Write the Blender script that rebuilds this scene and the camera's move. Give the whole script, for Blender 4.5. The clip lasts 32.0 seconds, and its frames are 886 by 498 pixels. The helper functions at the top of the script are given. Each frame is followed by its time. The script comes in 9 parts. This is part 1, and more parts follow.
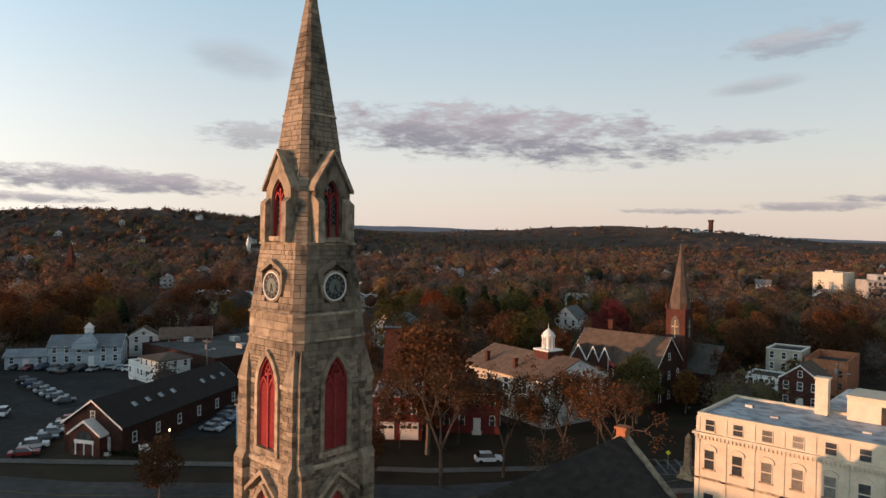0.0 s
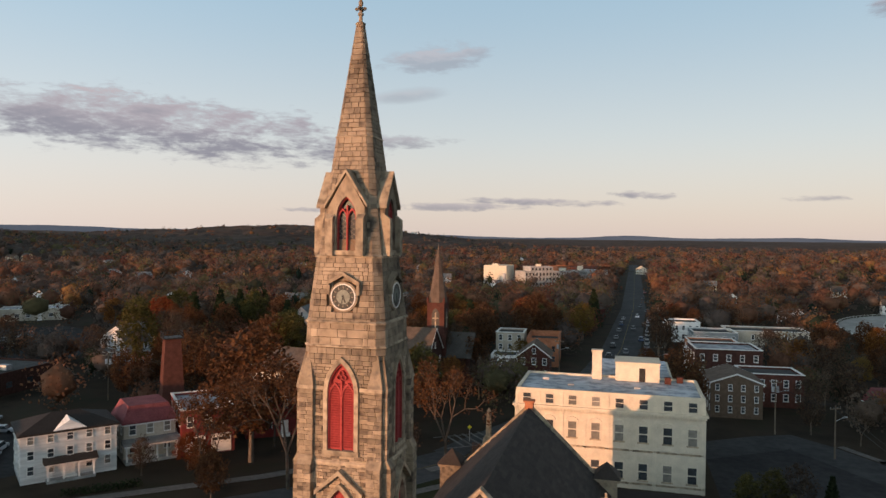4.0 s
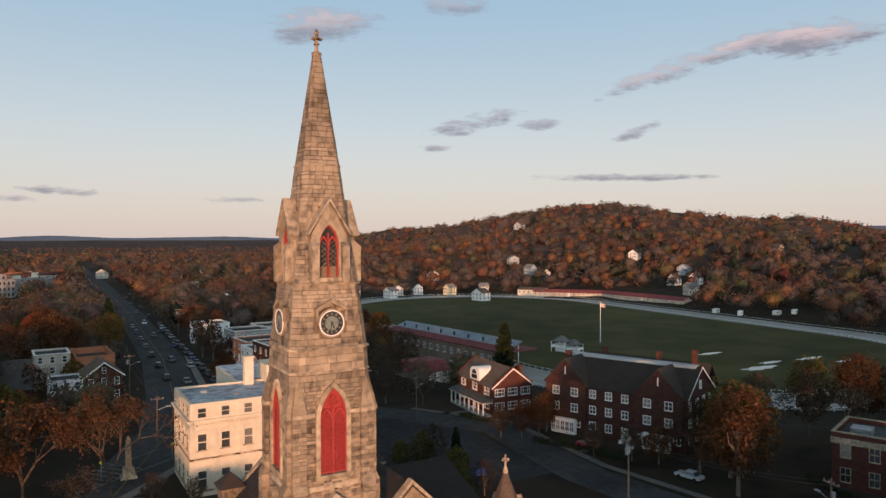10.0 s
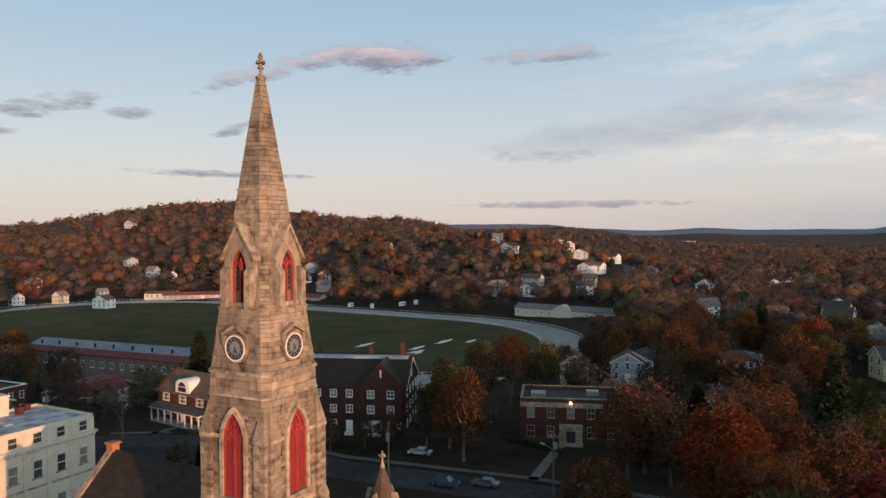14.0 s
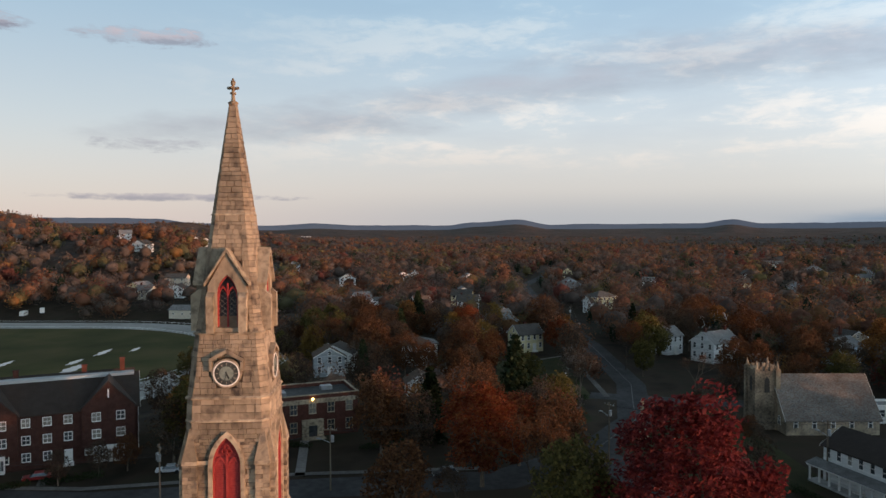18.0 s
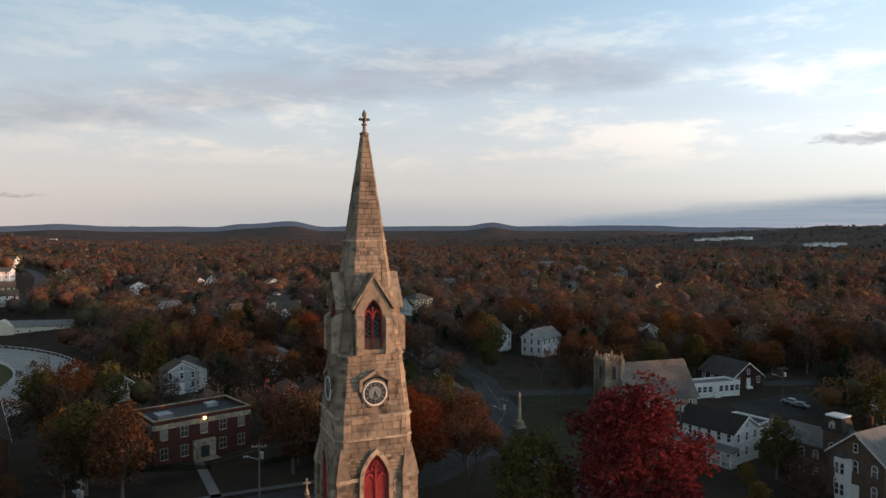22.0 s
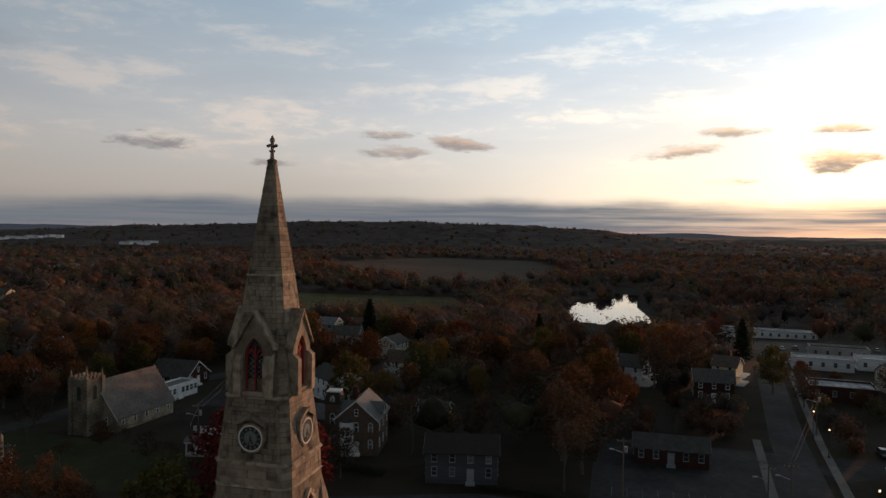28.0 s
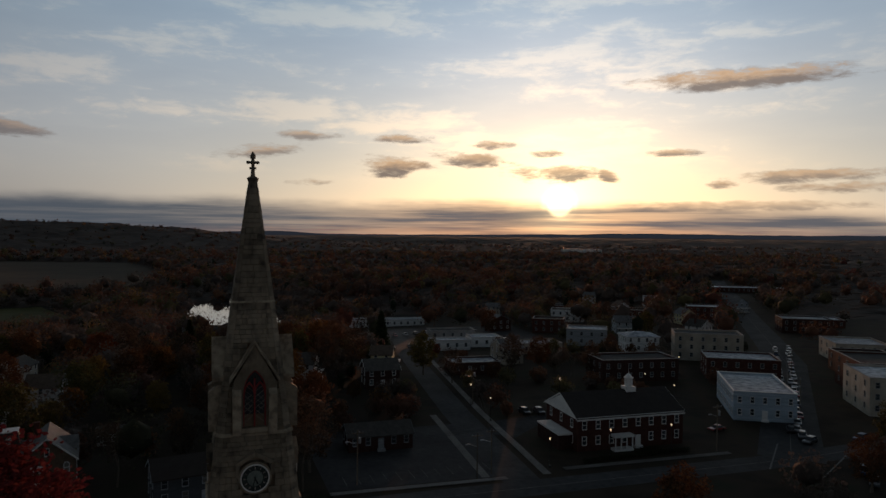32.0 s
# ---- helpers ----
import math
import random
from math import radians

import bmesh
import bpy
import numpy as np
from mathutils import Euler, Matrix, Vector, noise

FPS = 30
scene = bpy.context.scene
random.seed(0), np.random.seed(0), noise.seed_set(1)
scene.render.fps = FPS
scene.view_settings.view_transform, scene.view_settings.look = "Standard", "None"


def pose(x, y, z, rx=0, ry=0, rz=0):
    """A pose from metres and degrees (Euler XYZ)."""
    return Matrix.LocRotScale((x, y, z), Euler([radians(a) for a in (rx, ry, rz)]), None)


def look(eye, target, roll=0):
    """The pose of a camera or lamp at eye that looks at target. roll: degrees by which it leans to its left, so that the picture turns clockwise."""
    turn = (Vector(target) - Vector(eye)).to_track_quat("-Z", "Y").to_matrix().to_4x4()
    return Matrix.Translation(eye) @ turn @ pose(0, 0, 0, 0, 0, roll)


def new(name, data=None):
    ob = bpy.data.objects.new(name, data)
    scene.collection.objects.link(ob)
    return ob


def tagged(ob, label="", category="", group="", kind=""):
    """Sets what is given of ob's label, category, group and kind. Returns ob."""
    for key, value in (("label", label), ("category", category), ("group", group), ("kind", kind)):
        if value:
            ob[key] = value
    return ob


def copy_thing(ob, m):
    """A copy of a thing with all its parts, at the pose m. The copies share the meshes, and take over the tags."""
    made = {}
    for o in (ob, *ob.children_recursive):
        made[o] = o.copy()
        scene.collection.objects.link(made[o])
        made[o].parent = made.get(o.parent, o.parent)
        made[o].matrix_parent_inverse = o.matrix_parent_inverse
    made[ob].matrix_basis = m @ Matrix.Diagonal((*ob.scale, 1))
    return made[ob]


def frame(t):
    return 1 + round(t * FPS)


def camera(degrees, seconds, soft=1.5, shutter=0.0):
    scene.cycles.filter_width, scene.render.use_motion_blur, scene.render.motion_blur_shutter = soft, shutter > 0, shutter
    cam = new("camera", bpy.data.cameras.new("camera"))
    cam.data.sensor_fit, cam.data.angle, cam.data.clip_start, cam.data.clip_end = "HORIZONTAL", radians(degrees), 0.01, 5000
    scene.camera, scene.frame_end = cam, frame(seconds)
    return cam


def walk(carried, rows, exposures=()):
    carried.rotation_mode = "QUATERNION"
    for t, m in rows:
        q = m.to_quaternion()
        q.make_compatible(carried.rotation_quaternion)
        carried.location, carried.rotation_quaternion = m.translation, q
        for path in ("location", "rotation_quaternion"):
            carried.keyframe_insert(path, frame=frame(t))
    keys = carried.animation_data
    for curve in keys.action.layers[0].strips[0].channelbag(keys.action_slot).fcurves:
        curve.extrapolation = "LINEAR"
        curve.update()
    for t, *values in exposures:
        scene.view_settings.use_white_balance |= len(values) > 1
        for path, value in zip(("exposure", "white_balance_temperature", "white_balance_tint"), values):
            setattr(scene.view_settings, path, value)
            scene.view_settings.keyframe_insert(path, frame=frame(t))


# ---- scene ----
cam = camera(64.9, 32.0)
PATH = [
    (0, (38.14, -29.165, 39.664), (36.811, -27.67, 39.622), 1.0),
    (0.5, (36.21, -31.961, 39.842), (34.958, -30.402, 39.801), 0.6),
    (1, (34.07, -34.555, 39.913), (32.904, -32.931, 39.87), 0.8),
    (1.5, (31.75, -37.137, 40.02), (30.674, -35.451, 39.977), 0.8),
    (2, (29.304, -39.658, 40.121), (28.325, -37.915, 40.079), 0.7),
    (2.5, (27.046, -41.887, 40.115), (26.158, -40.095, 40.073), 0.7),
    (4.5, (15.55, -48.809, 40.534), (15.207, -46.839, 40.5), 0.5),
    (5, (12.419, -49.833, 40.812), (12.245, -47.841, 40.775), 0.4),
    (5.5, (9.332, -50.695, 41.019), (9.326, -48.696, 40.983), 0.3),
    (6, (6.45, -51.252, 41.033), (6.607, -49.258, 41.0), 0.5),
    (6.5, (3.408, -51.692, 41.183), (3.73, -49.718, 41.15), 0.4),
    (7, (0.309, -51.898, 41.361), (0.788, -49.956, 41.328), 0.4),
    (7.5, (-2.806, -51.859, 41.552), (-2.181, -49.959, 41.52), 0.4),
    (8, (-5.786, -51.566, 41.635), (-5.056, -49.704, 41.605), 0.3),
    (8.5, (-8.813, -51.152, 41.721), (-8.024, -49.314, 41.691), 0.2),
    (9, (-11.868, -50.616, 41.874), (-11.014, -48.808, 41.843), 0.3),
    (9.5, (-14.88, -49.973, 41.971), (-13.953, -48.201, 41.942), -0.0),
    (10, (-17.827, -49.093, 42.09), (-16.822, -47.365, 42.06), -0.1),
    (10.5, (-20.765, -48.174, 42.343), (-19.682, -46.493, 42.309), -0.1),
    (11, (-23.735, -47.145, 42.536), (-22.543, -45.539, 42.501), -0.0),
    (11.5, (-26.634, -45.753, 42.836), (-25.315, -44.251, 42.797), -0.0),
    (12, (-29.443, -44.158, 43.196), (-28.002, -42.771, 43.154), 0.1),
    (12.5, (-32.133, -42.311, 43.412), (-30.576, -41.056, 43.372), 0.1),
    (13, (-34.675, -40.333, 43.55), (-33.009, -39.226, 43.512), -0.1),
    (13.5, (-37.057, -38.182, 43.799), (-35.33, -37.173, 43.76), -0.2),
    (15.5, (-45.179, -27.727, 44.936), (-43.292, -27.068, 44.885), -0.3),
    (16, (-47.132, -24.908, 45.241), (-45.199, -24.396, 45.187), -0.1),
    (17.5, (-51.506, -15.734, 46.077), (-49.508, -15.686, 46.018), -0.2),
    (18, (-52.685, -12.44, 46.399), (-50.689, -12.557, 46.339), -0.1),
    (18.5, (-53.466, -9.08, 46.653), (-51.486, -9.358, 46.593), -0.2),
    (19, (-53.98, -5.708, 46.857), (-52.011, -6.054, 46.8), -0.2),
    (19.5, (-54.607, -2.079, 47.129), (-52.645, -2.465, 47.073), -0.1),
    (20, (-54.937, 1.4, 47.227), (-52.986, 0.963, 47.174), -0.2),
    (20.5, (-54.776, 4.738, 47.453), (-52.84, 4.242, 47.399), -0.1),
    (21, (-54.211, 8.176, 47.771), (-52.293, 7.612, 47.715), 0.1),
    (21.5, (-53.481, 11.422, 48.024), (-51.585, 10.789, 47.969), 0.0),
    (22, (-52.394, 14.715, 48.266), (-50.542, 13.962, 48.211), 0.1),
    (22.5, (-51.057, 17.899, 48.452), (-49.286, 16.971, 48.397), 0.1),
    (23, (-49.541, 21.037, 48.702), (-47.856, 19.961, 48.646), 0.2),
    (23.5, (-47.915, 24.25, 48.918), (-46.308, 23.061, 48.862), 0.2),
    (24, (-46.076, 27.337, 49.162), (-44.561, 26.033, 49.106), 0.3),
    (24.5, (-43.973, 30.273, 49.411), (-42.56, 28.858, 49.355), 0.4),
    (25, (-41.689, 33.099, 49.709), (-40.389, 31.58, 49.65), 0.5),
    (25.5, (-39.311, 35.738, 49.867), (-38.129, 34.126, 49.808), 0.7),
    (27.5, (-27.794, 44.543, 50.501), (-27.157, 42.647, 50.451), 0.7),
    (28, (-24.624, 46.239, 50.656), (-24.133, 44.301, 50.607), 0.7),
    (28.5, (-21.264, 47.543, 50.847), (-20.923, 45.573, 50.799), 0.7),
    (29, (-17.886, 48.59, 51.005), (-17.695, 46.6, 50.957), 0.8),
    (29.5, (-14.387, 49.341, 51.173), (-14.347, 47.342, 51.126), 0.8),
    (30, (-10.841, 49.762, 51.282), (-10.955, 47.766, 51.236), 0.6),
    (30.5, (-7.264, 49.932, 51.52), (-7.531, 47.95, 51.475), 0.5),
    (31, (-3.678, 49.855, 51.74), (-4.096, 47.899, 51.696), 0.5),
    (31.5, (-0.16, 49.493, 51.915), (-0.723, 47.575, 51.871), 0.6),
    (32, (3.319, 49.008, 52.05), (2.663, 47.12, 52.006), 0.5),
]
EXPOSURES = [(0, 0.0, 6950, 12), (6, -0.05, 6700, 12), (13, -0.08, 6550, 13), (16, -0.04, 6500, 12), (20, -0.06, 6550, 12), (23, -0.15, 6700, 13), (25, -0.42, 6950, 15), (28, -1.12, 7200, 19), (30, -1.7, 7000, 18), (32, -2.12, 6750, 17)]
walk(cam, [(t, look(e, g, r)) for t, e, g, r in PATH], EXPOSURES)

# ---- sky and sun ----
SUN_AZ, SUN_EL = -151.4, 2.4          # degrees clockwise from +y, degrees above the horizon
SUN_DIR = Vector((math.sin(radians(SUN_AZ)) * math.cos(radians(SUN_EL)), math.cos(radians(SUN_AZ)) * math.cos(radians(SUN_EL)), math.sin(radians(SUN_EL))))


def sky_world():
    w = bpy.data.worlds.new("sky")
    w.use_nodes = True
    nt = w.node_tree
    nt.nodes.clear()
    N, L = nt.nodes.new, nt.links.new
    out, bg = N("ShaderNodeOutputWorld"), N("ShaderNodeBackground")
    sky = N("ShaderNodeTexSky")
    sky.sky_type, sky.sun_disc = "NISHITA", False
    sky.sun_elevation, sky.sun_rotation = radians(4.0), radians(SUN_AZ)
    sky.altitude, sky.air_density, sky.dust_density, sky.ozone_density = 120, 1.0, 0.6, 1.6

    def math_node(op, a, b=None, clamp=False):
        n = N("ShaderNodeMath")
        n.operation, n.use_clamp = op, clamp
        for k, v in enumerate((a, b)):
            if v is None:
                continue
            if isinstance(v, (int, float)):
                n.inputs[k].default_value = v
            else:
                L(v, n.inputs[k])
        if op == "WRAP":
            n.inputs[2].default_value = -180.0
        return n.outputs[0]

    def ramp(v, lo, hi, smooth=True):
        n = N("ShaderNodeMapRange")
        n.interpolation_type = "SMOOTHSTEP" if smooth else "LINEAR"
        L(v, n.inputs["Value"])
        n.inputs["From Min"].default_value, n.inputs["From Max"].default_value = lo, hi
        return n.outputs[0]

    def blend(f, a, b, kind="MIX"):
        n = N("ShaderNodeMix")
        n.data_type, n.blend_type = "RGBA", kind
        for key, v in (("Factor", f), ("A", a), ("B", b)):
            sock = [q for q in n.inputs if q.name == key and (q.type == "RGBA" or key == "Factor" and q.type == "VALUE")][0]
            if isinstance(v, (int, float)):
                sock.default_value = v
            elif isinstance(v, tuple):
                sock.default_value = (*v, 1)
            else:
                L(v, sock)
        return [q for q in n.outputs if q.type == "RGBA"][0]

    tc, sep = N("ShaderNodeTexCoord"), N("ShaderNodeSeparateXYZ")
    L(tc.outputs["Generated"], sep.inputs[0])
    X, Y, Zz = sep.outputs
    az = math_node("MULTIPLY", math_node("ARCTAN2", X, Y), 57.2958)
    el = math_node("MULTIPLY", math_node("ARCSINE", Zz), 57.2958)
    # cosine of the angle to the sun, for the aureole
    dot = N("ShaderNodeVectorMath")
    dot.operation = "DOT_PRODUCT"
    L(tc.outputs["Generated"], dot.inputs[0])
    dot.inputs[1].default_value = SUN_DIR
    ang = math_node("MULTIPLY", math_node("ARCCOSINE", dot.outputs["Value"]), 57.2958)
    # clear-sky tint: pale blue above, cream and rose near the horizon
    base = blend(0.62, sky.outputs[0], (0, 0, 0))
    up = ramp(el, 0.0, 22.0)
    grad = blend(up, SKY_LOW, SKY_HIGH)
    grad = blend(math_node("MULTIPLY", ramp(el, 9.0, -1.0), ramp(ang, 60.0, 120.0)), grad, SKY_ROSE)
    clear = blend(1.0, base, grad, "ADD")
    gain = math_node("ADD", math_node("MULTIPLY", ramp(ang, 96.0, 52.0), 0.62), math_node("MULTIPLY", ramp(ang, 60.0, 20.0), 1.1))
    gain = math_node("ADD", math_node("ADD", gain, math_node("MULTIPLY", ramp(ang, 26.0, 4.0), 1.5)), 1.0)
    gain = math_node("ADD", gain, math_node("MULTIPLY", ramp(ang, 140.0, 92.0), 0.14))
    gcol = N("ShaderNodeCombineColor")
    for k in range(3):
        L(gain, gcol.inputs[k])
    clear = blend(1.0, clear, gcol.outputs[0], "MULTIPLY")
    clear = blend(ramp(el, 22.0, 52.0), clear, blend(1.0, clear, (0.25, 0.205, 0.18), "MULTIPLY"))
    clear = blend(math_node("MULTIPLY", ramp(ang, 46.0, 8.0), ramp(el, 16.0, 1.0)), clear, blend(1.0, clear, (1.08, 1.0, 0.82), "MULTIPLY"))
    east = ramp(math_node("ABSOLUTE", math_node("WRAP", math_node("SUBTRACT", az, 128.0), 180.0)), 62.0, 22.0)
    clear = blend(math_node("MULTIPLY", math_node("MULTIPLY", ramp(el, 9.0, 1.0), east), 0.5), clear, (5.3, 5.45, 5.2))
    clear = blend(math_node("MULTIPLY", math_node("MULTIPLY", ramp(el, 3.4, 0.6), east), 0.6), clear, (4.0, 4.5, 5.0))
    glow = math_node("ADD", math_node("MULTIPLY", math_node("POWER", ramp(ang, 8.0, 0.0, False), 2.0), 0.5), math_node("MULTIPLY", ramp(ang, 1.7, 0.3), 3.0))
    clear = blend(glow, clear, (60.0, 47.0, 24.0), "ADD")

    # clouds: streaks in azimuth and elevation, broken by noise
    def mad(a, b, c):
        n = N("ShaderNodeMath")
        n.operation = "MULTIPLY_ADD"
        for k, v in enumerate((a, b, c)):
            if isinstance(v, (int, float)):
                n.inputs[k].default_value = v
            else:
                L(v, n.inputs[k])
        return n.outputs[0]

    def fuzz(sx, sz, scale, detail, rough, twist=0.0):
        comb = N("ShaderNodeCombineXYZ")
        for k, (v, f) in enumerate(((X, sx), (Y, sx), (Zz, sz))):
            L(math_node("MULTIPLY", v, f), comb.inputs[k])
        n = N("ShaderNodeTexNoise")
        n.inputs["Scale"].default_value, n.inputs["Detail"].default_value, n.inputs["Roughness"].default_value, n.inputs["Distortion"].default_value = scale, detail, rough, twist
        L(comb.outputs[0], n.inputs["Vector"])
        return n.outputs["Fac"]

    n1, n2, n3 = fuzz(9, 34, 1.0, 7, 0.6), fuzz(9, 30, 2.6, 7, 0.65, 0.4), fuzz(4.4, 22, 1.0, 7, 0.52, 0.2)
    wob = mad(math_node("SUBTRACT", n1, 0.5), 3.0, math_node("MULTIPLY", math_node("SUBTRACT", n2, 0.5), 3.4))
    wob = mad(math_node("SUBTRACT", fuzz(9, 38, 7.0, 5, 0.6), 0.5), 1.3, wob)
    drift = mad(math_node("SUBTRACT", n1, 0.5), 2.2, math_node("MULTIPLY", math_node("SUBTRACT", n3, 0.5), 2.0))
    around = math_node("WRAP", math_node("SUBTRACT", az, 180.0), 180.0)
    total, shade = None, None
    for a0, e0, wa, we, slope, dens in CLOUDS:
        src = az
        if abs(a0) > 110:
            src, a0 = around, a0 - 180 if a0 > 0 else a0 + 180
        qa = mad(src, 1 / wa, -a0 / wa)
        qe = mad(el, 1 / we, (slope * a0 - e0) / we)
        if slope:
            qe = mad(src, -slope / we, qe)
        soft = dens < 0.46
        r2 = mad(qe, qe, mad(qa, qa, drift if soft else wob))
        m = math_node("MULTIPLY", ramp(r2, 1.5, -0.4) if soft else ramp(r2, 1.25, -0.1), dens)
        lit = math_node("MULTIPLY", m, ramp(mad(wob, 0.5, qe), -0.6, 0.6))
        total = m if total is None else math_node("MAXIMUM", total, m)
        shade = lit if shade is None else math_node("MAXIMUM", shade, lit)
    sunward = ramp(ang, 70.0, 10.0)
    # streaks of high cirrus on the evening side
    west = ramp(math_node("ABSOLUTE", math_node("WRAP", math_node("SUBTRACT", az, 157.0), 180.0)), 92.0, 62.0)
    veil = math_node("MULTIPLY", math_node("MULTIPLY", ramp(mad(math_node("SUBTRACT", n2, 0.5), 0.45, n3), 0.49, 0.68), west), math_node("MULTIPLY", ramp(el, 3.5, 8.0), 0.66))
    bright = blend(1.0, clear, blend(sunward, (1.5, 1.26, 1.1), (1.65, 1.4, 1.15)), "MULTIPLY")
    grey = blend(1.0, clear, (0.93, 0.94, 0.96), "MULTIPLY")
    col = blend(math_node("MULTIPLY", math_node("MULTIPLY", ramp(n3, 0.53, 0.36), west), math_node("MULTIPLY", ramp(el, 3.5, 8.0), 0.7)), clear, grey)
    col = blend(veil, col, bright)
    # the low blue-grey bank over the evening horizon, rosy beneath
    bank = ramp(math_node("ABSOLUTE", math_node("WRAP", math_node("SUBTRACT", az, 180.0), 180.0)), 66.0, 34.0)
    low = math_node("MULTIPLY", math_node("MULTIPLY", ramp(mad(bank, -1.9, mad(drift, 0.42, math_node("ADD", el, 1.9))), 3.0, 1.8), ramp(bank, 0.0, 0.25)), mad(ramp(fuzz(3.0, 85.0, 1.0, 5, 0.6), 0.34, 0.6), 0.3, 0.66))
    col = blend(low, col, blend(ramp(ang, 34.0, 8.0), (2.7, 3.6, 4.6), (3.9, 4.6, 5.6)))
    pink = math_node("MULTIPLY", math_node("MULTIPLY", ramp(mad(wob, 0.2, el), 0.7, 0.1), bank), 0.3)
    col = blend(pink, col, blend(ramp(ang, 34.0, 8.0), (7.6, 6.0, 5.8), (26.0, 13.0, 6.5)))
    cl_dark = blend(sunward, (2.8, 2.85, 3.5), (9.0, 7.4, 6.2))
    cl_lit = blend(sunward, blend(ramp(el, 9.5, 12.5), (4.7, 4.35, 4.9), (8.6, 6.6, 6.5)), (30.0, 20.0, 11.0))
    col = blend(total, col, blend(shade, cl_dark, cl_lit))
    core = math_node("ADD", math_node("MULTIPLY", math_node("POWER", ramp(ang, 6.0, 0.0, False), 2.0), 0.25), math_node("MULTIPLY", ramp(ang, 1.2, 0.3), 2.0))
    col = blend(core, col, (60.0, 47.0, 24.0), "ADD")
    # below the horizon: dark land
    col = blend(ramp(el, -0.2, -2.5), col, (0.35, 0.3, 0.28))
    L(col, bg.inputs[0])
    bg.inputs[1].default_value = 0.1
    L(bg.outputs[0], out.inputs[0])
    scene.world = w


# azimuth, elevation, half widths (degrees), slope, density
SKY_LOW, SKY_HIGH, SKY_ROSE = (6.5, 6.55, 6.5), (3.2, 4.85, 6.25), (6.1, 5.4, 5.3)
CLOUDS = [
    (-36.5, 8.2, 16, 2.3, -0.03, 0.95), (-45, 8.6, 9, 1.6, 0, 0.7), (-20, 7.7, 6, 0.6, 0, 0.7), (-67, 3.5, 11, 1.0, -0.03, 0.9), (-73, 2.1, 5, 0.4, 0, 0.8), (-15.3, 14.2, 4, 1.2, 0.1, 0.5), (-17.7, 11.4, 3, 0.6, 0.1, 0.4),
    (-57.8, 13.2, 4, 1.3, -0.1, 0.35), (-57.3, 7.5, 4, 0.9, 0, 0.6), (-23.5, 2.1, 5, 0.25, 0, 0.7), (-13, 2.5, 6, 0.35, 0, 0.7),
    (20.7, 16.7, 4.5, 1.3, 0.12, 0.75), (31.2, 18.4, 3, 0.8, 0, 0.6), (32.7, 9.4, 3.5, 0.8, 0.2, 0.85), (29.5, 7.4, 1.5, 0.35, 0, 0.8), (38.1, 9.2, 1.6, 0.45, 0, 0.7), (45.8, 8.4, 2.2, 0.5, 0.3, 0.8),
    (47.5, 12.6, 5, 0.8, 0.25, 0.85), (52, 13.8, 5, 0.9, 0.2, 0.85), (45.2, 4.8, 7, 0.3, -0.02, 0.9), (-5.8, 2.9, 7, 0.35, -0.02, 0.8), (1.6, 3.5, 2.5, 0.4, -0.05, 0.8), (13.4, 3.1, 2, 0.25, 0, 0.6),
    (58, 14.1, 4, 1.2, 0, 0.9), (70.9, 14.1, 5, 0.7, 0.05, 0.7), (71.3, 6.4, 5, 0.7, 0, 0.5), (81.5, 8.2, 14, 1.6, 0.07, 0.45), (97, 10.6, 17, 1.5, 0.09, 0.4), (72.7, 2.4, 9, 0.3, 0, 0.7),
    (116, 12.8, 17, 2.0, -0.02, 0.42), (143.2, 6.6, 3, 0.7, 0, 0.6), (161.4, 7.8, 2.5, 0.4, 0, 0.7), (161.8, 6.4, 3, 0.6, 0, 0.6), (152.1, 5.3, 2, 0.3, 0, 0.6),
    (166.6, 7.2, 3, 0.6, -0.1, 0.75), (-175.7, 6.4, 3.5, 0.6, 0.1, 0.8), (-172.1, 7.8, 2.4, 0.4, 0, 0.75), (-164.9, 5.4, 3.4, 0.9, 0, 0.95), (-164.2, 7.6, 2.6, 0.4, 0, 0.85), (-171.5, 4.1, 2, 0.35, 0, 0.9),
    (-158.3, 6.0, 3.5, 0.7, -0.08, 0.92), (-151.9, 4.9, 4, 0.7, 0, 0.92), (-147.6, 4.7, 1, 0.5, -0.2, 0.9), (-156.9, 7.2, 2, 0.35, 0, 0.85), (-152.6, 6.5, 1.4, 0.3, 0, 0.85), (-142.5, 6.4, 1.8, 0.3, 0, 0.85),
    (-139, 3.9, 1.2, 0.4, 0, 0.85), (-133.3, 4.4, 6, 0.5, 0, 0.85), (-130.8, 3.5, 4, 0.5, 0, 0.8), (-138.5, 11.7, 8.5, 0.75, 0.01, 0.9), (-138, 2.3, 9, 0.4, 0, 0.6),
]
sky_world()
sun = new("sun", bpy.data.lights.new("sun", "SUN"))
sun.data.energy, sun.data.angle, sun.data.color = 5.2, radians(0.6), (1.0, 0.495, 0.265)
sun.matrix_world = look(SUN_DIR * 500, (0, 0, 0))

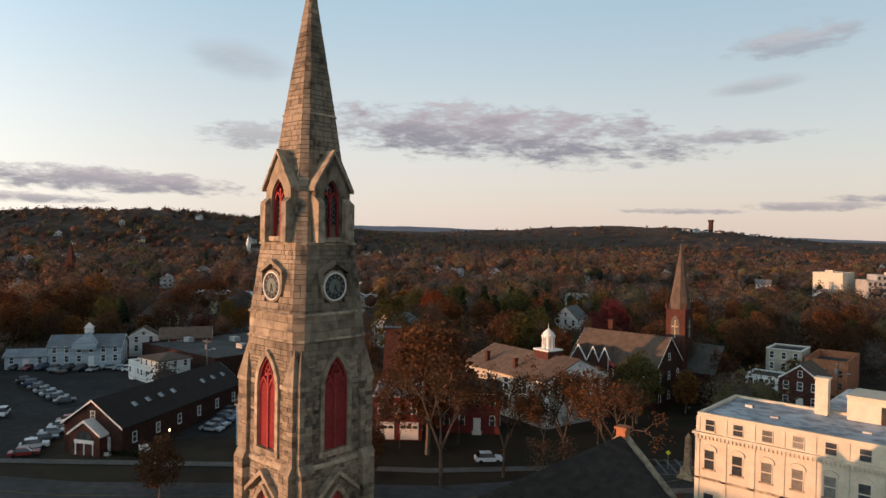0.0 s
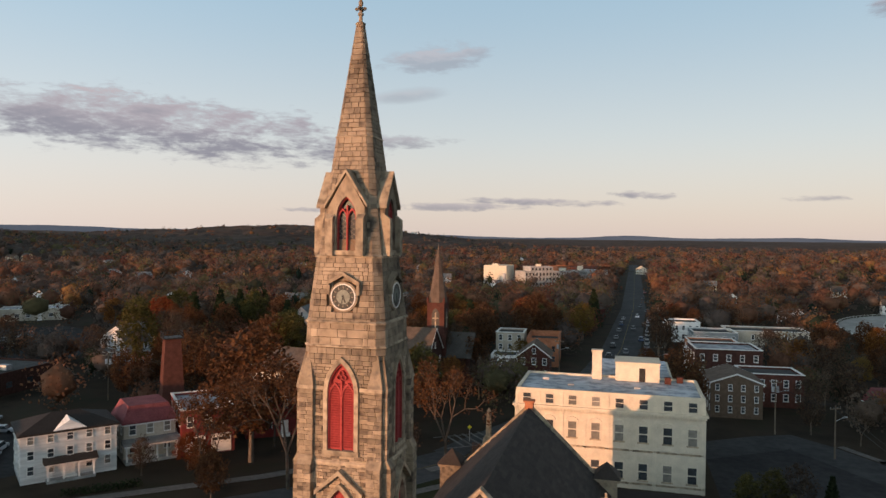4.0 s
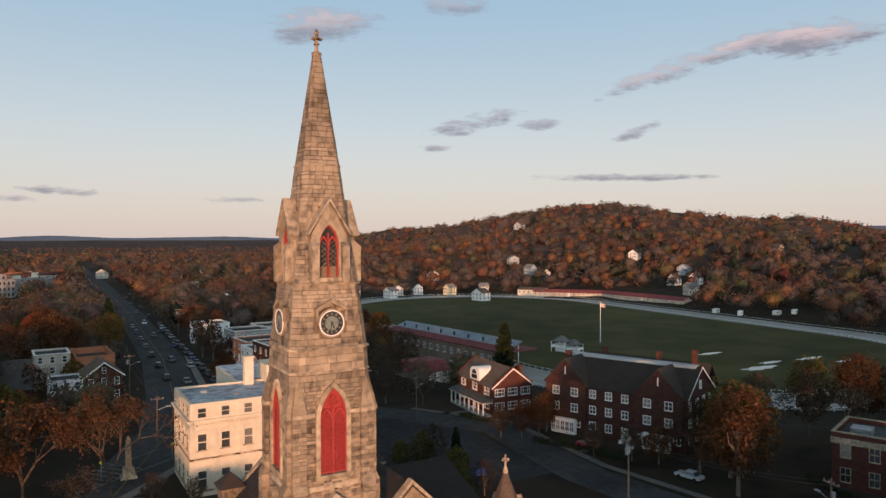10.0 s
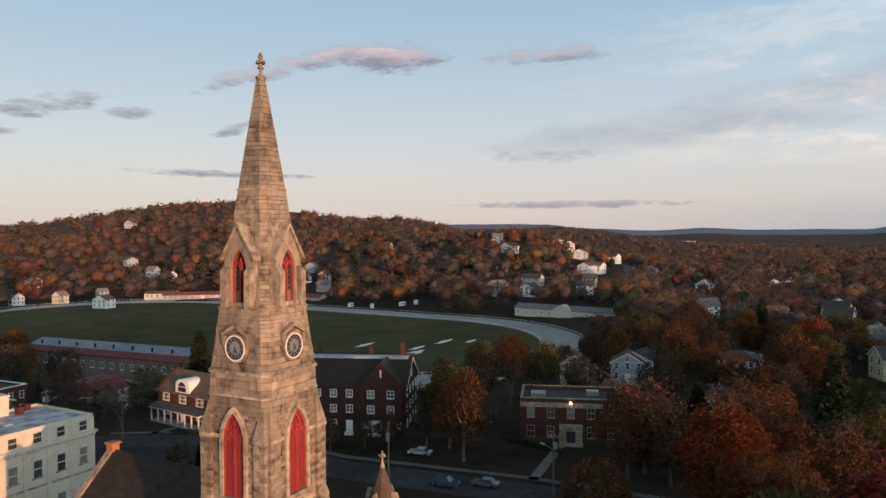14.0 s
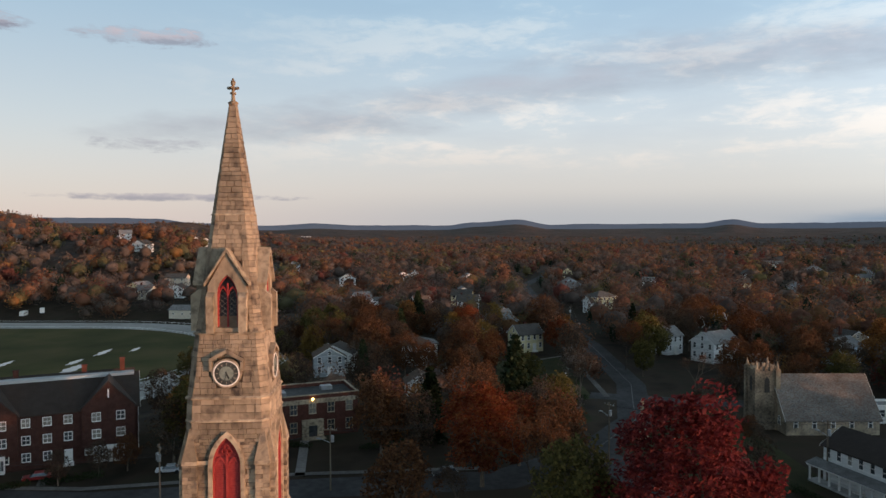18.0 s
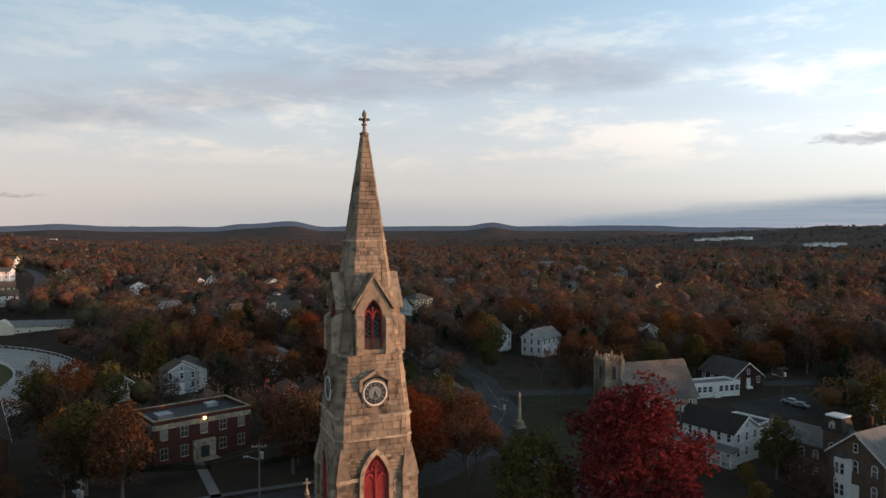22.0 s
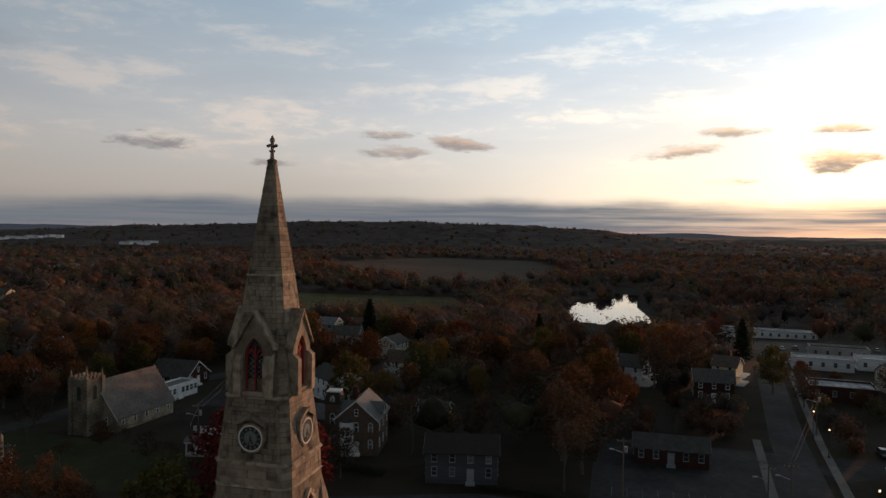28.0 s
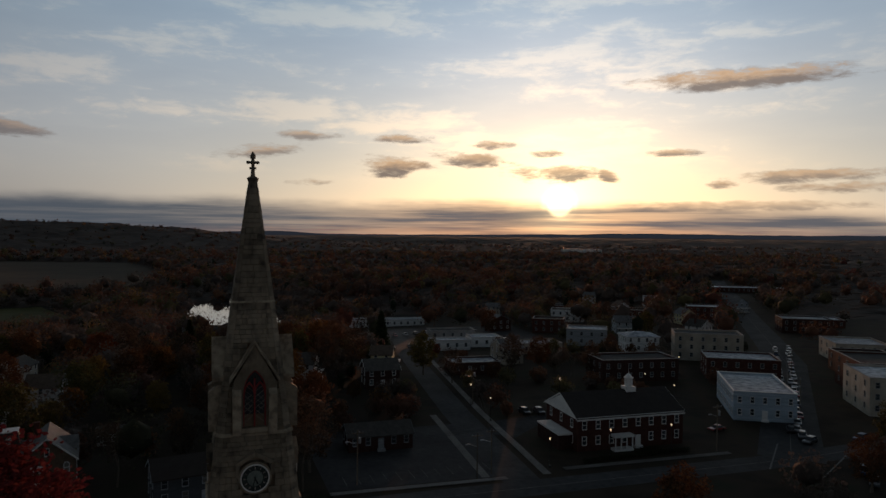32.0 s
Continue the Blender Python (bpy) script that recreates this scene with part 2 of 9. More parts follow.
# ---- materials ----
def mat(name, cols, scale=2.0, rough=0.85, bump=0.25, metal=0.0, vary=0.25, island=0.0, stretch=(1, 1, 1), spec=0.1, stain=0.25, trans=0.0, spread=0.4):
    """Noise between the colours at two scales, with a shift of tone per object or per island."""
    m = bpy.data.materials.new(name)
    m.use_nodes = True
    nt = m.node_tree
    N, L = nt.nodes.new, nt.links.new
    b = nt.nodes["Principled BSDF"]
    tc, mp = N("ShaderNodeTexCoord"), N("ShaderNodeMapping")
    L(tc.outputs["Object"], mp.inputs[0])
    mp.inputs["Scale"].default_value = stretch
    n = N("ShaderNodeTexNoise")
    n.inputs["Scale"].default_value, n.inputs["Detail"].default_value = scale, 6
    L(mp.outputs[0], n.inputs["Vector"])
    big = N("ShaderNodeTexNoise")
    big.inputs["Scale"].default_value, big.inputs["Detail"].default_value = scale * 0.13, 3
    L(mp.outputs[0], big.inputs["Vector"])
    r = N("ShaderNodeValToRGB")
    els = r.color_ramp.elements
    while len(els) < len(cols):
        els.new(0.5)
    for k, c in enumerate(cols):
        els[k].position = 0.5 - spread / 2 + spread * k / max(1, len(cols) - 1)
        els[k].color = (*c, 1)
    info = N("ShaderNodeObjectInfo")
    src = info.outputs["Random"]
    if island:
        geo = N("ShaderNodeNewGeometry")
        add = N("ShaderNodeMath")
        add.operation = "ADD"
        L(geo.outputs["Random Per Island"], add.inputs[0])
        L(src, add.inputs[1])
        fr = N("ShaderNodeMath")
        fr.operation = "FRACT"
        L(add.outputs[0], fr.inputs[0])
        src = fr.outputs[0]
        mixf = N("ShaderNodeMix")
        mixf.inputs[0].default_value = island
        L(n.outputs["Fac"], mixf.inputs[2])
        mr = N("ShaderNodeMapRange")
        mr.inputs[3].default_value, mr.inputs[4].default_value = 0.25, 0.75
        L(src, mr.inputs[0])
        L(mr.outputs[0], mixf.inputs[3])
        L(mixf.outputs[0], r.inputs[0])
    else:
        L(n.outputs["Fac"], r.inputs[0])
    hs = N("ShaderNodeHueSaturation")
    mv = N("ShaderNodeMapRange")
    mv.inputs[3].default_value, mv.inputs[4].default_value = 1 - vary, 1 + vary
    L(src, mv.inputs[0])
    sm = N("ShaderNodeMapRange")
    sm.inputs[1].default_value, sm.inputs[2].default_value = 0.3, 0.7
    sm.inputs[3].default_value, sm.inputs[4].default_value = 1 - stain, 1 + stain * 0.6
    L(big.outputs["Fac"], sm.inputs[0])
    mul = N("ShaderNodeMath")
    mul.operation = "MULTIPLY"
    L(mv.outputs[0], mul.inputs[0])
    L(sm.outputs[0], mul.inputs[1])
    L(mul.outputs[0], hs.inputs["Value"])
    L(r.outputs[0], hs.inputs["Color"])
    L(hs.outputs[0], b.inputs["Base Color"])
    b.inputs["Roughness"].default_value, b.inputs["Metallic"].default_value = rough, metal
    b.inputs["Specular IOR Level"].default_value = spec
    if trans:
        b.inputs["Transmission Weight"].default_value = trans
    if bump:
        bp = N("ShaderNodeBump")
        bp.inputs["Strength"].default_value, bp.inputs["Distance"].default_value = bump, 0.05
        L(n.outputs["Fac"], bp.inputs["Height"])
        L(bp.outputs[0], b.inputs["Normal"])
    return m


STONE = mat("sandstone_blocks", [(0.1, 0.08, 0.064), (0.234, 0.183, 0.132), (0.325, 0.256, 0.178), (0.19, 0.155, 0.122)], 2.2, 0.9, 0.6, vary=0.2, island=0.44, stain=0.5, spread=0.38)
STONE_FINE = mat("weathered_ashlar", [(0.076, 0.062, 0.052), (0.213, 0.169, 0.123), (0.305, 0.242, 0.172), (0.233, 0.187, 0.142)], 1.6, 0.88, 0.6, vary=0.1, island=0.24, stain=0.5, stretch=(1, 1, 0.6), spread=0.37)
STONE_BAND = mat("pale_ashlar_blocks", [(0.14, 0.112, 0.085), (0.29, 0.23, 0.165), (0.37, 0.295, 0.21)], 1.5, 0.88, 0.4, vary=0.12, island=0.35, stain=0.45, spread=0.36)
STONE_PALE = mat("dressed_limestone", [(0.2, 0.158, 0.115), (0.35, 0.28, 0.2), (0.43, 0.35, 0.25)], 1.8, 0.85, 0.4, vary=0.14, stain=0.4, spread=0.3)
MORTAR = mat("weathered_mortar", [(0.19, 0.135, 0.092), (0.24, 0.17, 0.115)], 3, 0.95)
RED_PAINT = mat("red_painted_wood", [(0.27, 0.035, 0.035), (0.36, 0.06, 0.055)], 5, 0.55, 0.1, vary=0.08, stain=0.15)
LATTICE = mat("leaded_lattice", [(0.25, 0.22, 0.18), (0.34, 0.30, 0.25)], 9, 0.6)
IRON = mat("dark_iron", [(0.03, 0.03, 0.03), (0.06, 0.055, 0.05)], 12, 0.5, 0.2, metal=0.6)
DIAL = mat("dark_dial", [(0.03, 0.035, 0.035), (0.06, 0.065, 0.06)], 6, 0.4)
DIAL_GREY = mat("weathered_dial_glass", [(0.14, 0.17, 0.15), (0.22, 0.25, 0.22)], 5, 0.3)
WHITE = mat("white_paint", [(0.66, 0.64, 0.60), (0.78, 0.76, 0.72)], 2.5, 0.6, 0.1, vary=0.06, stain=0.12)
CREAM = mat("cream_painted_brick", [(0.54, 0.475, 0.37), (0.63, 0.56, 0.44)], 6, 0.75, 0.3, vary=0.03, stain=0.12)
SLATE = mat("dark_slate", [(0.034, 0.027, 0.024), (0.052, 0.042, 0.036)], 5, 0.7, 0.4, vary=0.1, island=0.4, stain=0.15)
SLATE_MOTTLED = mat("mottled_slate", [(0.06, 0.052, 0.048), (0.15, 0.14, 0.13), (0.10, 0.075, 0.06), (0.17, 0.16, 0.15)], 1.4, 0.8, 0.3, stain=0.3, stretch=(1, 1, 2.2))
SHINGLE = mat("asphalt_shingle", [(0.06, 0.055, 0.05), (0.11, 0.10, 0.09)], 6, 0.9, 0.4, vary=0.25)
SHINGLE_BROWN = mat("brown_shingle", [(0.09, 0.065, 0.05), (0.15, 0.11, 0.085)], 6, 0.9, 0.4, vary=0.2)
SHINGLE_GREY = mat("grey_shingle", [(0.13, 0.13, 0.125), (0.22, 0.215, 0.21)], 6, 0.9, 0.4, vary=0.2)
ROOF_RED = mat("red_roof", [(0.16, 0.045, 0.05), (0.23, 0.07, 0.07)], 4, 0.7, 0.2, vary=0.1)
ROOF_MEMBRANE = mat("pale_roof_membrane", [(0.24, 0.26, 0.29), (0.42, 0.44, 0.47), (0.52, 0.54, 0.57)], 0.55, 0.6, 0.15, stain=0.4, spread=0.22)
ROOF_DARK = mat("tar_roof", [(0.05, 0.05, 0.05), (0.09, 0.088, 0.085)], 1.5, 0.9, 0.3)
ROOF_BLUE = mat("blue_grey_metal_roof", [(0.16, 0.19, 0.22), (0.24, 0.27, 0.30)], 2, 0.45, 0.2, metal=0.2)
BRICK = mat("red_brick", [(0.062, 0.026, 0.02), (0.10, 0.039, 0.029)], 9, 0.9, 0.5, vary=0.12)
BRICK_DARK = mat("dark_brick", [(0.043, 0.021, 0.017), (0.07, 0.032, 0.025)], 9, 0.9, 0.5, vary=0.12)
BRICK_ORANGE = mat("orange_brick", [(0.34, 0.13, 0.07), (0.46, 0.19, 0.10)], 9, 0.9, 0.5, vary=0.08)
BRICK_TAN = mat("brown_tan_brick", [(0.11, 0.075, 0.052), (0.17, 0.115, 0.08)], 9, 0.9, 0.5, vary=0.1)
RED_WALL = mat("red_painted_brick", [(0.17, 0.03, 0.03), (0.24, 0.05, 0.045)], 7, 0.8, 0.3)
SIDING = mat("white_clapboard", [(0.60, 0.60, 0.58), (0.74, 0.73, 0.70)], 3, 0.7, 0.2, vary=0.15, stretch=(0.3, 0.3, 5))
SIDING_GREY = mat("grey_clapboard", [(0.26, 0.28, 0.29), (0.36, 0.38, 0.39)], 3, 0.7, 0.2, vary=0.2, stretch=(0.3, 0.3, 5))
SIDING_DARK = mat("charcoal_clapboard", [(0.07, 0.075, 0.08), (0.11, 0.115, 0.12)], 3, 0.7, 0.2, vary=0.1, stretch=(0.3, 0.3, 5))
SIDING_BLUE = mat("blue_grey_clapboard", [(0.30, 0.37, 0.43), (0.40, 0.47, 0.52)], 3, 0.7, 0.2, vary=0.1, stretch=(0.3, 0.3, 5))
SIDING_YELLOW = mat("cream_yellow_clapboard", [(0.60, 0.52, 0.30), (0.70, 0.62, 0.40)], 3, 0.7, 0.2, vary=0.08, stretch=(0.3, 0.3, 5))
STUCCO = mat("tan_stucco", [(0.38, 0.33, 0.26), (0.48, 0.42, 0.34)], 2, 0.9, 0.3, vary=0.15)
CONCRETE = mat("concrete", [(0.28, 0.275, 0.26), (0.40, 0.39, 0.37)], 1.2, 0.9, 0.3, vary=0.1)
GLASS = mat("dark_window_glass", [(0.03, 0.035, 0.04), (0.07, 0.075, 0.08)], 1.5, 0.08, 0.0, vary=0.4, spec=0.6)
BLIND = mat("window_with_blind", [(0.16, 0.15, 0.13), (0.26, 0.24, 0.21)], 1.5, 0.12, 0.0, vary=0.3, spec=0.6)
ASPHALT = mat("asphalt", [(0.034, 0.032, 0.033), (0.055, 0.052, 0.052)], 0.8, 0.9, 0.2, stain=0.3)
STREET = mat("worn_street_asphalt", [(0.052, 0.051, 0.052), (0.08, 0.078, 0.078)], 0.8, 0.9, 0.2, stain=0.3)
PAVING = mat("concrete_pavement", [(0.14, 0.13, 0.12), (0.21, 0.195, 0.18)], 1.5, 0.95, 0.2)
LINE = mat("road_paint", [(0.11, 0.108, 0.10), (0.19, 0.185, 0.18)], 3, 0.8, 0.0)
LINE_YELLOW = mat("yellow_road_paint", [(0.17, 0.13, 0.05), (0.26, 0.2, 0.07)], 3, 0.8, 0.0)
TRACK = mat("stone_dust_track", [(0.27, 0.26, 0.24), (0.36, 0.345, 0.32)], 0.25, 0.95, 0.1, stain=0.15)
GRASS = mat("autumn_grass", [(0.052, 0.053, 0.016), (0.076, 0.071, 0.023), (0.105, 0.086, 0.034)], 0.05, 0.95, 0.3, stain=0.3)
LAWN = mat("dull_lawn", [(0.032, 0.038, 0.016), (0.058, 0.052, 0.024)], 0.3, 0.95, 0.3, stain=0.35)
SOIL = mat("leaf_litter_ground", [(0.022, 0.018, 0.013), (0.044, 0.032, 0.022), (0.03, 0.03, 0.018)], 0.09, 1.0, 0.4, stain=0.35)
REED = mat("marsh_reeds", [(0.05, 0.038, 0.025), (0.095, 0.07, 0.045), (0.065, 0.048, 0.03)], 0.02, 1.0, 0.3, stretch=(1, 2.5, 1))
WATER = mat("still_pond_water", [(0.02, 0.025, 0.03), (0.03, 0.035, 0.04)], 0.3, 0.04, 0.03, spec=0.7, vary=0, stain=0)
BARK = mat("grey_brown_bark", [(0.09, 0.07, 0.055), (0.17, 0.135, 0.105)], 3, 0.95, 0.6, vary=0.2, stretch=(3, 3, 0.6))
BARK_PALE = mat("pale_mottled_bark", [(0.05, 0.038, 0.031), (0.10, 0.08, 0.065)], 1.2, 0.9, 0.4, vary=0.1)
WOOD_POLE = mat("weathered_pole_wood", [(0.13, 0.10, 0.075), (0.20, 0.16, 0.12)], 4, 0.95, 0.4, stretch=(4, 4, 0.5))
STEEL = mat("galvanised_steel", [(0.30, 0.31, 0.32), (0.42, 0.43, 0.44)], 4, 0.45, 0.1, metal=0.5)
TYRE = mat("black_rubber", [(0.015, 0.015, 0.015), (0.03, 0.03, 0.03)], 8, 0.9)


def see_through(m, share):
    """Leaves that let part of the light pass through."""
    nt = m.node_tree
    b, out = nt.nodes["Principled BSDF"], nt.nodes["Material Output"]
    tr, mx = nt.nodes.new("ShaderNodeBsdfTranslucent"), nt.nodes.new("ShaderNodeMixShader")
    nt.links.new(b.inputs["Base Color"].links[0].from_socket, tr.inputs["Color"])
    mx.inputs[0].default_value = share
    nt.links.new(b.outputs[0], mx.inputs[1])
    nt.links.new(tr.outputs[0], mx.inputs[2])
    nt.links.new(mx.outputs[0], out.inputs["Surface"])
    return m


def leaf(name, a, b, c):
    return see_through(mat(name, [a, b, c], 0.5, 0.8, 0.0, vary=0.22, island=0.7, stain=0.3, spec=0.15), 0.35)


L_RUST = leaf("rust_leaves", (0.06, 0.03, 0.016), (0.105, 0.047, 0.022), (0.14, 0.066, 0.028))
L_BROWN = leaf("brown_leaves", (0.048, 0.034, 0.025), (0.075, 0.05, 0.034), (0.10, 0.064, 0.04))
L_ORANGE = leaf("orange_leaves", (0.12, 0.05, 0.016), (0.20, 0.085, 0.024), (0.26, 0.125, 0.035))
L_RED = leaf("crimson_leaves", (0.105, 0.02, 0.024), (0.165, 0.03, 0.032), (0.21, 0.048, 0.04))
L_REDOR = leaf("red_orange_leaves", (0.13, 0.028, 0.015), (0.21, 0.052, 0.02), (0.16, 0.07, 0.024))
L_OLIVE = leaf("olive_leaves", (0.05, 0.048, 0.017), (0.09, 0.08, 0.024), (0.13, 0.105, 0.032))
L_GOLD = leaf("golden_leaves", (0.14, 0.09, 0.024), (0.21, 0.135, 0.036), (0.16, 0.095, 0.028))
L_PINE = leaf("evergreen_needles", (0.014, 0.024, 0.011), (0.026, 0.04, 0.016), (0.036, 0.045, 0.02))


def wood_leaf(name, *cols):
    """Foliage of far trees: the tone stored with each tree picks its colour, light noise breaks it up."""
    m = bpy.data.materials.new(name)
    m.use_nodes = True
    nt = m.node_tree
    N, L = nt.nodes.new, nt.links.new
    b = nt.nodes["Principled BSDF"]
    at, r = N("ShaderNodeAttribute"), N("ShaderNodeValToRGB")
    at.attribute_name = "tone"
    els = r.color_ramp.elements
    while len(els) < len(cols):
        els.new(0.5)
    for k, c in enumerate(cols):
        els[k].position = k / (len(cols) - 1)
        els[k].color = (*c, 1)
    L(at.outputs["Fac"], r.inputs[0])
    tc, n, geo = N("ShaderNodeTexCoord"), N("ShaderNodeTexNoise"), N("ShaderNodeNewGeometry")
    n.inputs["Scale"].default_value, n.inputs["Detail"].default_value = 0.35, 3
    L(tc.outputs["Object"], n.inputs["Vector"])
    mix = N("ShaderNodeMath")
    mix.operation = "MULTIPLY_ADD"
    mix.inputs[1].default_value = 0.2
    L(geo.outputs["Random Per Island"], mix.inputs[0])
    L(n.outputs["Fac"], mix.inputs[2])
    mr, hs = N("ShaderNodeMapRange"), N("ShaderNodeHueSaturation")
    mr.inputs[1].default_value, mr.inputs[2].default_value = 0.35, 0.85
    mr.inputs[3].default_value, mr.inputs[4].default_value = 0.74, 1.26
    L(mix.outputs[0], mr.inputs[0])
    L(mr.outputs[0], hs.inputs["Value"])
    L(r.outputs[0], hs.inputs["Color"])
    L(hs.outputs[0], b.inputs["Base Color"])
    b.inputs["Roughness"].default_value, b.inputs["Specular IOR Level"].default_value = 0.9, 0.1
    return see_through(m, 0.35)


# W_ colours have haze painted in: greyer than the near leaf colours
W_RUST = wood_leaf("rust_woods_foliage", (0.1, 0.054, 0.041), (0.14, 0.07, 0.047), (0.175, 0.086, 0.052), (0.2, 0.1, 0.056))
W_BROWN = wood_leaf("brown_woods_foliage", (0.082, 0.064, 0.057), (0.105, 0.081, 0.07), (0.125, 0.095, 0.078), (0.138, 0.1, 0.074))
W_ORANGE = wood_leaf("orange_woods_foliage", (0.155, 0.08, 0.042), (0.195, 0.1, 0.045), (0.23, 0.13, 0.05))
W_OLIVE = wood_leaf("olive_woods_foliage", (0.062, 0.059, 0.036), (0.092, 0.083, 0.045), (0.13, 0.108, 0.052), (0.175, 0.134, 0.056))
W_PINE = wood_leaf("evergreen_woods_foliage", (0.017, 0.025, 0.018), (0.025, 0.035, 0.022), (0.036, 0.046, 0.027))
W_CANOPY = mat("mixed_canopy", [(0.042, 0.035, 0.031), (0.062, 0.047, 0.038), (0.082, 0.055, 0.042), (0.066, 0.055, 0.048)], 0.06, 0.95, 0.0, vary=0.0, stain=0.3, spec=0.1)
W_RED = wood_leaf("crimson_woods_foliage", (0.11, 0.042, 0.034), (0.14, 0.05, 0.037), (0.165, 0.065, 0.04))
# distance haze painted in: bluish base colour plus a faint glow, no lamp
HAZED_RIDGE = mat("hazed_far_ridge", [(0.06, 0.07, 0.09), (0.08, 0.09, 0.11)], 0.004, 1.0, 0.0, stain=0.2, spec=0.0)
_b = HAZED_RIDGE.node_tree.nodes["Principled BSDF"]
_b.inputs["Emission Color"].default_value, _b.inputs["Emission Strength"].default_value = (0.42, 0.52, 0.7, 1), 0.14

# ---- building tools ----
class Shape:
    """Collects vertices and faces of one mesh; m places what is added."""

    def __init__(self):
        self.v, self.f, self.m = [], [], Matrix()

    def add(self, pts, faces):
        k = len(self.v)
        self.v += [tuple(self.m @ Vector(p)) for p in pts]
        self.f += [tuple(k + i for i in f) for f in faces]
        return self

    def box(self, x0, y0, z0, x1, y1, z1, top=0.0):
        """A box whose top may be drawn in by top."""
        t = top
        return self.add([(x0, y0, z0), (x1, y0, z0), (x1, y1, z0), (x0, y1, z0), (x0 + t, y0 + t, z1), (x1 - t, y0 + t, z1), (x1 - t, y1 - t, z1), (x0 + t, y1 - t, z1)],
                        [(3, 2, 1, 0), (4, 5, 6, 7), (0, 1, 5, 4), (1, 2, 6, 5), (2, 3, 7, 6), (3, 0, 4, 7)])

    def prism(self, poly, y0, y1):
        """A polygon in x and z, pushed from y0 to y1."""
        n = len(poly)
        pts = [(x, y0, z) for x, z in poly] + [(x, y1, z) for x, z in poly]
        return self.add(pts, [tuple(range(n)), tuple(range(2 * n - 1, n - 1, -1))] + [(i, n + i, n + (i + 1) % n, (i + 1) % n) for i in range(n)])

    def ring(self, outer, inner, y0, y1):
        """The band between two open outlines of as many points in x and z, with depth."""
        n = len(outer)
        pts = [(x, y0, z) for x, z in outer] + [(x, y0, z) for x, z in inner] + [(x, y1, z) for x, z in outer] + [(x, y1, z) for x, z in inner]
        fs = []
        for i in range(n - 1):
            j = i + 1
            fs += [(i, j, n + j, n + i), (2 * n + j, 2 * n + i, 3 * n + i, 3 * n + j), (j, i, 2 * n + i, 2 * n + j), (n + i, n + j, 3 * n + j, 3 * n + i)]
        return self.add(pts, fs + [(0, n, 3 * n, 2 * n), (n - 1, 3 * n - 1, 4 * n - 1, 2 * n - 1)])

    def tube(self, a, b, r0, r1, sides=6):
        a, b = Vector(a), Vector(b)
        d = (b - a).normalized()
        u = d.orthogonal().normalized()
        w = d.cross(u)
        pts = []
        for c, r in ((a, r0), (b, r1)):
            pts += [c + (u * math.cos(2 * math.pi * k / sides) + w * math.sin(2 * math.pi * k / sides)) * r for k in range(sides)]
        return self.add(pts, [(k, (k + 1) % sides, sides + (k + 1) % sides, sides + k) for k in range(sides)] + [tuple(range(sides, 2 * sides)), tuple(range(sides - 1, -1, -1))])

    def disc(self, cx, cz, r, y0, y1, sides=28):
        return self.prism([(cx + r * math.sin(2 * math.pi * k / sides), cz + r * math.cos(2 * math.pi * k / sides)) for k in range(sides)], y0, y1)

    def mesh(self, name, material, smooth=False):
        me = bpy.data.meshes.new(name)
        me.from_pydata(self.v, [], self.f)
        me.materials.append(material)
        if smooth:
            me.polygons.foreach_set("use_smooth", [True] * len(me.polygons))
        return me


def part(name, shape, material, parent, label="", smooth=False):
    ob = new(name, shape if isinstance(shape, bpy.types.Mesh) else shape.mesh(name, material, smooth))
    ob.parent = parent
    return tagged(ob, label)


def thing(name, m, label, category, group="", kind=""):
    ob = new(name)
    ob.empty_display_size = 0.2
    ob.matrix_basis = m
    return tagged(ob, label, category, group, kind)


def slab(name, shape, material, label, category, kind="structure", smooth=False):
    return tagged(new(name, shape.mesh(name, material, smooth)), label, category, kind=kind)


def smooth01(a, b, x):
    t = max(0.0, min(1.0, (x - a) / (b - a)))
    return t * t * (3 - 2 * t)


# ---- the lie of the land ----
TRACK_C, TRACK_A = (221.0, 235.7), radians(-94.1)      # centre and long axis of the trotting track
HILLS = [  # azimuth, distance, height, half width across, half width along
    (44, 1050, 80, 240, 330), (26, 1200, 34, 128, 300), (61, 1150, 40, 110, 300), (71.8, 1700, 50, 260, 300), (70, 690, 27, 105, 190),
    (-65, 1300, 46, 340, 300), (-55, 1500, 24, 280, 300), (-31, 1900, 48, 560, 350), (-20, 2000, 22, 300, 250), (-84, 1400, 30, 400, 300),
    (152, 2300, 40, 500, 400), (165, 2100, 50, 480, 350), (178, 2300, 34, 400, 350), (140, 2600, 34, 500, 400), (-165, 3000, 22, 700, 400),
]
FAR_EL = [(-180, 0.05), (-174.7, 0.2), (-170, 0.02), (-164, 0.0), (-150, 0.12), (-146, 0.24), (-134, 0.18), (-110, 0.2), (-90, 0.5), (-65, 0.45), (-45, 0.56), (-38, 0.4), (-20, 0.2), (-6, 0.0), (1.3, 0.22), (5, 0.08), (13.6, 0.16), (18, 0.03), (40, 0.1), (58, 0.7), (62, 0.84), (70.7, 0.81), (73.7, 0.45), (79.2, 0.24), (83, 0.41), (87, 0.25), (93.9, 0.27), (96.1, 0.51), (99.7, 0.72), (102.5, 0.3), (107, 0.35), (114, 0.38), (116.3, 0.66), (118.5, 0.36), (123, 0.36), (126.7, 0.45), (133, 0.3), (150, 0.15), (165, 0.1), (180, 0.05)]


def track_uv(x, y):
    dx, dy = x - TRACK_C[0], y - TRACK_C[1]
    c, s = math.cos(TRACK_A), math.sin(TRACK_A)
    return dx * c + dy * s, -dx * s + dy * c


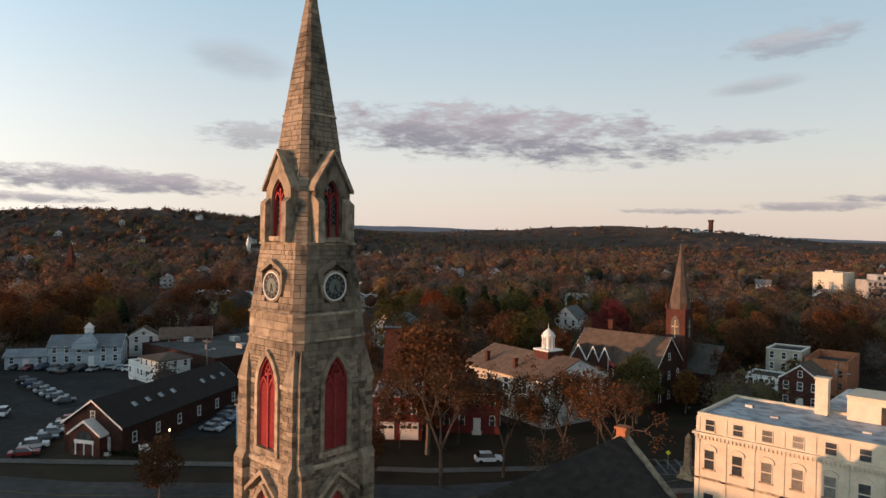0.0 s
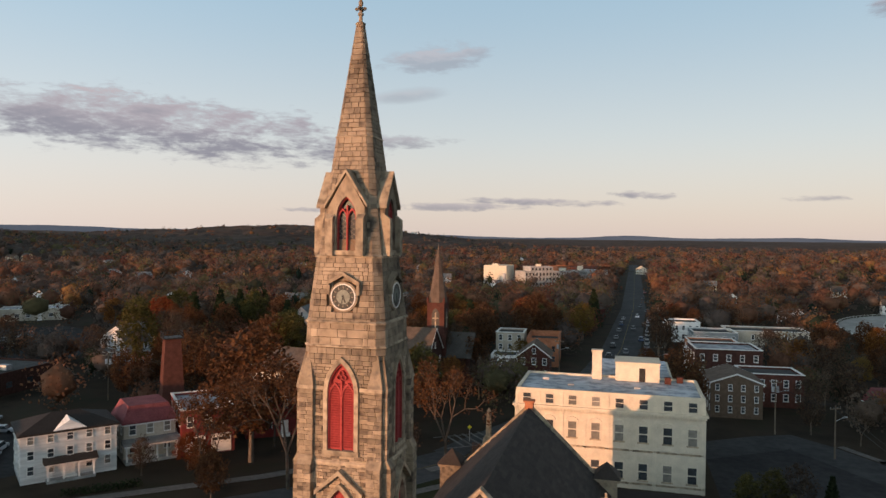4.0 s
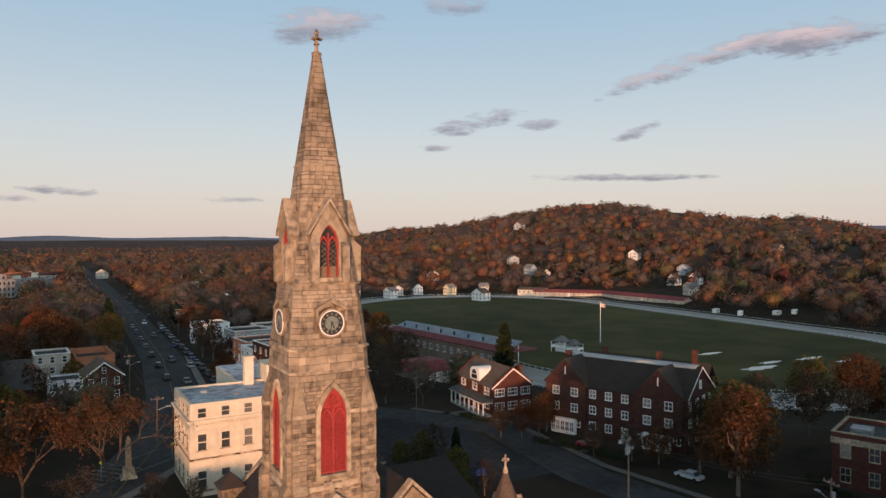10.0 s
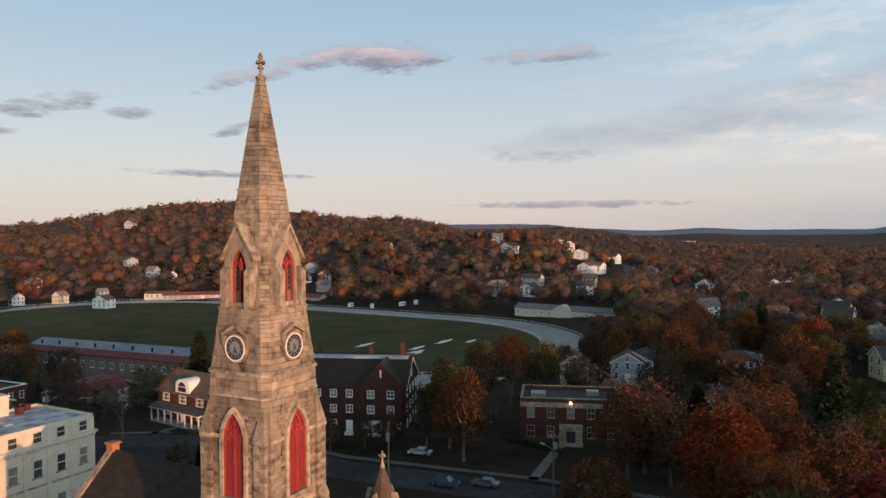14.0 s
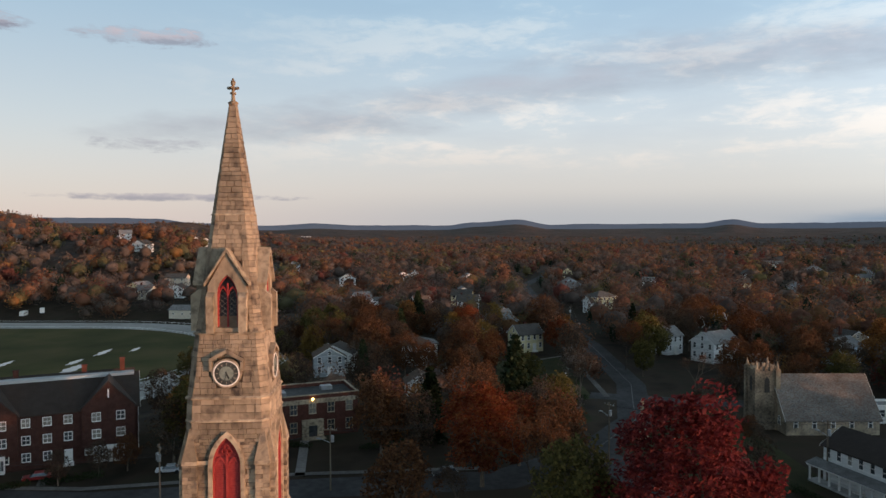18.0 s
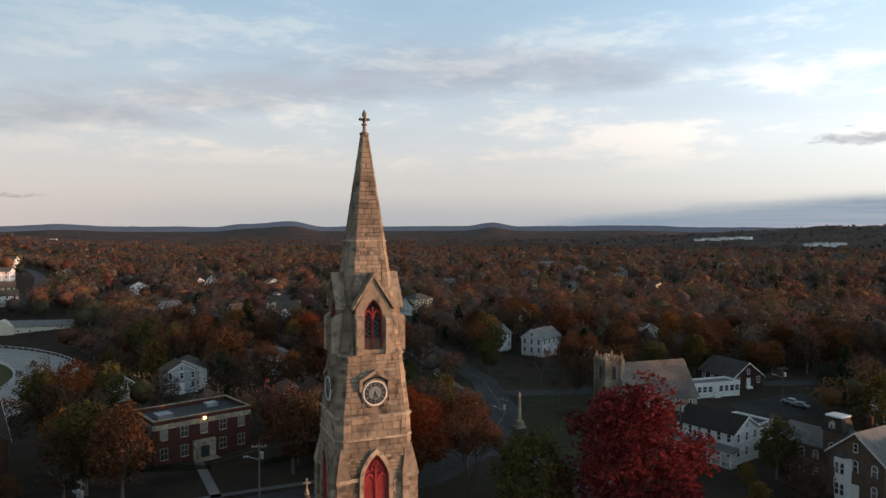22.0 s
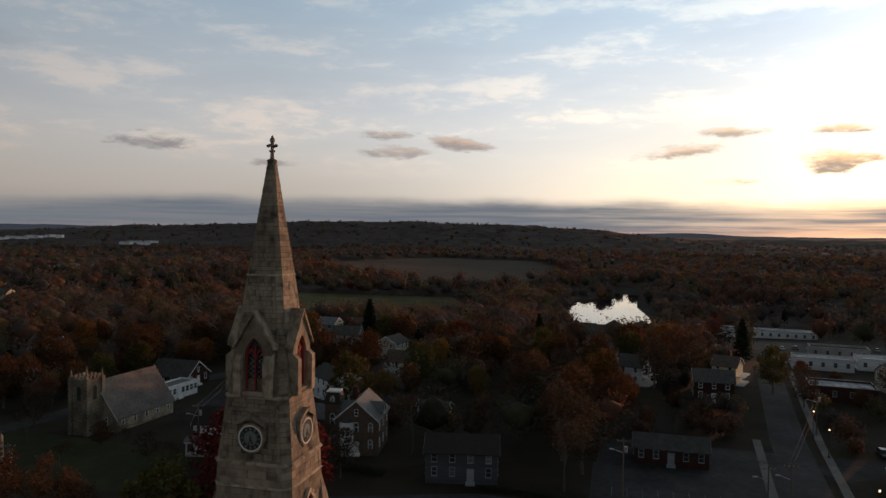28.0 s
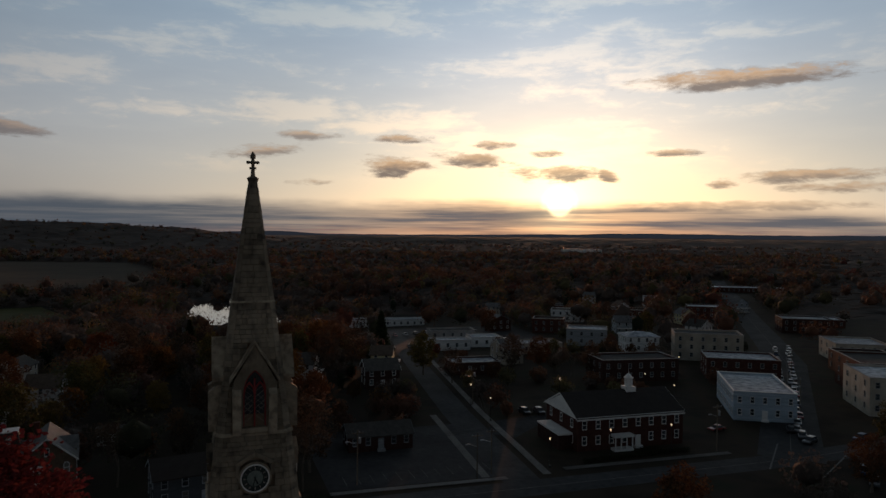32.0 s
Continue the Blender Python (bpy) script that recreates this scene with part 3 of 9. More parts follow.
def track_dist(x, y):
    """Distance from the spine of the oval."""
    u, v = track_uv(x, y)
    return math.hypot(max(0, abs(u) - TRACK_HALF), v)


TRACK_HALF, TRACK_R0, TRACK_R1 = 90.2, 84.3, 104.9


def land(x, y):
    r = math.hypot(x, y)
    z = 2.0
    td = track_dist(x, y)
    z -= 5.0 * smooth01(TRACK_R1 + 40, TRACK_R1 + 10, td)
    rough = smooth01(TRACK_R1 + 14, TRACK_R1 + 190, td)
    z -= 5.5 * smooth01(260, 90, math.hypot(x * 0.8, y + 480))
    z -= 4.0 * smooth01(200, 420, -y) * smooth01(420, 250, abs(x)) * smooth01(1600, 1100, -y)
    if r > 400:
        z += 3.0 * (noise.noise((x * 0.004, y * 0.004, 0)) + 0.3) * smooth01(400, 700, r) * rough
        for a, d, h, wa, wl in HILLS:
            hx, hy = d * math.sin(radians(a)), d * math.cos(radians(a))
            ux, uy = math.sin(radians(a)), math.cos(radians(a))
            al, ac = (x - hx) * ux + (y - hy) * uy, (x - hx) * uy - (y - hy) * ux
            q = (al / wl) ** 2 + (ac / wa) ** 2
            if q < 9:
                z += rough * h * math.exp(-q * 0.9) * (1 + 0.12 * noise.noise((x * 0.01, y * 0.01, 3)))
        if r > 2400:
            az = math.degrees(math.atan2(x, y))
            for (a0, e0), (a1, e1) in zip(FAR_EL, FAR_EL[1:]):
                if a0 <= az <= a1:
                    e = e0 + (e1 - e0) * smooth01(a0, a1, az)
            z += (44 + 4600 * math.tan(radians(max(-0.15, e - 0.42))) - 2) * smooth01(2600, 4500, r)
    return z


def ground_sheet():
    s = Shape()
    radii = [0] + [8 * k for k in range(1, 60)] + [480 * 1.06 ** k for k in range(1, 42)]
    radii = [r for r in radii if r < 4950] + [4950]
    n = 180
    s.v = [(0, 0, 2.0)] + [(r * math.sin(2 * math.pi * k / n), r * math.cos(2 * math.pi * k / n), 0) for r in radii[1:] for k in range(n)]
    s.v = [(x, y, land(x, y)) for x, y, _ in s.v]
    s.f = [(0, 1 + (k + 1) % n, 1 + k) for k in range(n)]
    for i in range(len(radii) - 2):
        a, b = 1 + i * n, 1 + (i + 1) * n
        s.f += [(a + k, a + (k + 1) % n, b + (k + 1) % n, b + k) for k in range(n)]
    return slab("ground", s, SOIL, "dark autumn ground with leaf litter and rough grass", "ground", smooth=True)


def ribbon(pts, width, lift, step=5.0):
    """A strip laid over the land along a line of points."""
    s = Shape()
    line = []
    for (x0, y0), (x1, y1) in zip(pts, pts[1:]):
        n = max(1, int(math.hypot(x1 - x0, y1 - y0) / step))
        line += [(x0 + (x1 - x0) * k / n, y0 + (y1 - y0) * k / n) for k in range(n)]
    line.append(pts[-1])
    for i, (x, y) in enumerate(line):
        a, b = line[max(0, i - 1)], line[min(len(line) - 1, i + 1)]
        d = math.hypot(b[0] - a[0], b[1] - a[1])
        nx, ny = -(b[1] - a[1]) / d, (b[0] - a[0]) / d
        for k in (-0.5, -0.17, 0.17, 0.5):
            px, py = x + nx * width * k, y + ny * width * k
            s.v.append((px, py, land(px, py) + lift))
        if i:
            q = 4 * i
            s.f += [(q - 4 + j, q - 3 + j, q + 1 + j, q + j) for j in range(3)]
    return s


def patch(pts, lift, cell=8.0):
    """A flat area over the land with the outline pts (convex, any order of turning)."""
    s = Shape()
    k = max(1, int(max(math.hypot(pts[0][0] - q[0], pts[0][1] - q[1]) for q in pts) / cell))
    c = (sum(p[0] for p in pts) / len(pts), sum(p[1] for p in pts) / len(pts))
    n = len(pts)
    out = []
    for i in range(n):
        a, b = pts[i], pts[(i + 1) % n]
        for j in range(k):
            out.append((a[0] + (b[0] - a[0]) * j / k, a[1] + (b[1] - a[1]) * j / k))
    m = len(out)
    s.v = [(c[0], c[1], land(*c) + lift)]
    for j in range(1, k + 1):
        for x, y in out:
            px, py = c[0] + (x - c[0]) * j / k, c[1] + (y - c[1]) * j / k
            s.v.append((px, py, land(px, py) + lift))
    s.f = [(0, 1 + i, 1 + (i + 1) % m) for i in range(m)]
    for j in range(k - 1):
        a, b = 1 + j * m, 1 + (j + 1) * m
        s.f += [(a + i, b + i, b + (i + 1) % m, a + (i + 1) % m) for i in range(m)]
    return s


def oval(r, lift, n=160):
    c, s_ = math.cos(TRACK_A), math.sin(TRACK_A)
    out = []
    for k in range(n):
        a = 2 * math.pi * k / n
        u, v = r * math.cos(a), r * math.sin(a)
        u += TRACK_HALF if math.cos(a) > 0 else -TRACK_HALF
        x, y = TRACK_C[0] + u * c - v * s_, TRACK_C[1] + u * s_ + v * c
        out.append((x, y, -3.0 + lift))
    return out


ground_sheet()


def far_ridges():
    """A ring of hills at the edge of sight, blue haze put into colour and glow."""
    s = Shape()
    n = 1080
    for k in range(n):
        az = -180 + 360 * k / n
        for (a0, e0), (a1, e1) in zip(FAR_EL, FAR_EL[1:]):
            if a0 <= az <= a1:
                e = e0 + (e1 - e0) * smooth01(a0, a1, az)
        e += 0.05 * noise.noise((az * 0.35, 1.7, 0)) + 0.025 * noise.noise((az * 1.3, 5.1, 0))
        x, y = 4880 * math.sin(radians(az)), 4880 * math.cos(radians(az))
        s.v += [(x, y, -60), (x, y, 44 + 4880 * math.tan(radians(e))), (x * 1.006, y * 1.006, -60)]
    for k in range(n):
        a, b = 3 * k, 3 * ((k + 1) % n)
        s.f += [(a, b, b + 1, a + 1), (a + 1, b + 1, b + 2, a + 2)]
    slab("backdrop", s, HAZED_RIDGE, "far horizon hills with blue haze put into their colour", "hills", smooth=True)


far_ridges()

# ---- roads, paths, track ----
MAIN_STREET = [(-8, 70), (6, 105), (12, 140), (18, 200), (24, 350), (30, 760), (35, 1500)]
SIDE_STREET = [(20, 78), (50, 98), (66, 72), (62, 40), (66, 5), (68, -30), (82, -50)]
FRONT_ROAD = [(-220, -75), (-120, -72), (-60, -74), (0, -76), (40, -62), (82, -50), (104, -66), (140, -77), (200, -83), (282, -88), (350, -92), (480, -106), (700, -190)]
PARK_ROAD = [(-130, -40), (-90, -8), (-66, 8), (-46, 27), (-26, 45), (-8, 70)]
WEST_STREET = [(-122, -72), (-215, -165), (-360, -350), (-520, -560)]
LOT_ROAD = [(-58, -76), (-64, -132), (-78, -230), (-100, -330)]
HILL_ROAD = [(405, 92), (470, 88), (540, 96), (610, 114), (680, 142), (735, 188), (770, 240)]
VIL_ROAD = [(128, -62), (118, -90), (112, -130), (100, -170)]
for k, (nm, pts, w) in enumerate((("road_main", MAIN_STREET, 13), ("road_side", SIDE_STREET, 9), ("road_front", FRONT_ROAD, 8), ("road_park", PARK_ROAD, 11), ("road_west", WEST_STREET, 14), ("road_lot", LOT_ROAD, 8), ("road_village", VIL_ROAD, 7), ("road_hill", HILL_ROAD, 9))):
    slab(nm, ribbon(pts, w, 0.05 + 0.006 * k), STREET, "grey asphalt street with worn markings", "road")
    if k in (1, 5, 6, 7):
        continue
    slab("road_marking", ribbon(pts, 0.16, 0.12), LINE_YELLOW if k in (0, 3) else LINE, "painted centre line on the street", "road marking")


def track():
    s = Shape()
    a, b = oval(TRACK_R0, 0.25), oval(TRACK_R1, 0.25)
    n = len(a)
    s.v, s.f = a + b, [(i, n + i, n + (i + 1) % n, (i + 1) % n) for i in range(n)]
    slab("track", s, TRACK, "pale stone-dust trotting track round the grass", "race track")
    s = Shape()
    s.v, s.f = oval(TRACK_R0 - 0.4, 0.28), [tuple(range(n))]
    slab("infield", s, GRASS, "green infield grass inside the track", "grass")
    for r in (TRACK_R0 + 0.3, TRACK_R1 + 0.6):
        fence = thing("rail_fence", Matrix(), "low white rail fence along the pale track", "fence", "rails of the track")
        pts = oval(r, 0.1)
        s, q = Shape(), Shape()
        for i, p in enumerate(pts):
            nx = pts[(i + 1) % n]
            s.tube((p[0], p[1], p[2] + 1.0), (nx[0], nx[1], nx[2] + 1.0), 0.08, 0.08, 4)
            q.box(p[0] - 0.08, p[1] - 0.08, p[2], p[0] + 0.08, p[1] + 0.08, p[2] + 1.0)
        part("rail", s, WHITE, fence)
        part("posts", q, WHITE, fence)["kind"] = "stuff"


track()

# ---- the church ----
CHURCH = thing("church", Matrix(), "sandstone gothic church with tall spire, red louvres and slate roof", "church")
TOP_PROFILE = [(2.0, 3.5, 0.4), (14.0, 3.3, 0.4), (24.7, 3.1, 0.42), (31.5, 3.0, 0.5), (32.8, 2.95, 0.52), (34.4, 2.90, 0.54), (38.9, 2.42, 0.5), (38.95, 2.38, 0.5), (47.4, 1.37, 0.34), (55.7, 0.26, 0.1)]


def half_at(z):
    for (z0, h0, c0), (z1, h1, c1) in zip(TOP_PROFILE, TOP_PROFILE[1:]):
        if z0 <= z <= z1:
            t = (z - z0) / (z1 - z0)
            return h0 + (h1 - h0) * t, c0 + (c1 - c0) * t
    return TOP_PROFILE[-1][1:]


def turn(k):
    return Matrix.Rotation(radians(-90 * k), 4, "Z")


def gothic(a, sill, spring, apex, n=8, grow=0.0):
    """Outline of a pointed opening from the left foot over the apex to the right foot."""
    a, apex = a + grow, apex + grow * 1.3
    h = apex - spring
    r = (a * a + h * h) / (2 * a)
    end = math.atan2(h, r - a) if r > a else math.pi / 2 + math.atan2(a - r, h)
    left = [(-r * math.cos(end * k / n) + (r - a), spring + r * math.sin(end * k / n)) for k in range(n + 1)]
    pts = [(-a, sill)] + left
    return pts + [(-x, z) for x, z in reversed(pts[:-1])]


LOUVRE = dict(a=0.98, sill=25.6, spring=29.6, apex=31.65)
BELFRY = dict(a=0.72, sill=39.35, spring=41.7, apex=43.1)
LOWER = dict(a=0.85, sill=15.0, spring=21.3, apex=23.0)


def in_opening(u, z, pad):
    for o in (LOUVRE, LOWER):
        if o["sill"] - pad < z < o["apex"] + pad:
            w = o["a"] + pad if z < o["spring"] else (o["a"] + pad) * max(0.0, 1 - ((z - o["spring"]) / (o["apex"] + pad - o["spring"])) ** 1.8)
            if abs(u) < w:
                return True
    if math.hypot(u, z - 36.15) < 0.98 + pad:
        return True
    return 38.95 < z < 44.9 and abs(u) < (1.35 if z < 42.4 else 1.35 * (44.9 - z) / 2.5)


def stone_face(s, tilt, u0, u1, z0, z1, d0, d1, proud, bevel=0.012, depth=0.26):
    """One block: back corners on the core, a slightly smaller front."""
    b = bevel
    s.add([(u0, -d0 + depth, z0), (u1, -d0 + depth, z0), (u1, -d1 + depth, z1), (u0, -d1 + depth, z1),
           (u0, -d0 - proud + 0.03, z0), (u1, -d0 - proud + 0.03, z0), (u1, -d1 - proud + 0.03, z1), (u0, -d1 - proud + 0.03, z1),
           (u0 + b, -d0 - proud, z0 + b), (u1 - b, -d0 - proud, z0 + b), (u1 - b, -d1 - proud, z1 - b), (u0 + b, -d1 - proud, z1 - b)],
          [(0, 1, 5, 4), (1, 2, 6, 5), (2, 3, 7, 6), (3, 0, 4, 7), (4, 5, 9, 8), (5, 6, 10, 9), (6, 7, 11, 10), (7, 4, 8, 11), (8, 9, 10, 11)])


def tower():
    rnd = random.Random(7)
    core = Shape()
    rings = []
    for z, h, c in TOP_PROFILE:
        h = max(0.1, h - 0.24)
        c = min(c, h * 0.9)
        rings.append([(-h + c, -h, z), (h - c, -h, z), (h, -h + c, z), (h, h - c, z), (h - c, h, z), (-h + c, h, z), (-h, h - c, z), (-h, -h + c, z)])
    core.v = [p for r in rings for p in r]
    for i in range(len(rings) - 1):
        core.f += [(8 * i + k, 8 * i + (k + 1) % 8, 8 * i + 8 + (k + 1) % 8, 8 * i + 8 + k) for k in range(8)]
    part("core", core, MORTAR, CHURCH)
    blocks, upper, ashlar = Shape(), Shape(), Shape()
    near = 0
    courses = []
    z = 2.0
    while z < 55.5:
        hgt = rnd.uniform(0.20, 0.36) if z < 31.5 else rnd.uniform(0.5, 0.6) if 32.7 < z < 34.3 else rnd.uniform(0.26, 0.44)
        for lim in (24.7, 31.5, 32.8, 34.4, 38.9, 47.4):
            if z < lim < z + hgt + 0.15:
                hgt = lim - z
        courses.append((z, min(z + hgt, 55.6)))
        z += hgt
    for z0, z1 in courses:
        g = 0.006
        h0, c0 = half_at(z0 + 0.001)
        h1, c1 = half_at(z1 - 0.001)
        wide = 0.5 if z0 < 31.5 else 1.3 if 32.7 < z0 < 34.3 else 0.62
        for k in range(8):
            if k % 2 == 0:
                blocks.m = turn(k // 2)
                half, d0, d1 = min(h0 - c0, h1 - c1), h0, h1
            else:
                blocks.m = turn(k // 2) @ Matrix.Rotation(radians(-45), 4, "Z")
                half, d0, d1 = min(c0, c1) / math.sqrt(2), (2 * h0 - c0) / math.sqrt(2), (2 * h1 - c1) / math.sqrt(2)
            upper.m = ashlar.m = blocks.m
            u = -half
            while u < half - 0.02:
                w = rnd.uniform(0.5, 1.5) * wide
                if k % 2 == 0 and half > 1.0:      # corner strips of larger dressed blocks
                    q = rnd.uniform(0.32, 0.66) if half > 2.2 else rnd.uniform(0.25, 0.5)
                    w = q if u == -half else min(w, half - q - u) if u < half - q - 0.02 else half - u
                    if u < half - q - 0.02 and half - q - (u + w) < 0.3:
                        w = half - q - u
                elif half - (u + w) < 0.3:
                    w = half - u
                a, b = u, u + w
                u = b
                if k % 2 == 0 and in_opening((a + b) / 2, (z0 + z1) / 2, 0.12):
                    continue
                if k % 2 == 0 and in_opening(a, (z0 + z1) / 2, 0.06):
                    a += 0.4 * w
                elif k % 2 == 0 and in_opening(b, (z0 + z1) / 2, 0.06):
                    b -= 0.4 * w
                proud = rnd.uniform(-0.005, 0.035 if z0 < 31.4 else 0.016)
                if 34.3 <= z0 < 46.0 and k in (0, 1, 2) and near < 290:
                    near += 1
                    one = Shape()
                    one.m = blocks.m
                    stone_face(one, 0, a + g, b - g, z0 + g, z1 - g, d0, d1, proud)
                    part("stone", one, STONE_FINE, CHURCH)
                else:
                    stone_face(blocks if z0 < 31.4 else ashlar if 32.7 < z0 < 34.3 else upper, 0, a + g, b - g, z0 + g, z1 - g, d0, d1, proud)
    tagged(part("stonework", blocks, STONE, CHURCH, "coursed tan and brown sandstone blocks"), kind="stuff")
    tagged(part("spire_stonework", upper, STONE_FINE, CHURCH, "smooth weathered ashlar of the spire"), kind="stuff")
    tagged(part("ashlar_band", ashlar, STONE_BAND, CHURCH, "band of large pale ashlar blocks"), kind="stuff")
    # string courses
    for z, out, hgt in ((24.7, 0.10, 0.28), (32.75, 0.07, 0.16), (34.38, 0.12, 0.2), (38.9, 0.10, 0.2), (47.4, 0.06, 0.14), (14.0, 0.1, 0.3), (3.4, 0.2, 0.4)):
        h, c = half_at(z)
        s = Shape()
        h += out
        ring = [(-h + c, -h), (h - c, -h), (h, -h + c), (h, h - c), (h - c, h), (-h + c, h), (-h, h - c), (-h, -h + c)]
        s.v = [(x, y, z - hgt * 0.35) for x, y in ring] + [(x * 1.0, y * 1.0, z + hgt * 0.2) for x, y in ring] + [(x * (1 - out / h), y * (1 - out / h), z + hgt * 0.65) for x, y in ring]
        s.f = [(j * 8 + i, j * 8 + (i + 1) % 8, j * 8 + 8 + (i + 1) % 8, j * 8 + 8 + i) for j in (0, 1) for i in range(8)] + [tuple(range(7, -1, -1)), tuple(range(16, 24))]
        part("string_course", s, STONE_PALE, CHURCH, "dressed stone string course")
    # buttresses with sloped heads, two to a face
    for k in range(4):
        for sx in (-1, 1):
            s = Shape()
            for zz0, zz1, dd in ((2.0, 14.0, 4.0), (14.0, 24.6, 3.6), (24.6, 30.0, 3.32)):
                z = zz0
                while z < zz1 - 0.05:
                    z2 = min(zz1, z + rnd.uniform(0.22, 0.38))
                    if zz1 - z2 < 0.2:
                        z2 = zz1
                    s.m = turn(k) @ (Matrix.Diagonal((sx, 1, 1, 1)))
                    jog = rnd.uniform(0.35, 0.66)
                    for ua, ub in ((2.02, 2.02 + jog), (2.02 + jog, 3.03)):
                        p = rnd.uniform(-0.01, 0.03)
                        s.box(ua + 0.01, -dd - p, z + 0.01, ub - 0.01, -2.6, z2 - 0.01)
                    z = z2
                if zz1 < 30:
                    s.add([(2.0, -dd - 0.03, zz1), (3.05, -dd - 0.03, zz1), (3.05, -dd + 0.3, zz1 + 0.6), (2.0, -dd + 0.3, zz1 + 0.6), (2.0, -2.6, zz1), (3.05, -2.6, zz1)], [(0, 1, 2, 3), (0, 3, 4), (1, 5, 2)])
            s.m = turn(k) @ Matrix.Diagonal((sx, 1, 1, 1))
            s.add([(1.98, -3.37, 30.0), (3.07, -3.37, 30.0), (2.42, -2.9, 32.25), (1.98, -2.7, 30.0), (3.07, -2.7, 30.0), (2.6, -2.9, 32.25)], [(0, 1, 5, 2), (0, 2, 3), (1, 4, 5), (3, 2, 5, 4), (0, 3, 4, 1)])
            tagged(part("buttress", s, STONE, CHURCH), kind="stuff")
    for k in range(4):
        # moulding at the spring of the arches, returned round the buttresses
        for sx in (-1, 1):
            s = Shape()
            s.m = turn(k) @ Matrix.Diagonal((sx, 1, 1, 1))
            s.box(1.3, -3.12, 29.72, 2.0, -2.8, 29.98, 0.03).box(1.96, -3.39, 29.78, 3.08, -2.8, 30.02, 0.02)
            part("string_course", s, STONE_PALE, CHURCH)
        # tall louvred opening
        o = LOUVRE
        inner = gothic(o["a"], o["sill"], o["spring"], o["apex"])
        s = Shape()
        s.m = turn(k)
        s.ring(gothic(o["a"], o["sill"], o["spring"], o["apex"], grow=0.30), inner, -3.22, -2.75)
        part("arch_surround", s, STONE_PALE, CHURCH, "dressed pale stone arch surround")
        s = Shape()
        s.m = turn(k)
        s.box(-1.35, -3.26, 25.25, 1.35, -2.8, 25.6)
        part("window_sill", s, STONE_PALE, CHURCH)
        frame_s = Shape()
        frame_s.m = turn(k)
        frame_s.ring(inner, gothic(o["a"] - 0.1, o["sill"] + 0.08, o["spring"], o["apex"] - 0.16), -3.08, -2.84)
        frame_s.box(-0.07, -3.08, 25.6, 0.07, -2.84, 30.4)
        for sx in (-1, 1):
            frame_s.m = turn(k) @ Matrix.Translation((sx * 0.475, 0, 0))
            frame_s.ring(gothic(0.47, 29.2, 29.3, 30.25), gothic(0.38, 29.2, 29.3, 30.08), -3.06, -2.9)
        frame_s.m = turn(k)
        for q in range(3):
            a = radians(90 + 120 * q)
            frame_s.m = turn(k) @ Matrix.Translation((0.2 * math.cos(a), 0, 30.72 + 0.2 * math.sin(a)))
            c8 = [(0.2 * math.cos(radians(j * 36)), 0.2 * math.sin(radians(j * 36))) for j in range(11)]
            frame_s.ring(c8, [(x * 0.66, z * 0.66) for x, z in c8], -3.05, -2.9)
        lou = part("louvre_frame", frame_s, RED_PAINT, CHURCH, "red painted gothic tracery frame")
        back = Shape()
        back.m = turn(k)
        back.prism(gothic(o["a"] - 0.02, o["sill"], o["spring"], o["apex"] - 0.03), -2.86, -2.8)
        part("backing", back, RED_PAINT, lou)
        slat = Shape()
        for j in range(27):
            z = 25.75 + j * 0.165
            for x0, x1 in ((-0.87, -0.08), (0.08, 0.87)):
                slat.add([(x0, -3.02, z), (x1, -3.02, z), (x1, -2.86, z + 0.12), (x0, -2.86, z + 0.12), (x0, -3.02, z + 0.03), (x1, -3.02, z + 0.03), (x1, -2.86, z + 0.15), (x0, -2.86, z + 0.15)],
                         [(0, 1, 5, 4), (4, 5, 6, 7), (1, 2, 6, 5), (3, 0, 4, 7), (0, 3, 2, 1)])
        for v in range(len(slat.v)):
            slat.v[v] = tuple(turn(k) @ Vector(slat.v[v]))
        part("louvre_slats", slat, RED_PAINT, lou, "red painted louvre slats")
        # lower opening under a gablet
        s = Shape()
        s.m = turn(k)
        o = LOWER
        s.ring(gothic(o["a"], o["sill"], o["spring"], o["apex"], grow=0.28), gothic(o["a"], o["sill"], o["spring"], o["apex"]), -3.45, -2.9)
        part("arch_surround", s, STONE_PALE, CHURCH)
        s = Shape()
        s.m = turn(k)
        s.prism(gothic(o["a"], o["sill"], o["spring"], o["apex"]), -3.05, -2.95)
        part("window_panel", s, RED_PAINT, CHURCH, "red painted window panel")
        s = Shape()
        s.m = turn(k)
        for sx in (-1, 1):
            s.prism([(0, 24.35), (0, 24.02), (sx * 1.75, 22.55), (sx * 1.75, 22.85)][::sx], -3.6, -3.0)
        part("gablet", s, STONE_PALE, CHURCH, "stone gablet over the window")
        # clock
        s = Shape()
        s.m = turn(k)
        s.disc(0, 36.15, 1.05, -2.86, -2.4)
        clock = part("clock", s, STONE_PALE, CHURCH, "round clock with white ring and dark dial")
        c24 = [(math.sin(2 * math.pi * j / 36), math.cos(2 * math.pi * j / 36)) for j in range(37)]
        s = Shape()
        s.m = turn(k)
        s.ring([(0.92 * x, 36.15 + 0.92 * z) for x, z in c24], [(0.84 * x, 36.15 + 0.84 * z) for x, z in c24], -2.93, -2.85)
        part("rim", s, WHITE, clock, "white painted rim")
        s = Shape()
        s.m = turn(k)
        s.disc(0, 36.15, 0.85, -2.885, -2.85, 36)
        part("dial", s, DIAL, clock)
        s = Shape()
        s.m = turn(k)
        s.disc(0, 36.15, 0.5, -2.9, -2.88, 36)
        part("dial_centre", s, DIAL_GREY, clock)
        for j in range(12):
            s = Shape()
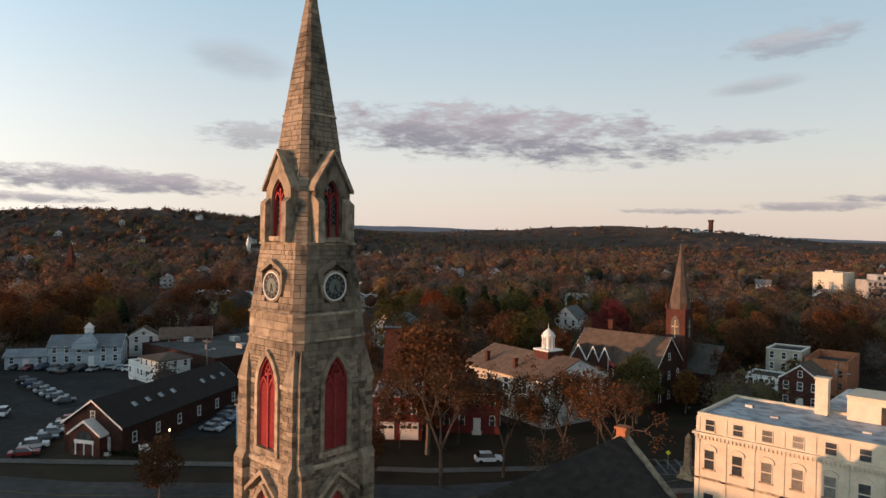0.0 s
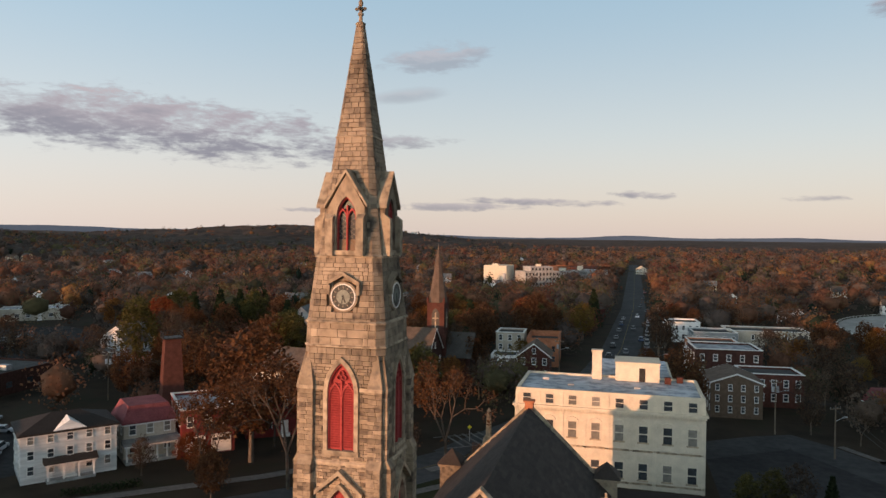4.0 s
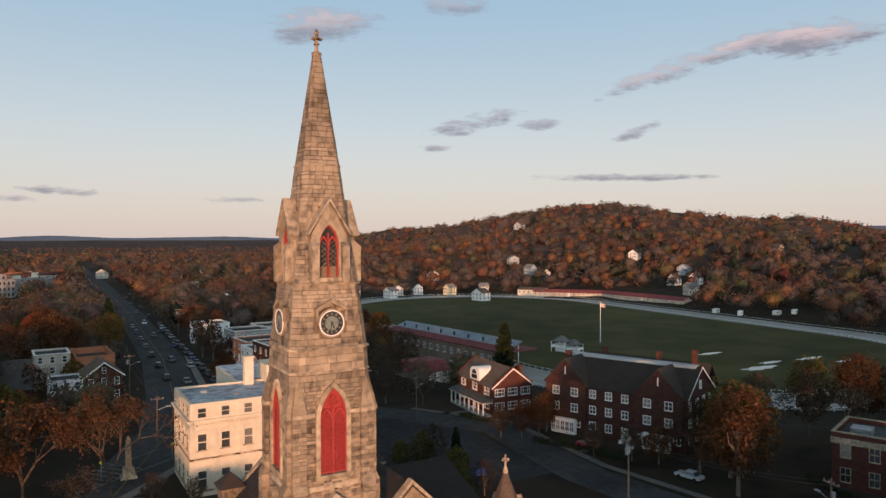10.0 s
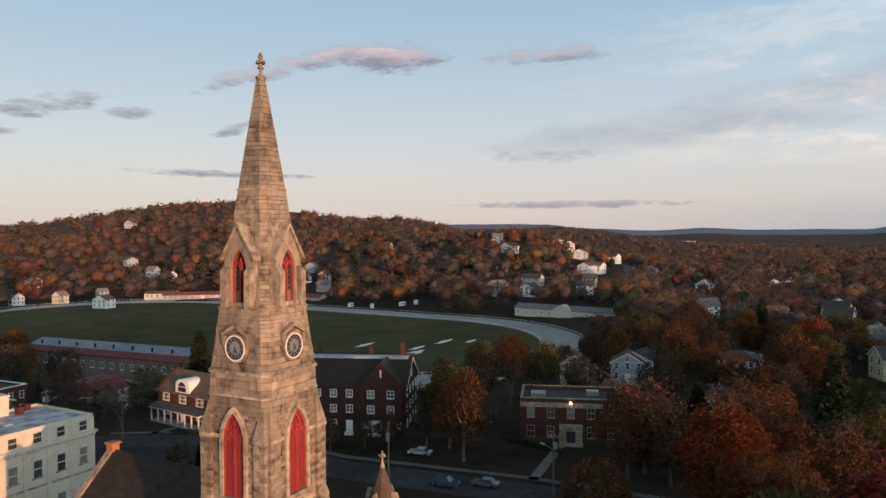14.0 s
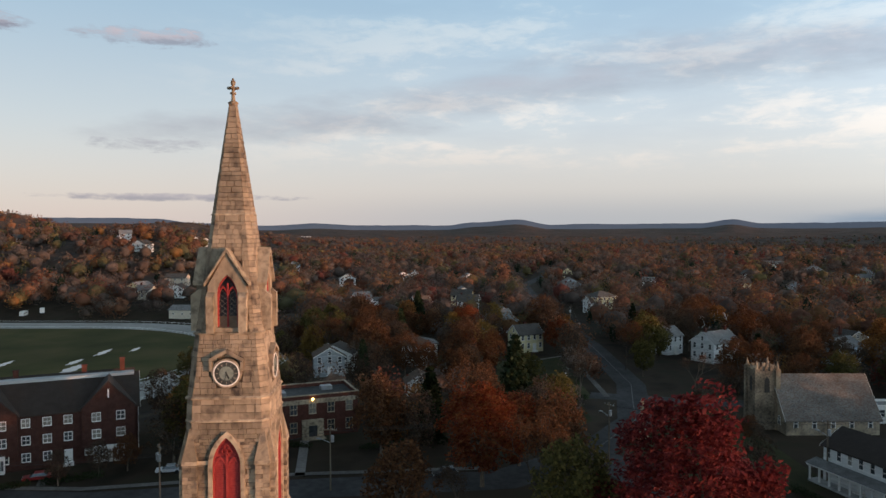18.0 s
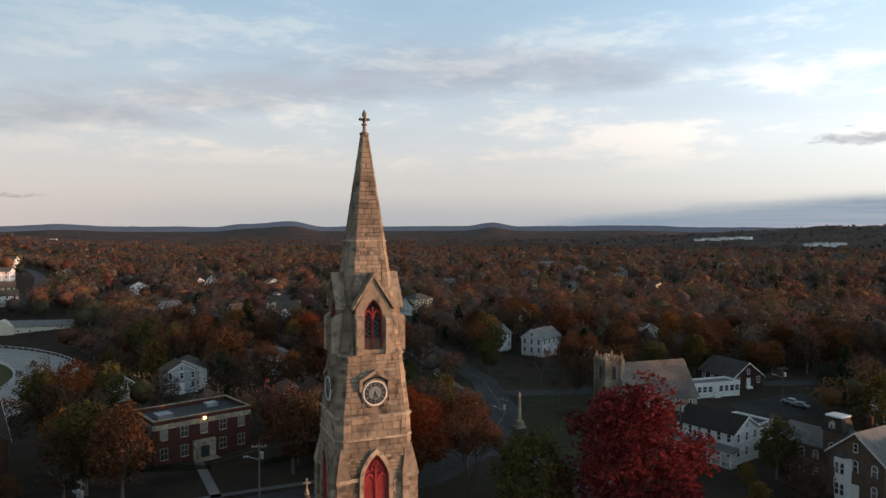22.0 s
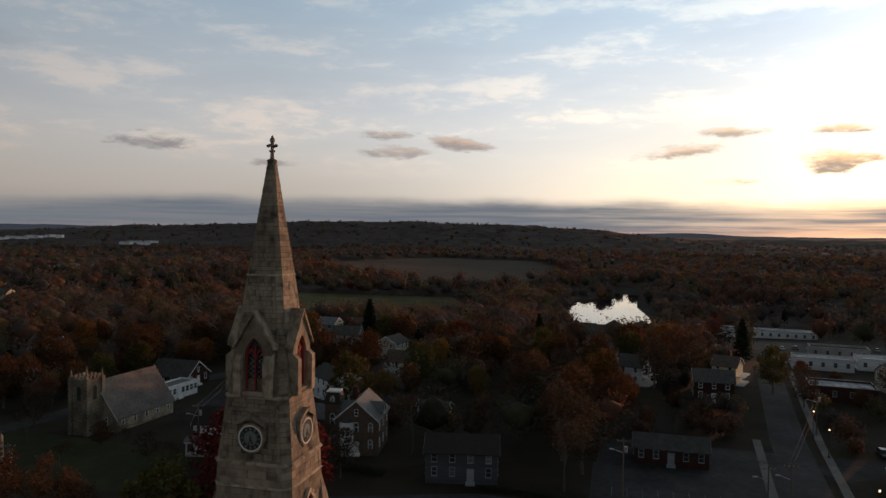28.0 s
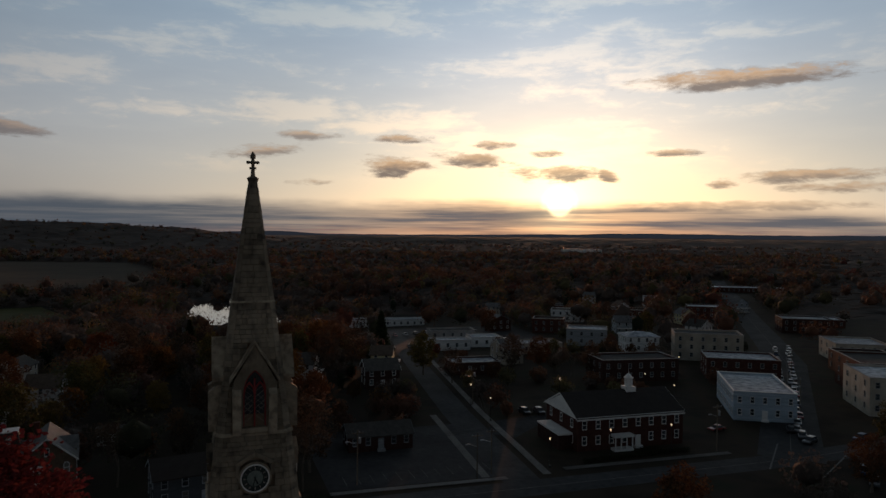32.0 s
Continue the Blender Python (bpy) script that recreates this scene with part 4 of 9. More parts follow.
            s.m = turn(k) @ Matrix.Translation((0, 0, 36.15)) @ Matrix.Rotation(radians(30 * j), 4, "Y")
            s.box(-0.025, -2.905, 0.58, 0.025, -2.88, 0.74)
            part("hour_mark", s, LATTICE, clock)
        for ang, ln, wd in ((195, 0.66, 0.03), (155, 0.42, 0.05)):
            s = Shape()
            s.m = turn(k) @ Matrix.Translation((0, 0, 36.15)) @ Matrix.Rotation(radians(ang), 4, "Y")
            s.box(-wd, -2.93, -0.12, wd, -2.91, ln, 0.0)
            part("pointer", s, DIAL, clock)
        s = Shape()
        s.m = turn(k)
        for sx in (-1, 1):
            s.prism([(0, 37.86), (0, 37.6), (sx * 1.2, 36.95), (sx * 1.2, 37.2)][::sx], -2.98, -2.4)
            s.box(min(sx * 0.98, sx * 1.2), -2.94, 36.3, max(sx * 0.98, sx * 1.2), -2.45, 36.98)
        part("clock_hood", s, STONE_FINE, CHURCH, "stone hood over the clock")
        # belfry dormer
        o = BELFRY
        s = Shape()
        s.m = turn(k)
        arch = gothic(o["a"], o["sill"], o["spring"], o["apex"])
        gab = []
        for x, z in arch:
            gab.append((0 if abs(x) < 1e-6 else math.copysign(1.35 if z < o["spring"] + 0.1 else 1.35 * min(1.0, abs(x) / o["a"] + 0.05), x), z if z <= o["spring"] else max(z + 0.1, 44.75 - 2.4 * min(1.0, abs(x) / o["a"] + 0.05))))
        s.ring(gab, arch, -2.46, -1.9)
        dorm = part("dormer", s, STONE_FINE, CHURCH, "gabled stone dormer with pointed opening")
        s = Shape()
        s.m = turn(k)
        for sx in (-1, 1):
            s.prism([(0, 45.02), (0, 44.74), (sx * 1.58, 42.3), (sx * 1.58, 42.54)][::sx], -2.64, -1.0)
        part("coping", s, STONE_PALE, dorm, "sloped stone coping")
        for sx in (-1, 1):
            s = Shape()
            s.m = turn(k) @ Matrix.Diagonal((sx, 1, 1, 1))
            s.add([(0.86, -2.86, 38.98), (1.4, -2.86, 38.98), (1.4, -1.6, 38.98), (0.86, -1.6, 38.98), (0.86, -2.86, 41.55), (1.4, -2.86, 41.55), (1.4, -2.3, 42.0), (0.86, -2.3, 42.0), (1.4, -1.6, 42.0), (0.86, -1.6, 42.0)],
                  [(0, 1, 5, 4), (1, 2, 8, 6, 5), (3, 0, 4, 7, 9), (4, 5, 6, 7), (7, 6, 8, 9), (0, 3, 2, 1)])
            part("pier", s, STONE_PALE, dorm, "pale dressed stone pier")
        s = Shape()
        s.m = turn(k)
        s.box(-0.9, -2.6, 39.05, 0.9, -1.9, 39.35)
        part("window_sill", s, STONE_PALE, dorm)
        s = Shape()
        s.m = turn(k)
        s.ring(arch, gothic(o["a"] - 0.08, o["sill"] + 0.06, o["spring"], o["apex"] - 0.13), -2.3, -2.1)
        s.box(-0.045, -2.3, 39.35, 0.045, -2.1, 42.5)
        for sx in (-1, 1):
            s.m = turn(k) @ Matrix.Translation((sx * 0.34, 0, 0))
            s.ring(gothic(0.33, 41.5, 41.6, 42.3), gothic(0.26, 41.5, 41.6, 42.15), -2.26, -2.12)
        tra = part("tracery", s, RED_PAINT, dorm, "red painted tracery")
        s = Shape()
        s.m = turn(k)
        s.prism(gothic(o["a"] - 0.02, o["sill"], o["spring"], o["apex"] - 0.03), -2.0, -1.96)
        part("pane", s, GLASS, dorm, "dark glass behind the lattice")
        s = Shape()
        for j in range(-4, 12):
            for sg in (-1, 1):
                zc = 39.4 + j * 0.36
                a = Vector((-0.66, -2.1, zc - sg * 0.55))
                b = Vector((0.66, -2.1, zc + sg * 0.55))
                if min(a.z, b.z) > 39.3 and max(a.z, b.z) < 42.3:
                    s.tube(turn(k) @ a, turn(k) @ b, 0.014, 0.014, 4)
        part("lattice", s, LATTICE, tra, "diamond lattice")
    # finial
    s = Shape()
    s.m = Matrix.Translation((0, 0, 55.4)) @ Matrix.Diagonal((0.95, 0.95, 0.83, 1)) @ Matrix.Translation((0, 0, -55.4))
    for z0, z1, r0, r1 in ((55.4, 55.75, 0.3, 0.42), (55.75, 55.9, 0.42, 0.22), (55.9, 56.5, 0.17, 0.13), (56.5, 56.66, 0.24, 0.24), (56.66, 57.5, 0.12, 0.12), (57.35, 57.6, 0.18, 0.20), (57.6, 57.95, 0.20, 0.03)):
        s.tube((0, 0, z0), (0, 0, z1), r0, r1, 8)
    for k in range(4):
        a = Vector((math.cos(k * math.pi / 2), math.sin(k * math.pi / 2), 0))
        s.tube(a * 0.05 + Vector((0, 0, 57.05)), a * 0.32 + Vector((0, 0, 57.05)), 0.11, 0.13, 6)
        s.tube(a * 0.3 + Vector((0, 0, 57.05)), a * 0.46 + Vector((0, 0, 57.05)), 0.17, 0.08, 6)
    part("finial_cross", s, STONE_FINE, CHURCH, "weathered stone cross finial")


tower()


def gable_roof(s, x0, x1, y0, y1, ze, zr, over=0.4, th=0.22, axis="y"):
    """Two sloping slabs whose ridge runs along axis."""
    if axis == "y":
        cx = (x0 + x1) / 2
        sl = (zr - ze) / (cx - x0)
        for sg, xe in ((-1, x0 - over), (1, x1 + over)):
            zo = ze - sl * over
            p = [(cx, zr + th), (cx, zr), (xe, zo), (xe, zo + th)]
            s.prism(p if sg < 0 else p[::-1], y0 - over, y1 + over)
    else:
        cy = (y0 + y1) / 2
        sl = (zr - ze) / (cy - y0)
        for sg, ye in ((-1, y0 - over), (1, y1 + over)):
            zo = ze - sl * over
            a, b = x0 - over, x1 + over
            s.add([(a, cy, zr), (b, cy, zr), (b, ye, zo), (a, ye, zo), (a, cy, zr + th), (b, cy, zr + th), (b, ye, zo + th), (a, ye, zo + th)],
                  [(0, 1, 2, 3), (7, 6, 5, 4), (0, 4, 5, 1), (1, 5, 6, 2), (2, 6, 7, 3), (3, 7, 4, 0)] if sg < 0 else [(3, 2, 1, 0), (4, 5, 6, 7), (1, 5, 4, 0), (2, 6, 5, 1), (3, 7, 6, 2), (0, 4, 7, 3)])


def hip_roof(s, x0, x1, y0, y1, ze, zr, over=0.5, flat=0.0):
    x0, x1, y0, y1 = x0 - over, x1 + over, y0 - over, y1 + over
    q = min(x1 - x0, y1 - y0) / 2 * (1 - flat)
    a = [(x0, y0, ze), (x1, y0, ze), (x1, y1, ze), (x0, y1, ze)]
    t = [(x0 + q, y0 + q, zr), (x1 - q, y0 + q, zr), (x1 - q, y1 - q, zr), (x0 + q, y1 - q, zr)]
    low = [(x, y, ze - 0.25) for x, y, _ in a]
    s.add(a + t + low, [(0, 1, 5, 4), (1, 2, 6, 5), (2, 3, 7, 6), (3, 0, 4, 7), (4, 5, 6, 7), (8, 9, 1, 0), (9, 10, 2, 1), (10, 11, 3, 2), (11, 8, 0, 3), (11, 10, 9, 8)])


def tray(s, x0, y0, z0, x1, y1, z1, t, floor_z):
    """A block with a sunk top: the walls stand up round it as a parapet."""
    o = [(x0, y0), (x1, y0), (x1, y1), (x0, y1)]
    i = [(x0 + t, y0 + t), (x1 - t, y0 + t), (x1 - t, y1 - t), (x0 + t, y1 - t)]
    pts = [(x, y, z0) for x, y in o] + [(x, y, z1) for x, y in o] + [(x, y, z1) for x, y in i] + [(x, y, floor_z) for x, y in i]
    fs = [(3, 2, 1, 0), (12, 13, 14, 15)]
    for a in range(4):
        b = (a + 1) % 4
        fs += [(a, b, 4 + b, 4 + a), (4 + a, 4 + b, 8 + b, 8 + a), (8 + a, 8 + b, 12 + b, 12 + a)]
    return s.add(pts, fs)


def band(s, x0, y0, x1, y1, t, z0, z1):
    """A closed square band of width t."""
    o = [(x0, y0), (x1, y0), (x1, y1), (x0, y1)]
    i = [(x0 + t, y0 + t), (x1 - t, y0 + t), (x1 - t, y1 - t), (x0 + t, y1 - t)]
    pts = [(x, y, z) for z in (z0, z1) for ring_ in (o, i) for x, y in ring_]
    fs = []
    for a in range(4):
        b = (a + 1) % 4
        fs += [(a, b, 8 + b, 8 + a), (4 + b, 4 + a, 12 + a, 12 + b), (8 + a, 8 + b, 12 + b, 12 + a), (b, a, 4 + a, 4 + b)]
    return s.add(pts, fs)


WINDOW_MESHES = {}


def lattice(xs, zs, solid, front, back, sill_out):
    """A frame of crossing bars as one connected sheet with depth; the cells that are not solid become panes at the back."""
    frame_s, pane_s, both = Shape(), Shape(), Shape()
    nx, nz = len(xs), len(zs)
    fr = [(xs[i], front if k > 1 else sill_out, zs[k]) for k in range(nz) for i in range(nx)]
    bk = [(xs[i], back, zs[k]) for k in range(nz) for i in range(nx)]
    ol = [(xs[i], 0.0, zs[k]) for k in range(nz) for i in range(nx)]
    n = nx * nz
    faces, panes = [], []
    full = lambda i, k: 0 <= i < nx - 1 and 0 <= k < nz - 1 and solid(i, k)
    gap = lambda i, k: 0 <= i < nx - 1 and 0 <= k < nz - 1 and not solid(i, k)
    for k in range(nz - 1):
        for i in range(nx - 1):
            a, b, c, d = k * nx + i, k * nx + i + 1, (k + 1) * nx + i + 1, (k + 1) * nx + i
            if solid(i, k):
                faces.append((a, b, c, d))
                for p, q, di, dk in ((a, b, 0, -1), (b, c, 1, 0), (c, d, 0, 1), (d, a, -1, 0)):
                    if gap(i + di, k + dk):
                        faces.append((q, p, n + p, n + q))
                    elif not full(i + di, k + dk):
                        faces.append((q, p, 2 * n + p, 2 * n + q))
            else:
                panes.append((n + a, n + b, n + c, n + d))
    frame_s.v, frame_s.f = fr + bk + ol, faces
    pane_s.v, pane_s.f = bk, [tuple(q - n for q in f) for f in panes]
    both.v, both.f = fr + bk + ol, faces + panes
    return frame_s, pane_s, both, len(faces)


def window_mesh(w, h, style, trim, arch):
    key = (round(w, 2), round(h, 2), style, trim.name, arch)
    if key not in WINDOW_MESHES:
        t = 0.11 if w > 0.7 else 0.08
        if arch:
            s, p = Shape(), Shape()
            o = [(-w / 2, 0)] + [(-w / 2 * math.cos(math.pi * j / 8), h - w / 2 + w / 2 * math.sin(math.pi * j / 8)) for j in range(9)] + [(w / 2, 0)]
            g = [(-w / 2 - t, -t)] + [(-(w / 2 + t) * math.cos(math.pi * j / 8), h - w / 2 + (w / 2 + t) * math.sin(math.pi * j / 8)) for j in range(9)] + [(w / 2 + t, -t)]
            s.ring(g, o, -0.09, 0.0)
            s.box(-w / 2, -0.06, h * 0.48, w / 2, -0.01, h * 0.54)
            p.prism(o, -0.02, 0.0)
            both = Shape()
            both.add(s.v, s.f).add(p.v, p.f)
            nf_ = len(s.f)
        else:
            bars = {0: (), 1: (0.0,), 2: (-0.25, 0.25)}[style]
            xs = [-w / 2 - t, -w / 2] + [q for b in bars for q in (w * b - 0.04, w * b + 0.04)] + [w / 2, w / 2 + t]
            zs = [-t - 0.08, -t * 0.3, -t * 0.3 + 0.01, h * 0.48, h * 0.54, h, h + t]
            s, p, both, nf_ = lattice(xs, zs, lambda i, k: i % 2 == 0 or k in (0, 1, 3, 5), -0.09, -0.02, -0.16)
        bm_ = both.mesh("window", trim)
        bm_.materials.append(GLASS)
        for q in bm_.polygons[nf_:]:
            q.material_index = 1
        WINDOW_MESHES[key] = (s.mesh("window_frame", trim), p.mesh("pane", GLASS), p.mesh("pane", BLIND), bm_)
    return WINDOW_MESHES[key]


WIN_RND = random.Random(11)


def put_window(parent, m, w, h, trim, style=0, arch=False, deep=True, label=""):
    fr, pa, pb, both = window_mesh(w, h, style, trim, arch)
    ob = new("window", fr if deep else both)
    ob.parent = parent
    ob.matrix_basis = m
    tagged(ob, label)
    if deep:
        p = new("pane", pb if WIN_RND.random() < 0.35 else pa)
        p.parent = ob
    return ob


def building(name, label, category, cx, cy, yaw, w, d, storeys, fh, roof, rise, wall, cover, nf=4, ns=3, trim=WHITE, win=(0.95, 1.6), base=None, style=0, sides="fblr", arch=False, group="", chimneys=(), over=0.45, foot=0.6, skip=(), door=True, sill=1.0):
    """A house: box with storeys, roof, windows on the named sides. The front faces local -y; yaw turns it counter-clockwise."""
    z0 = land(cx, cy) if base is None else base
    ob = thing(name, pose(cx, cy, z0, 0, 0, yaw), label, category, group)
    ze = foot + storeys * fh
    x0, x1, y0, y1 = -w / 2, w / 2, -d / 2, d / 2
    s = Shape()
    if roof == "gy":
        s.prism([(x0, -2.5), (x1, -2.5), (x1, ze), (0, ze + rise), (x0, ze)], y0, y1)
    elif roof == "gx":
        s.m = Matrix.Rotation(radians(90), 4, "Z")
        s.prism([(y0, -2.5), (y1, -2.5), (y1, ze), (0, ze + rise), (y0, ze)], -x1, -x0)
        s.m = Matrix()
    elif roof == "flat":
        tray(s, x0, y0, -2.5, x1, y1, ze + rise, 0.35, ze)
    else:
        s.box(x0, y0, -2.5, x1, y1, ze)
    part("wall", s, wall, ob)
    s = Shape()
    if roof in ("gy", "gx"):
        gable_roof(s, x0, x1, y0, y1, ze, ze + rise, over, 0.2, roof[1])
    elif roof == "hip":
        hip_roof(s, x0, x1, y0, y1, ze, ze + rise, over)
    elif roof == "mansard":
        hip_roof(s, x0, x1, y0, y1, ze, ze + rise, 0.25, 0.72)
    else:
        s.box(x0 + 0.35, y0 + 0.35, ze - 0.1, x1 - 0.35, y1 - 0.35, ze + 0.12)
    rf = part("roof", s, cover, ob)
    if roof == "flat":
        s = Shape()
        band(s, x0 - 0.12, y0 - 0.12, x1 + 0.12, y1 + 0.12, 0.5, ze + rise - 0.02, ze + rise + 0.14)
        part("cornice", s, trim, ob)
    elif over:
        s = Shape()
        half, lo = (w if roof == "gy" else d) / 2 + over, ze - rise / ((w if roof == "gy" else d) / 2) * over
        rake = [(-half, lo - 0.12), (0, ze + rise - 0.12), (half, lo - 0.12), (half, lo + 0.2), (0, ze + rise + 0.2), (-half, lo + 0.2)]
        if roof == "gy":
            for yy in (y0 - over - 0.03, y1 + over - 0.03):
                if math.hypot(cx, cy) < 330:
                    s = Shape()
                    s.prism(rake, yy, yy + 0.06)
                    part("trim_board", s, trim, ob)
        elif roof == "gx":
            for xx in (x0 - over - 0.03, x1 + over - 0.03):
                if math.hypot(cx, cy) < 330:
                    s = Shape()
                    s.m = Matrix.Rotation(radians(90), 4, "Z")
                    s.prism(rake, -xx - 0.06, -xx)
                    part("trim_board", s, trim, ob)
        else:
            s.box(x0 - 0.3, y0 - 0.3, ze - 0.45, x1 + 0.3, y1 + 0.3, ze - 0.27)
            part("trim_board", s, trim, ob)
    ww, wh = win
    far = math.hypot(cx, cy) > 112
    tiny = math.hypot(cx, cy) > 330
    lights, dark = Shape(), Shape()
    for side in sides:
        aim = radians(yaw + {"f": 0, "r": 90, "b": 180, "l": 270}[side])
        if far and -(math.sin(aim) * cx - math.cos(aim) * cy) < 0.15 * math.hypot(cx, cy):
            continue
        n = nf if side in "fb" else ns
        span = w if side in "fb" else d
        for st in range(storeys):
            for k in range(n):
                if (side, st, k) in skip:
                    continue
                u = -span / 2 + span * (k + 0.5) / n
                z = foot + st * fh + sill
                a, dist = {"f": (0, d / 2), "r": (90, w / 2), "b": (180, d / 2), "l": (270, w / 2)}[side]
                m = Matrix.Rotation(radians(a), 4, "Z") @ Matrix.Translation((u, -dist, z))
                if door and side == "f" and st == 0 and k == n // 2:
                    q = Shape()
                    q.box(-0.55, -0.1, 0, 0.55, 0, 2.15).box(-0.7, -0.14, 2.15, 0.7, 0, 2.4).box(-0.7, -0.12, 0, -0.55, 0, 2.15).box(0.55, -0.12, 0, 0.7, 0, 2.15).box(-0.9, -0.9, -0.6, 0.9, 0, -0.02)
                    dd = part("door", q, trim, ob)
                    dd.matrix_basis = Matrix.Rotation(radians(a), 4, "Z") @ Matrix.Translation((u, -dist, foot))
                    continue
                if tiny:
                    lights.m = dark.m = m
                    lights.box(-ww / 2 - 0.14, -0.08, -0.16, ww / 2 + 0.14, 0.02, wh + 0.14)
                    dark.box(-ww / 2, -0.11, 0, ww / 2, -0.06, wh)
                    continue
                put_window(ob, m, ww, wh, trim, style, arch, not far)
        if roof[0] == "g" and ((side in "fb" and roof == "gy") or (side in "lr" and roof == "gx")) and rise > 2.2 and not tiny:
            a, dist = {"f": (0, d / 2), "r": (90, w / 2), "b": (180, d / 2), "l": (270, w / 2)}[side]
            put_window(ob, Matrix.Rotation(radians(a), 4, "Z") @ Matrix.Translation((0, -dist, ze + rise * 0.22)), ww * 0.8, min(1.3, rise * 0.38), trim, style, False, not far)
    if lights.v:
        fr = tagged(part("window_frames", lights, trim, ob), kind="stuff")
        tagged(part("panes", dark, GLASS, fr), kind="stuff")
    for x, y, hgt in chimneys:
        s = Shape()
        s.box(x - 0.45, y - 0.35, ze - 0.5, x + 0.45, y + 0.35, ze + hgt - 0.25).box(x - 0.55, y - 0.45, ze + hgt - 0.25, x + 0.55, y + 0.45, ze + hgt)
        part("chimney", s, BRICK, rf, "brick chimney stack")
    return ob


def porch(ob, x0, x1, y0, depth, z, h, posts, trim=WHITE, cover=SHINGLE, floor_m=CONCRETE):
    """A porch along the front: floor, posts and lean-to roof."""
    s = Shape()
    s.box(x0, y0 - depth, z - 0.8, x1, y0, z)
    part("porch_floor", s, floor_m, ob)
    for k in range(posts):
        x = x0 + 0.2 + (x1 - x0 - 0.4) * k / (posts - 1)
        s = Shape()
        s.box(x - 0.13, y0 - depth + 0.1, z, x + 0.13, y0 - depth + 0.36, z + h).box(x - 0.2, y0 - depth + 0.03, z + h - 0.2, x + 0.2, y0 - depth + 0.43, z + h)
        part("porch_post", s, trim, ob)
    s = Shape()
    s.box(x0 - 0.2, y0 - depth - 0.2, z + h, x1 + 0.2, y0, z + h + 0.3)
    part("porch_beam", s, trim, ob)
    s = Shape()
    s.add([(x0 - 0.4, y0 - depth - 0.4, z + h + 0.3), (x1 + 0.4, y0 - depth - 0.4, z + h + 0.3), (x1 + 0.4, y0, z + h + 1.0), (x0 - 0.4, y0, z + h + 1.0), (x1 + 0.4, y0, z + h + 0.3), (x0 - 0.4, y0, z + h + 0.3)], [(0, 1, 2, 3), (1, 4, 2), (0, 3, 5), (0, 5, 4, 1)])
    part("porch_roof", s, cover, ob)


def nave():
    """Body of the church behind the tower: steep slate roof, corner pinnacles, annex and stair turret."""
    s = Shape()
    x0, x1, y0, y1, ze, zr, cx = 0.4, 17.2, 2.0, 29.0, 13.6, 21.6, 8.8
    s.box(x0, y0, 0.0, x1, y1, ze)
    s.prism([(x0, ze), (x1, ze), (cx, zr)], y0, y1)
    part("nave_wall", s, STONE, CHURCH)
    s = Shape()
    gable_roof(s, x0, x1, y0 + 0.2, y1 - 0.4, ze, zr, 0.5, 0.18)
    roof = part("roof", s, SLATE, CHURCH, "steep dark slate roof")
    # slate courses as thin overlapping strips
    q = Shape()
    n = 30
    rnd = random.Random(4)
    for sx in (-1, 1):
        for k in range(n):
            t0, t1 = k / n, (k + 1.15) / n
            for j in range(27):
                ya, yb = y0 + 0.1 + j * 0.98 + (k % 2) * 0.49, y0 + 0.1 + (j + 1) * 0.98 + (k % 2) * 0.49 - 0.02
                if yb > y1 - 0.3:
                    continue
                xa, xb = cx + sx * 8.9 * (1 - t0), cx + sx * 8.9 * max(0, (1 - t1))
                za, zb = zr - 8.0 / 8.4 * 8.9 * (1 - t0) + 0.26, zr - 8.0 / 8.4 * 8.9 * max(0, 1 - t1) + 0.2
                l = rnd.uniform(0, 0.03)
                q.add([(xa, ya, za + l), (xa, yb, za + l), (xb, yb, zb), (xb, ya, zb)], [(0, 1, 2, 3)] if sx < 0 else [(3, 2, 1, 0)])
    part("slate_covering", q, SLATE, CHURCH)["kind"] = "stuff"
    for yy in (y0 - 0.25, y1 - 0.45):
        s = Shape()
        for sx in (-1, 1):
            s.prism([(cx, zr + 0.55), (cx, zr + 0.05), (cx + sx * 8.9, ze - 0.65), (cx + sx * 8.9, ze - 0.1)][::sx], yy, yy + 0.7)
        part("coping", s, STONE_PALE, CHURCH, "pale stone gable coping")
    s = Shape()
    s.box(cx - 0.45, y1 - 0.6, zr, cx + 0.45, y1 + 0.3, zr + 0.75).box(cx - 0.6, y1 - 0.7, zr + 0.75, cx + 0.6, y1 + 0.4, zr + 0.95)
    part("gable_cap", s, BRICK_ORANGE, CHURCH, "orange stone block capping the gable")
    for px in (0.2, 17.2):
        s = Shape()
        s.box(px - 1.1, y1 - 1.6, 0, px + 1.1, y1 + 0.6, 14.8).box(px - 1.3, y1 - 1.8, 14.8, px + 1.3, y1 + 0.8, 15.1)
        pin = part("corner_pier", s, STONE, CHURCH)
        s = Shape()
        s.add([(px - 1.45, y1 - 1.95, 15.1), (px + 1.45, y1 - 1.95, 15.1), (px + 1.45, y1 + 0.95, 15.1), (px - 1.45, y1 + 0.95, 15.1), (px, y1 - 0.5, 16.6)], [(0, 1, 4), (1, 2, 4), (2, 3, 4), (3, 0, 4), (3, 2, 1, 0)])
        part("pier_cap", s, SLATE, pin, "pyramid slate cap")
    # annex with low dark roof
    s = Shape()
    s.box(9, 29.4, 0, 33, 47, 7.0)
    part("annex_wall", s, STUCCO, CHURCH, "tan annex wall")
    s = Shape()
    gable_roof(s, 9, 33, 29.4, 47, 7.0, 10.2, 0.4, 0.2, "x")
    part("annex_roof", s, SLATE, CHURCH, "dark shingle annex roof")
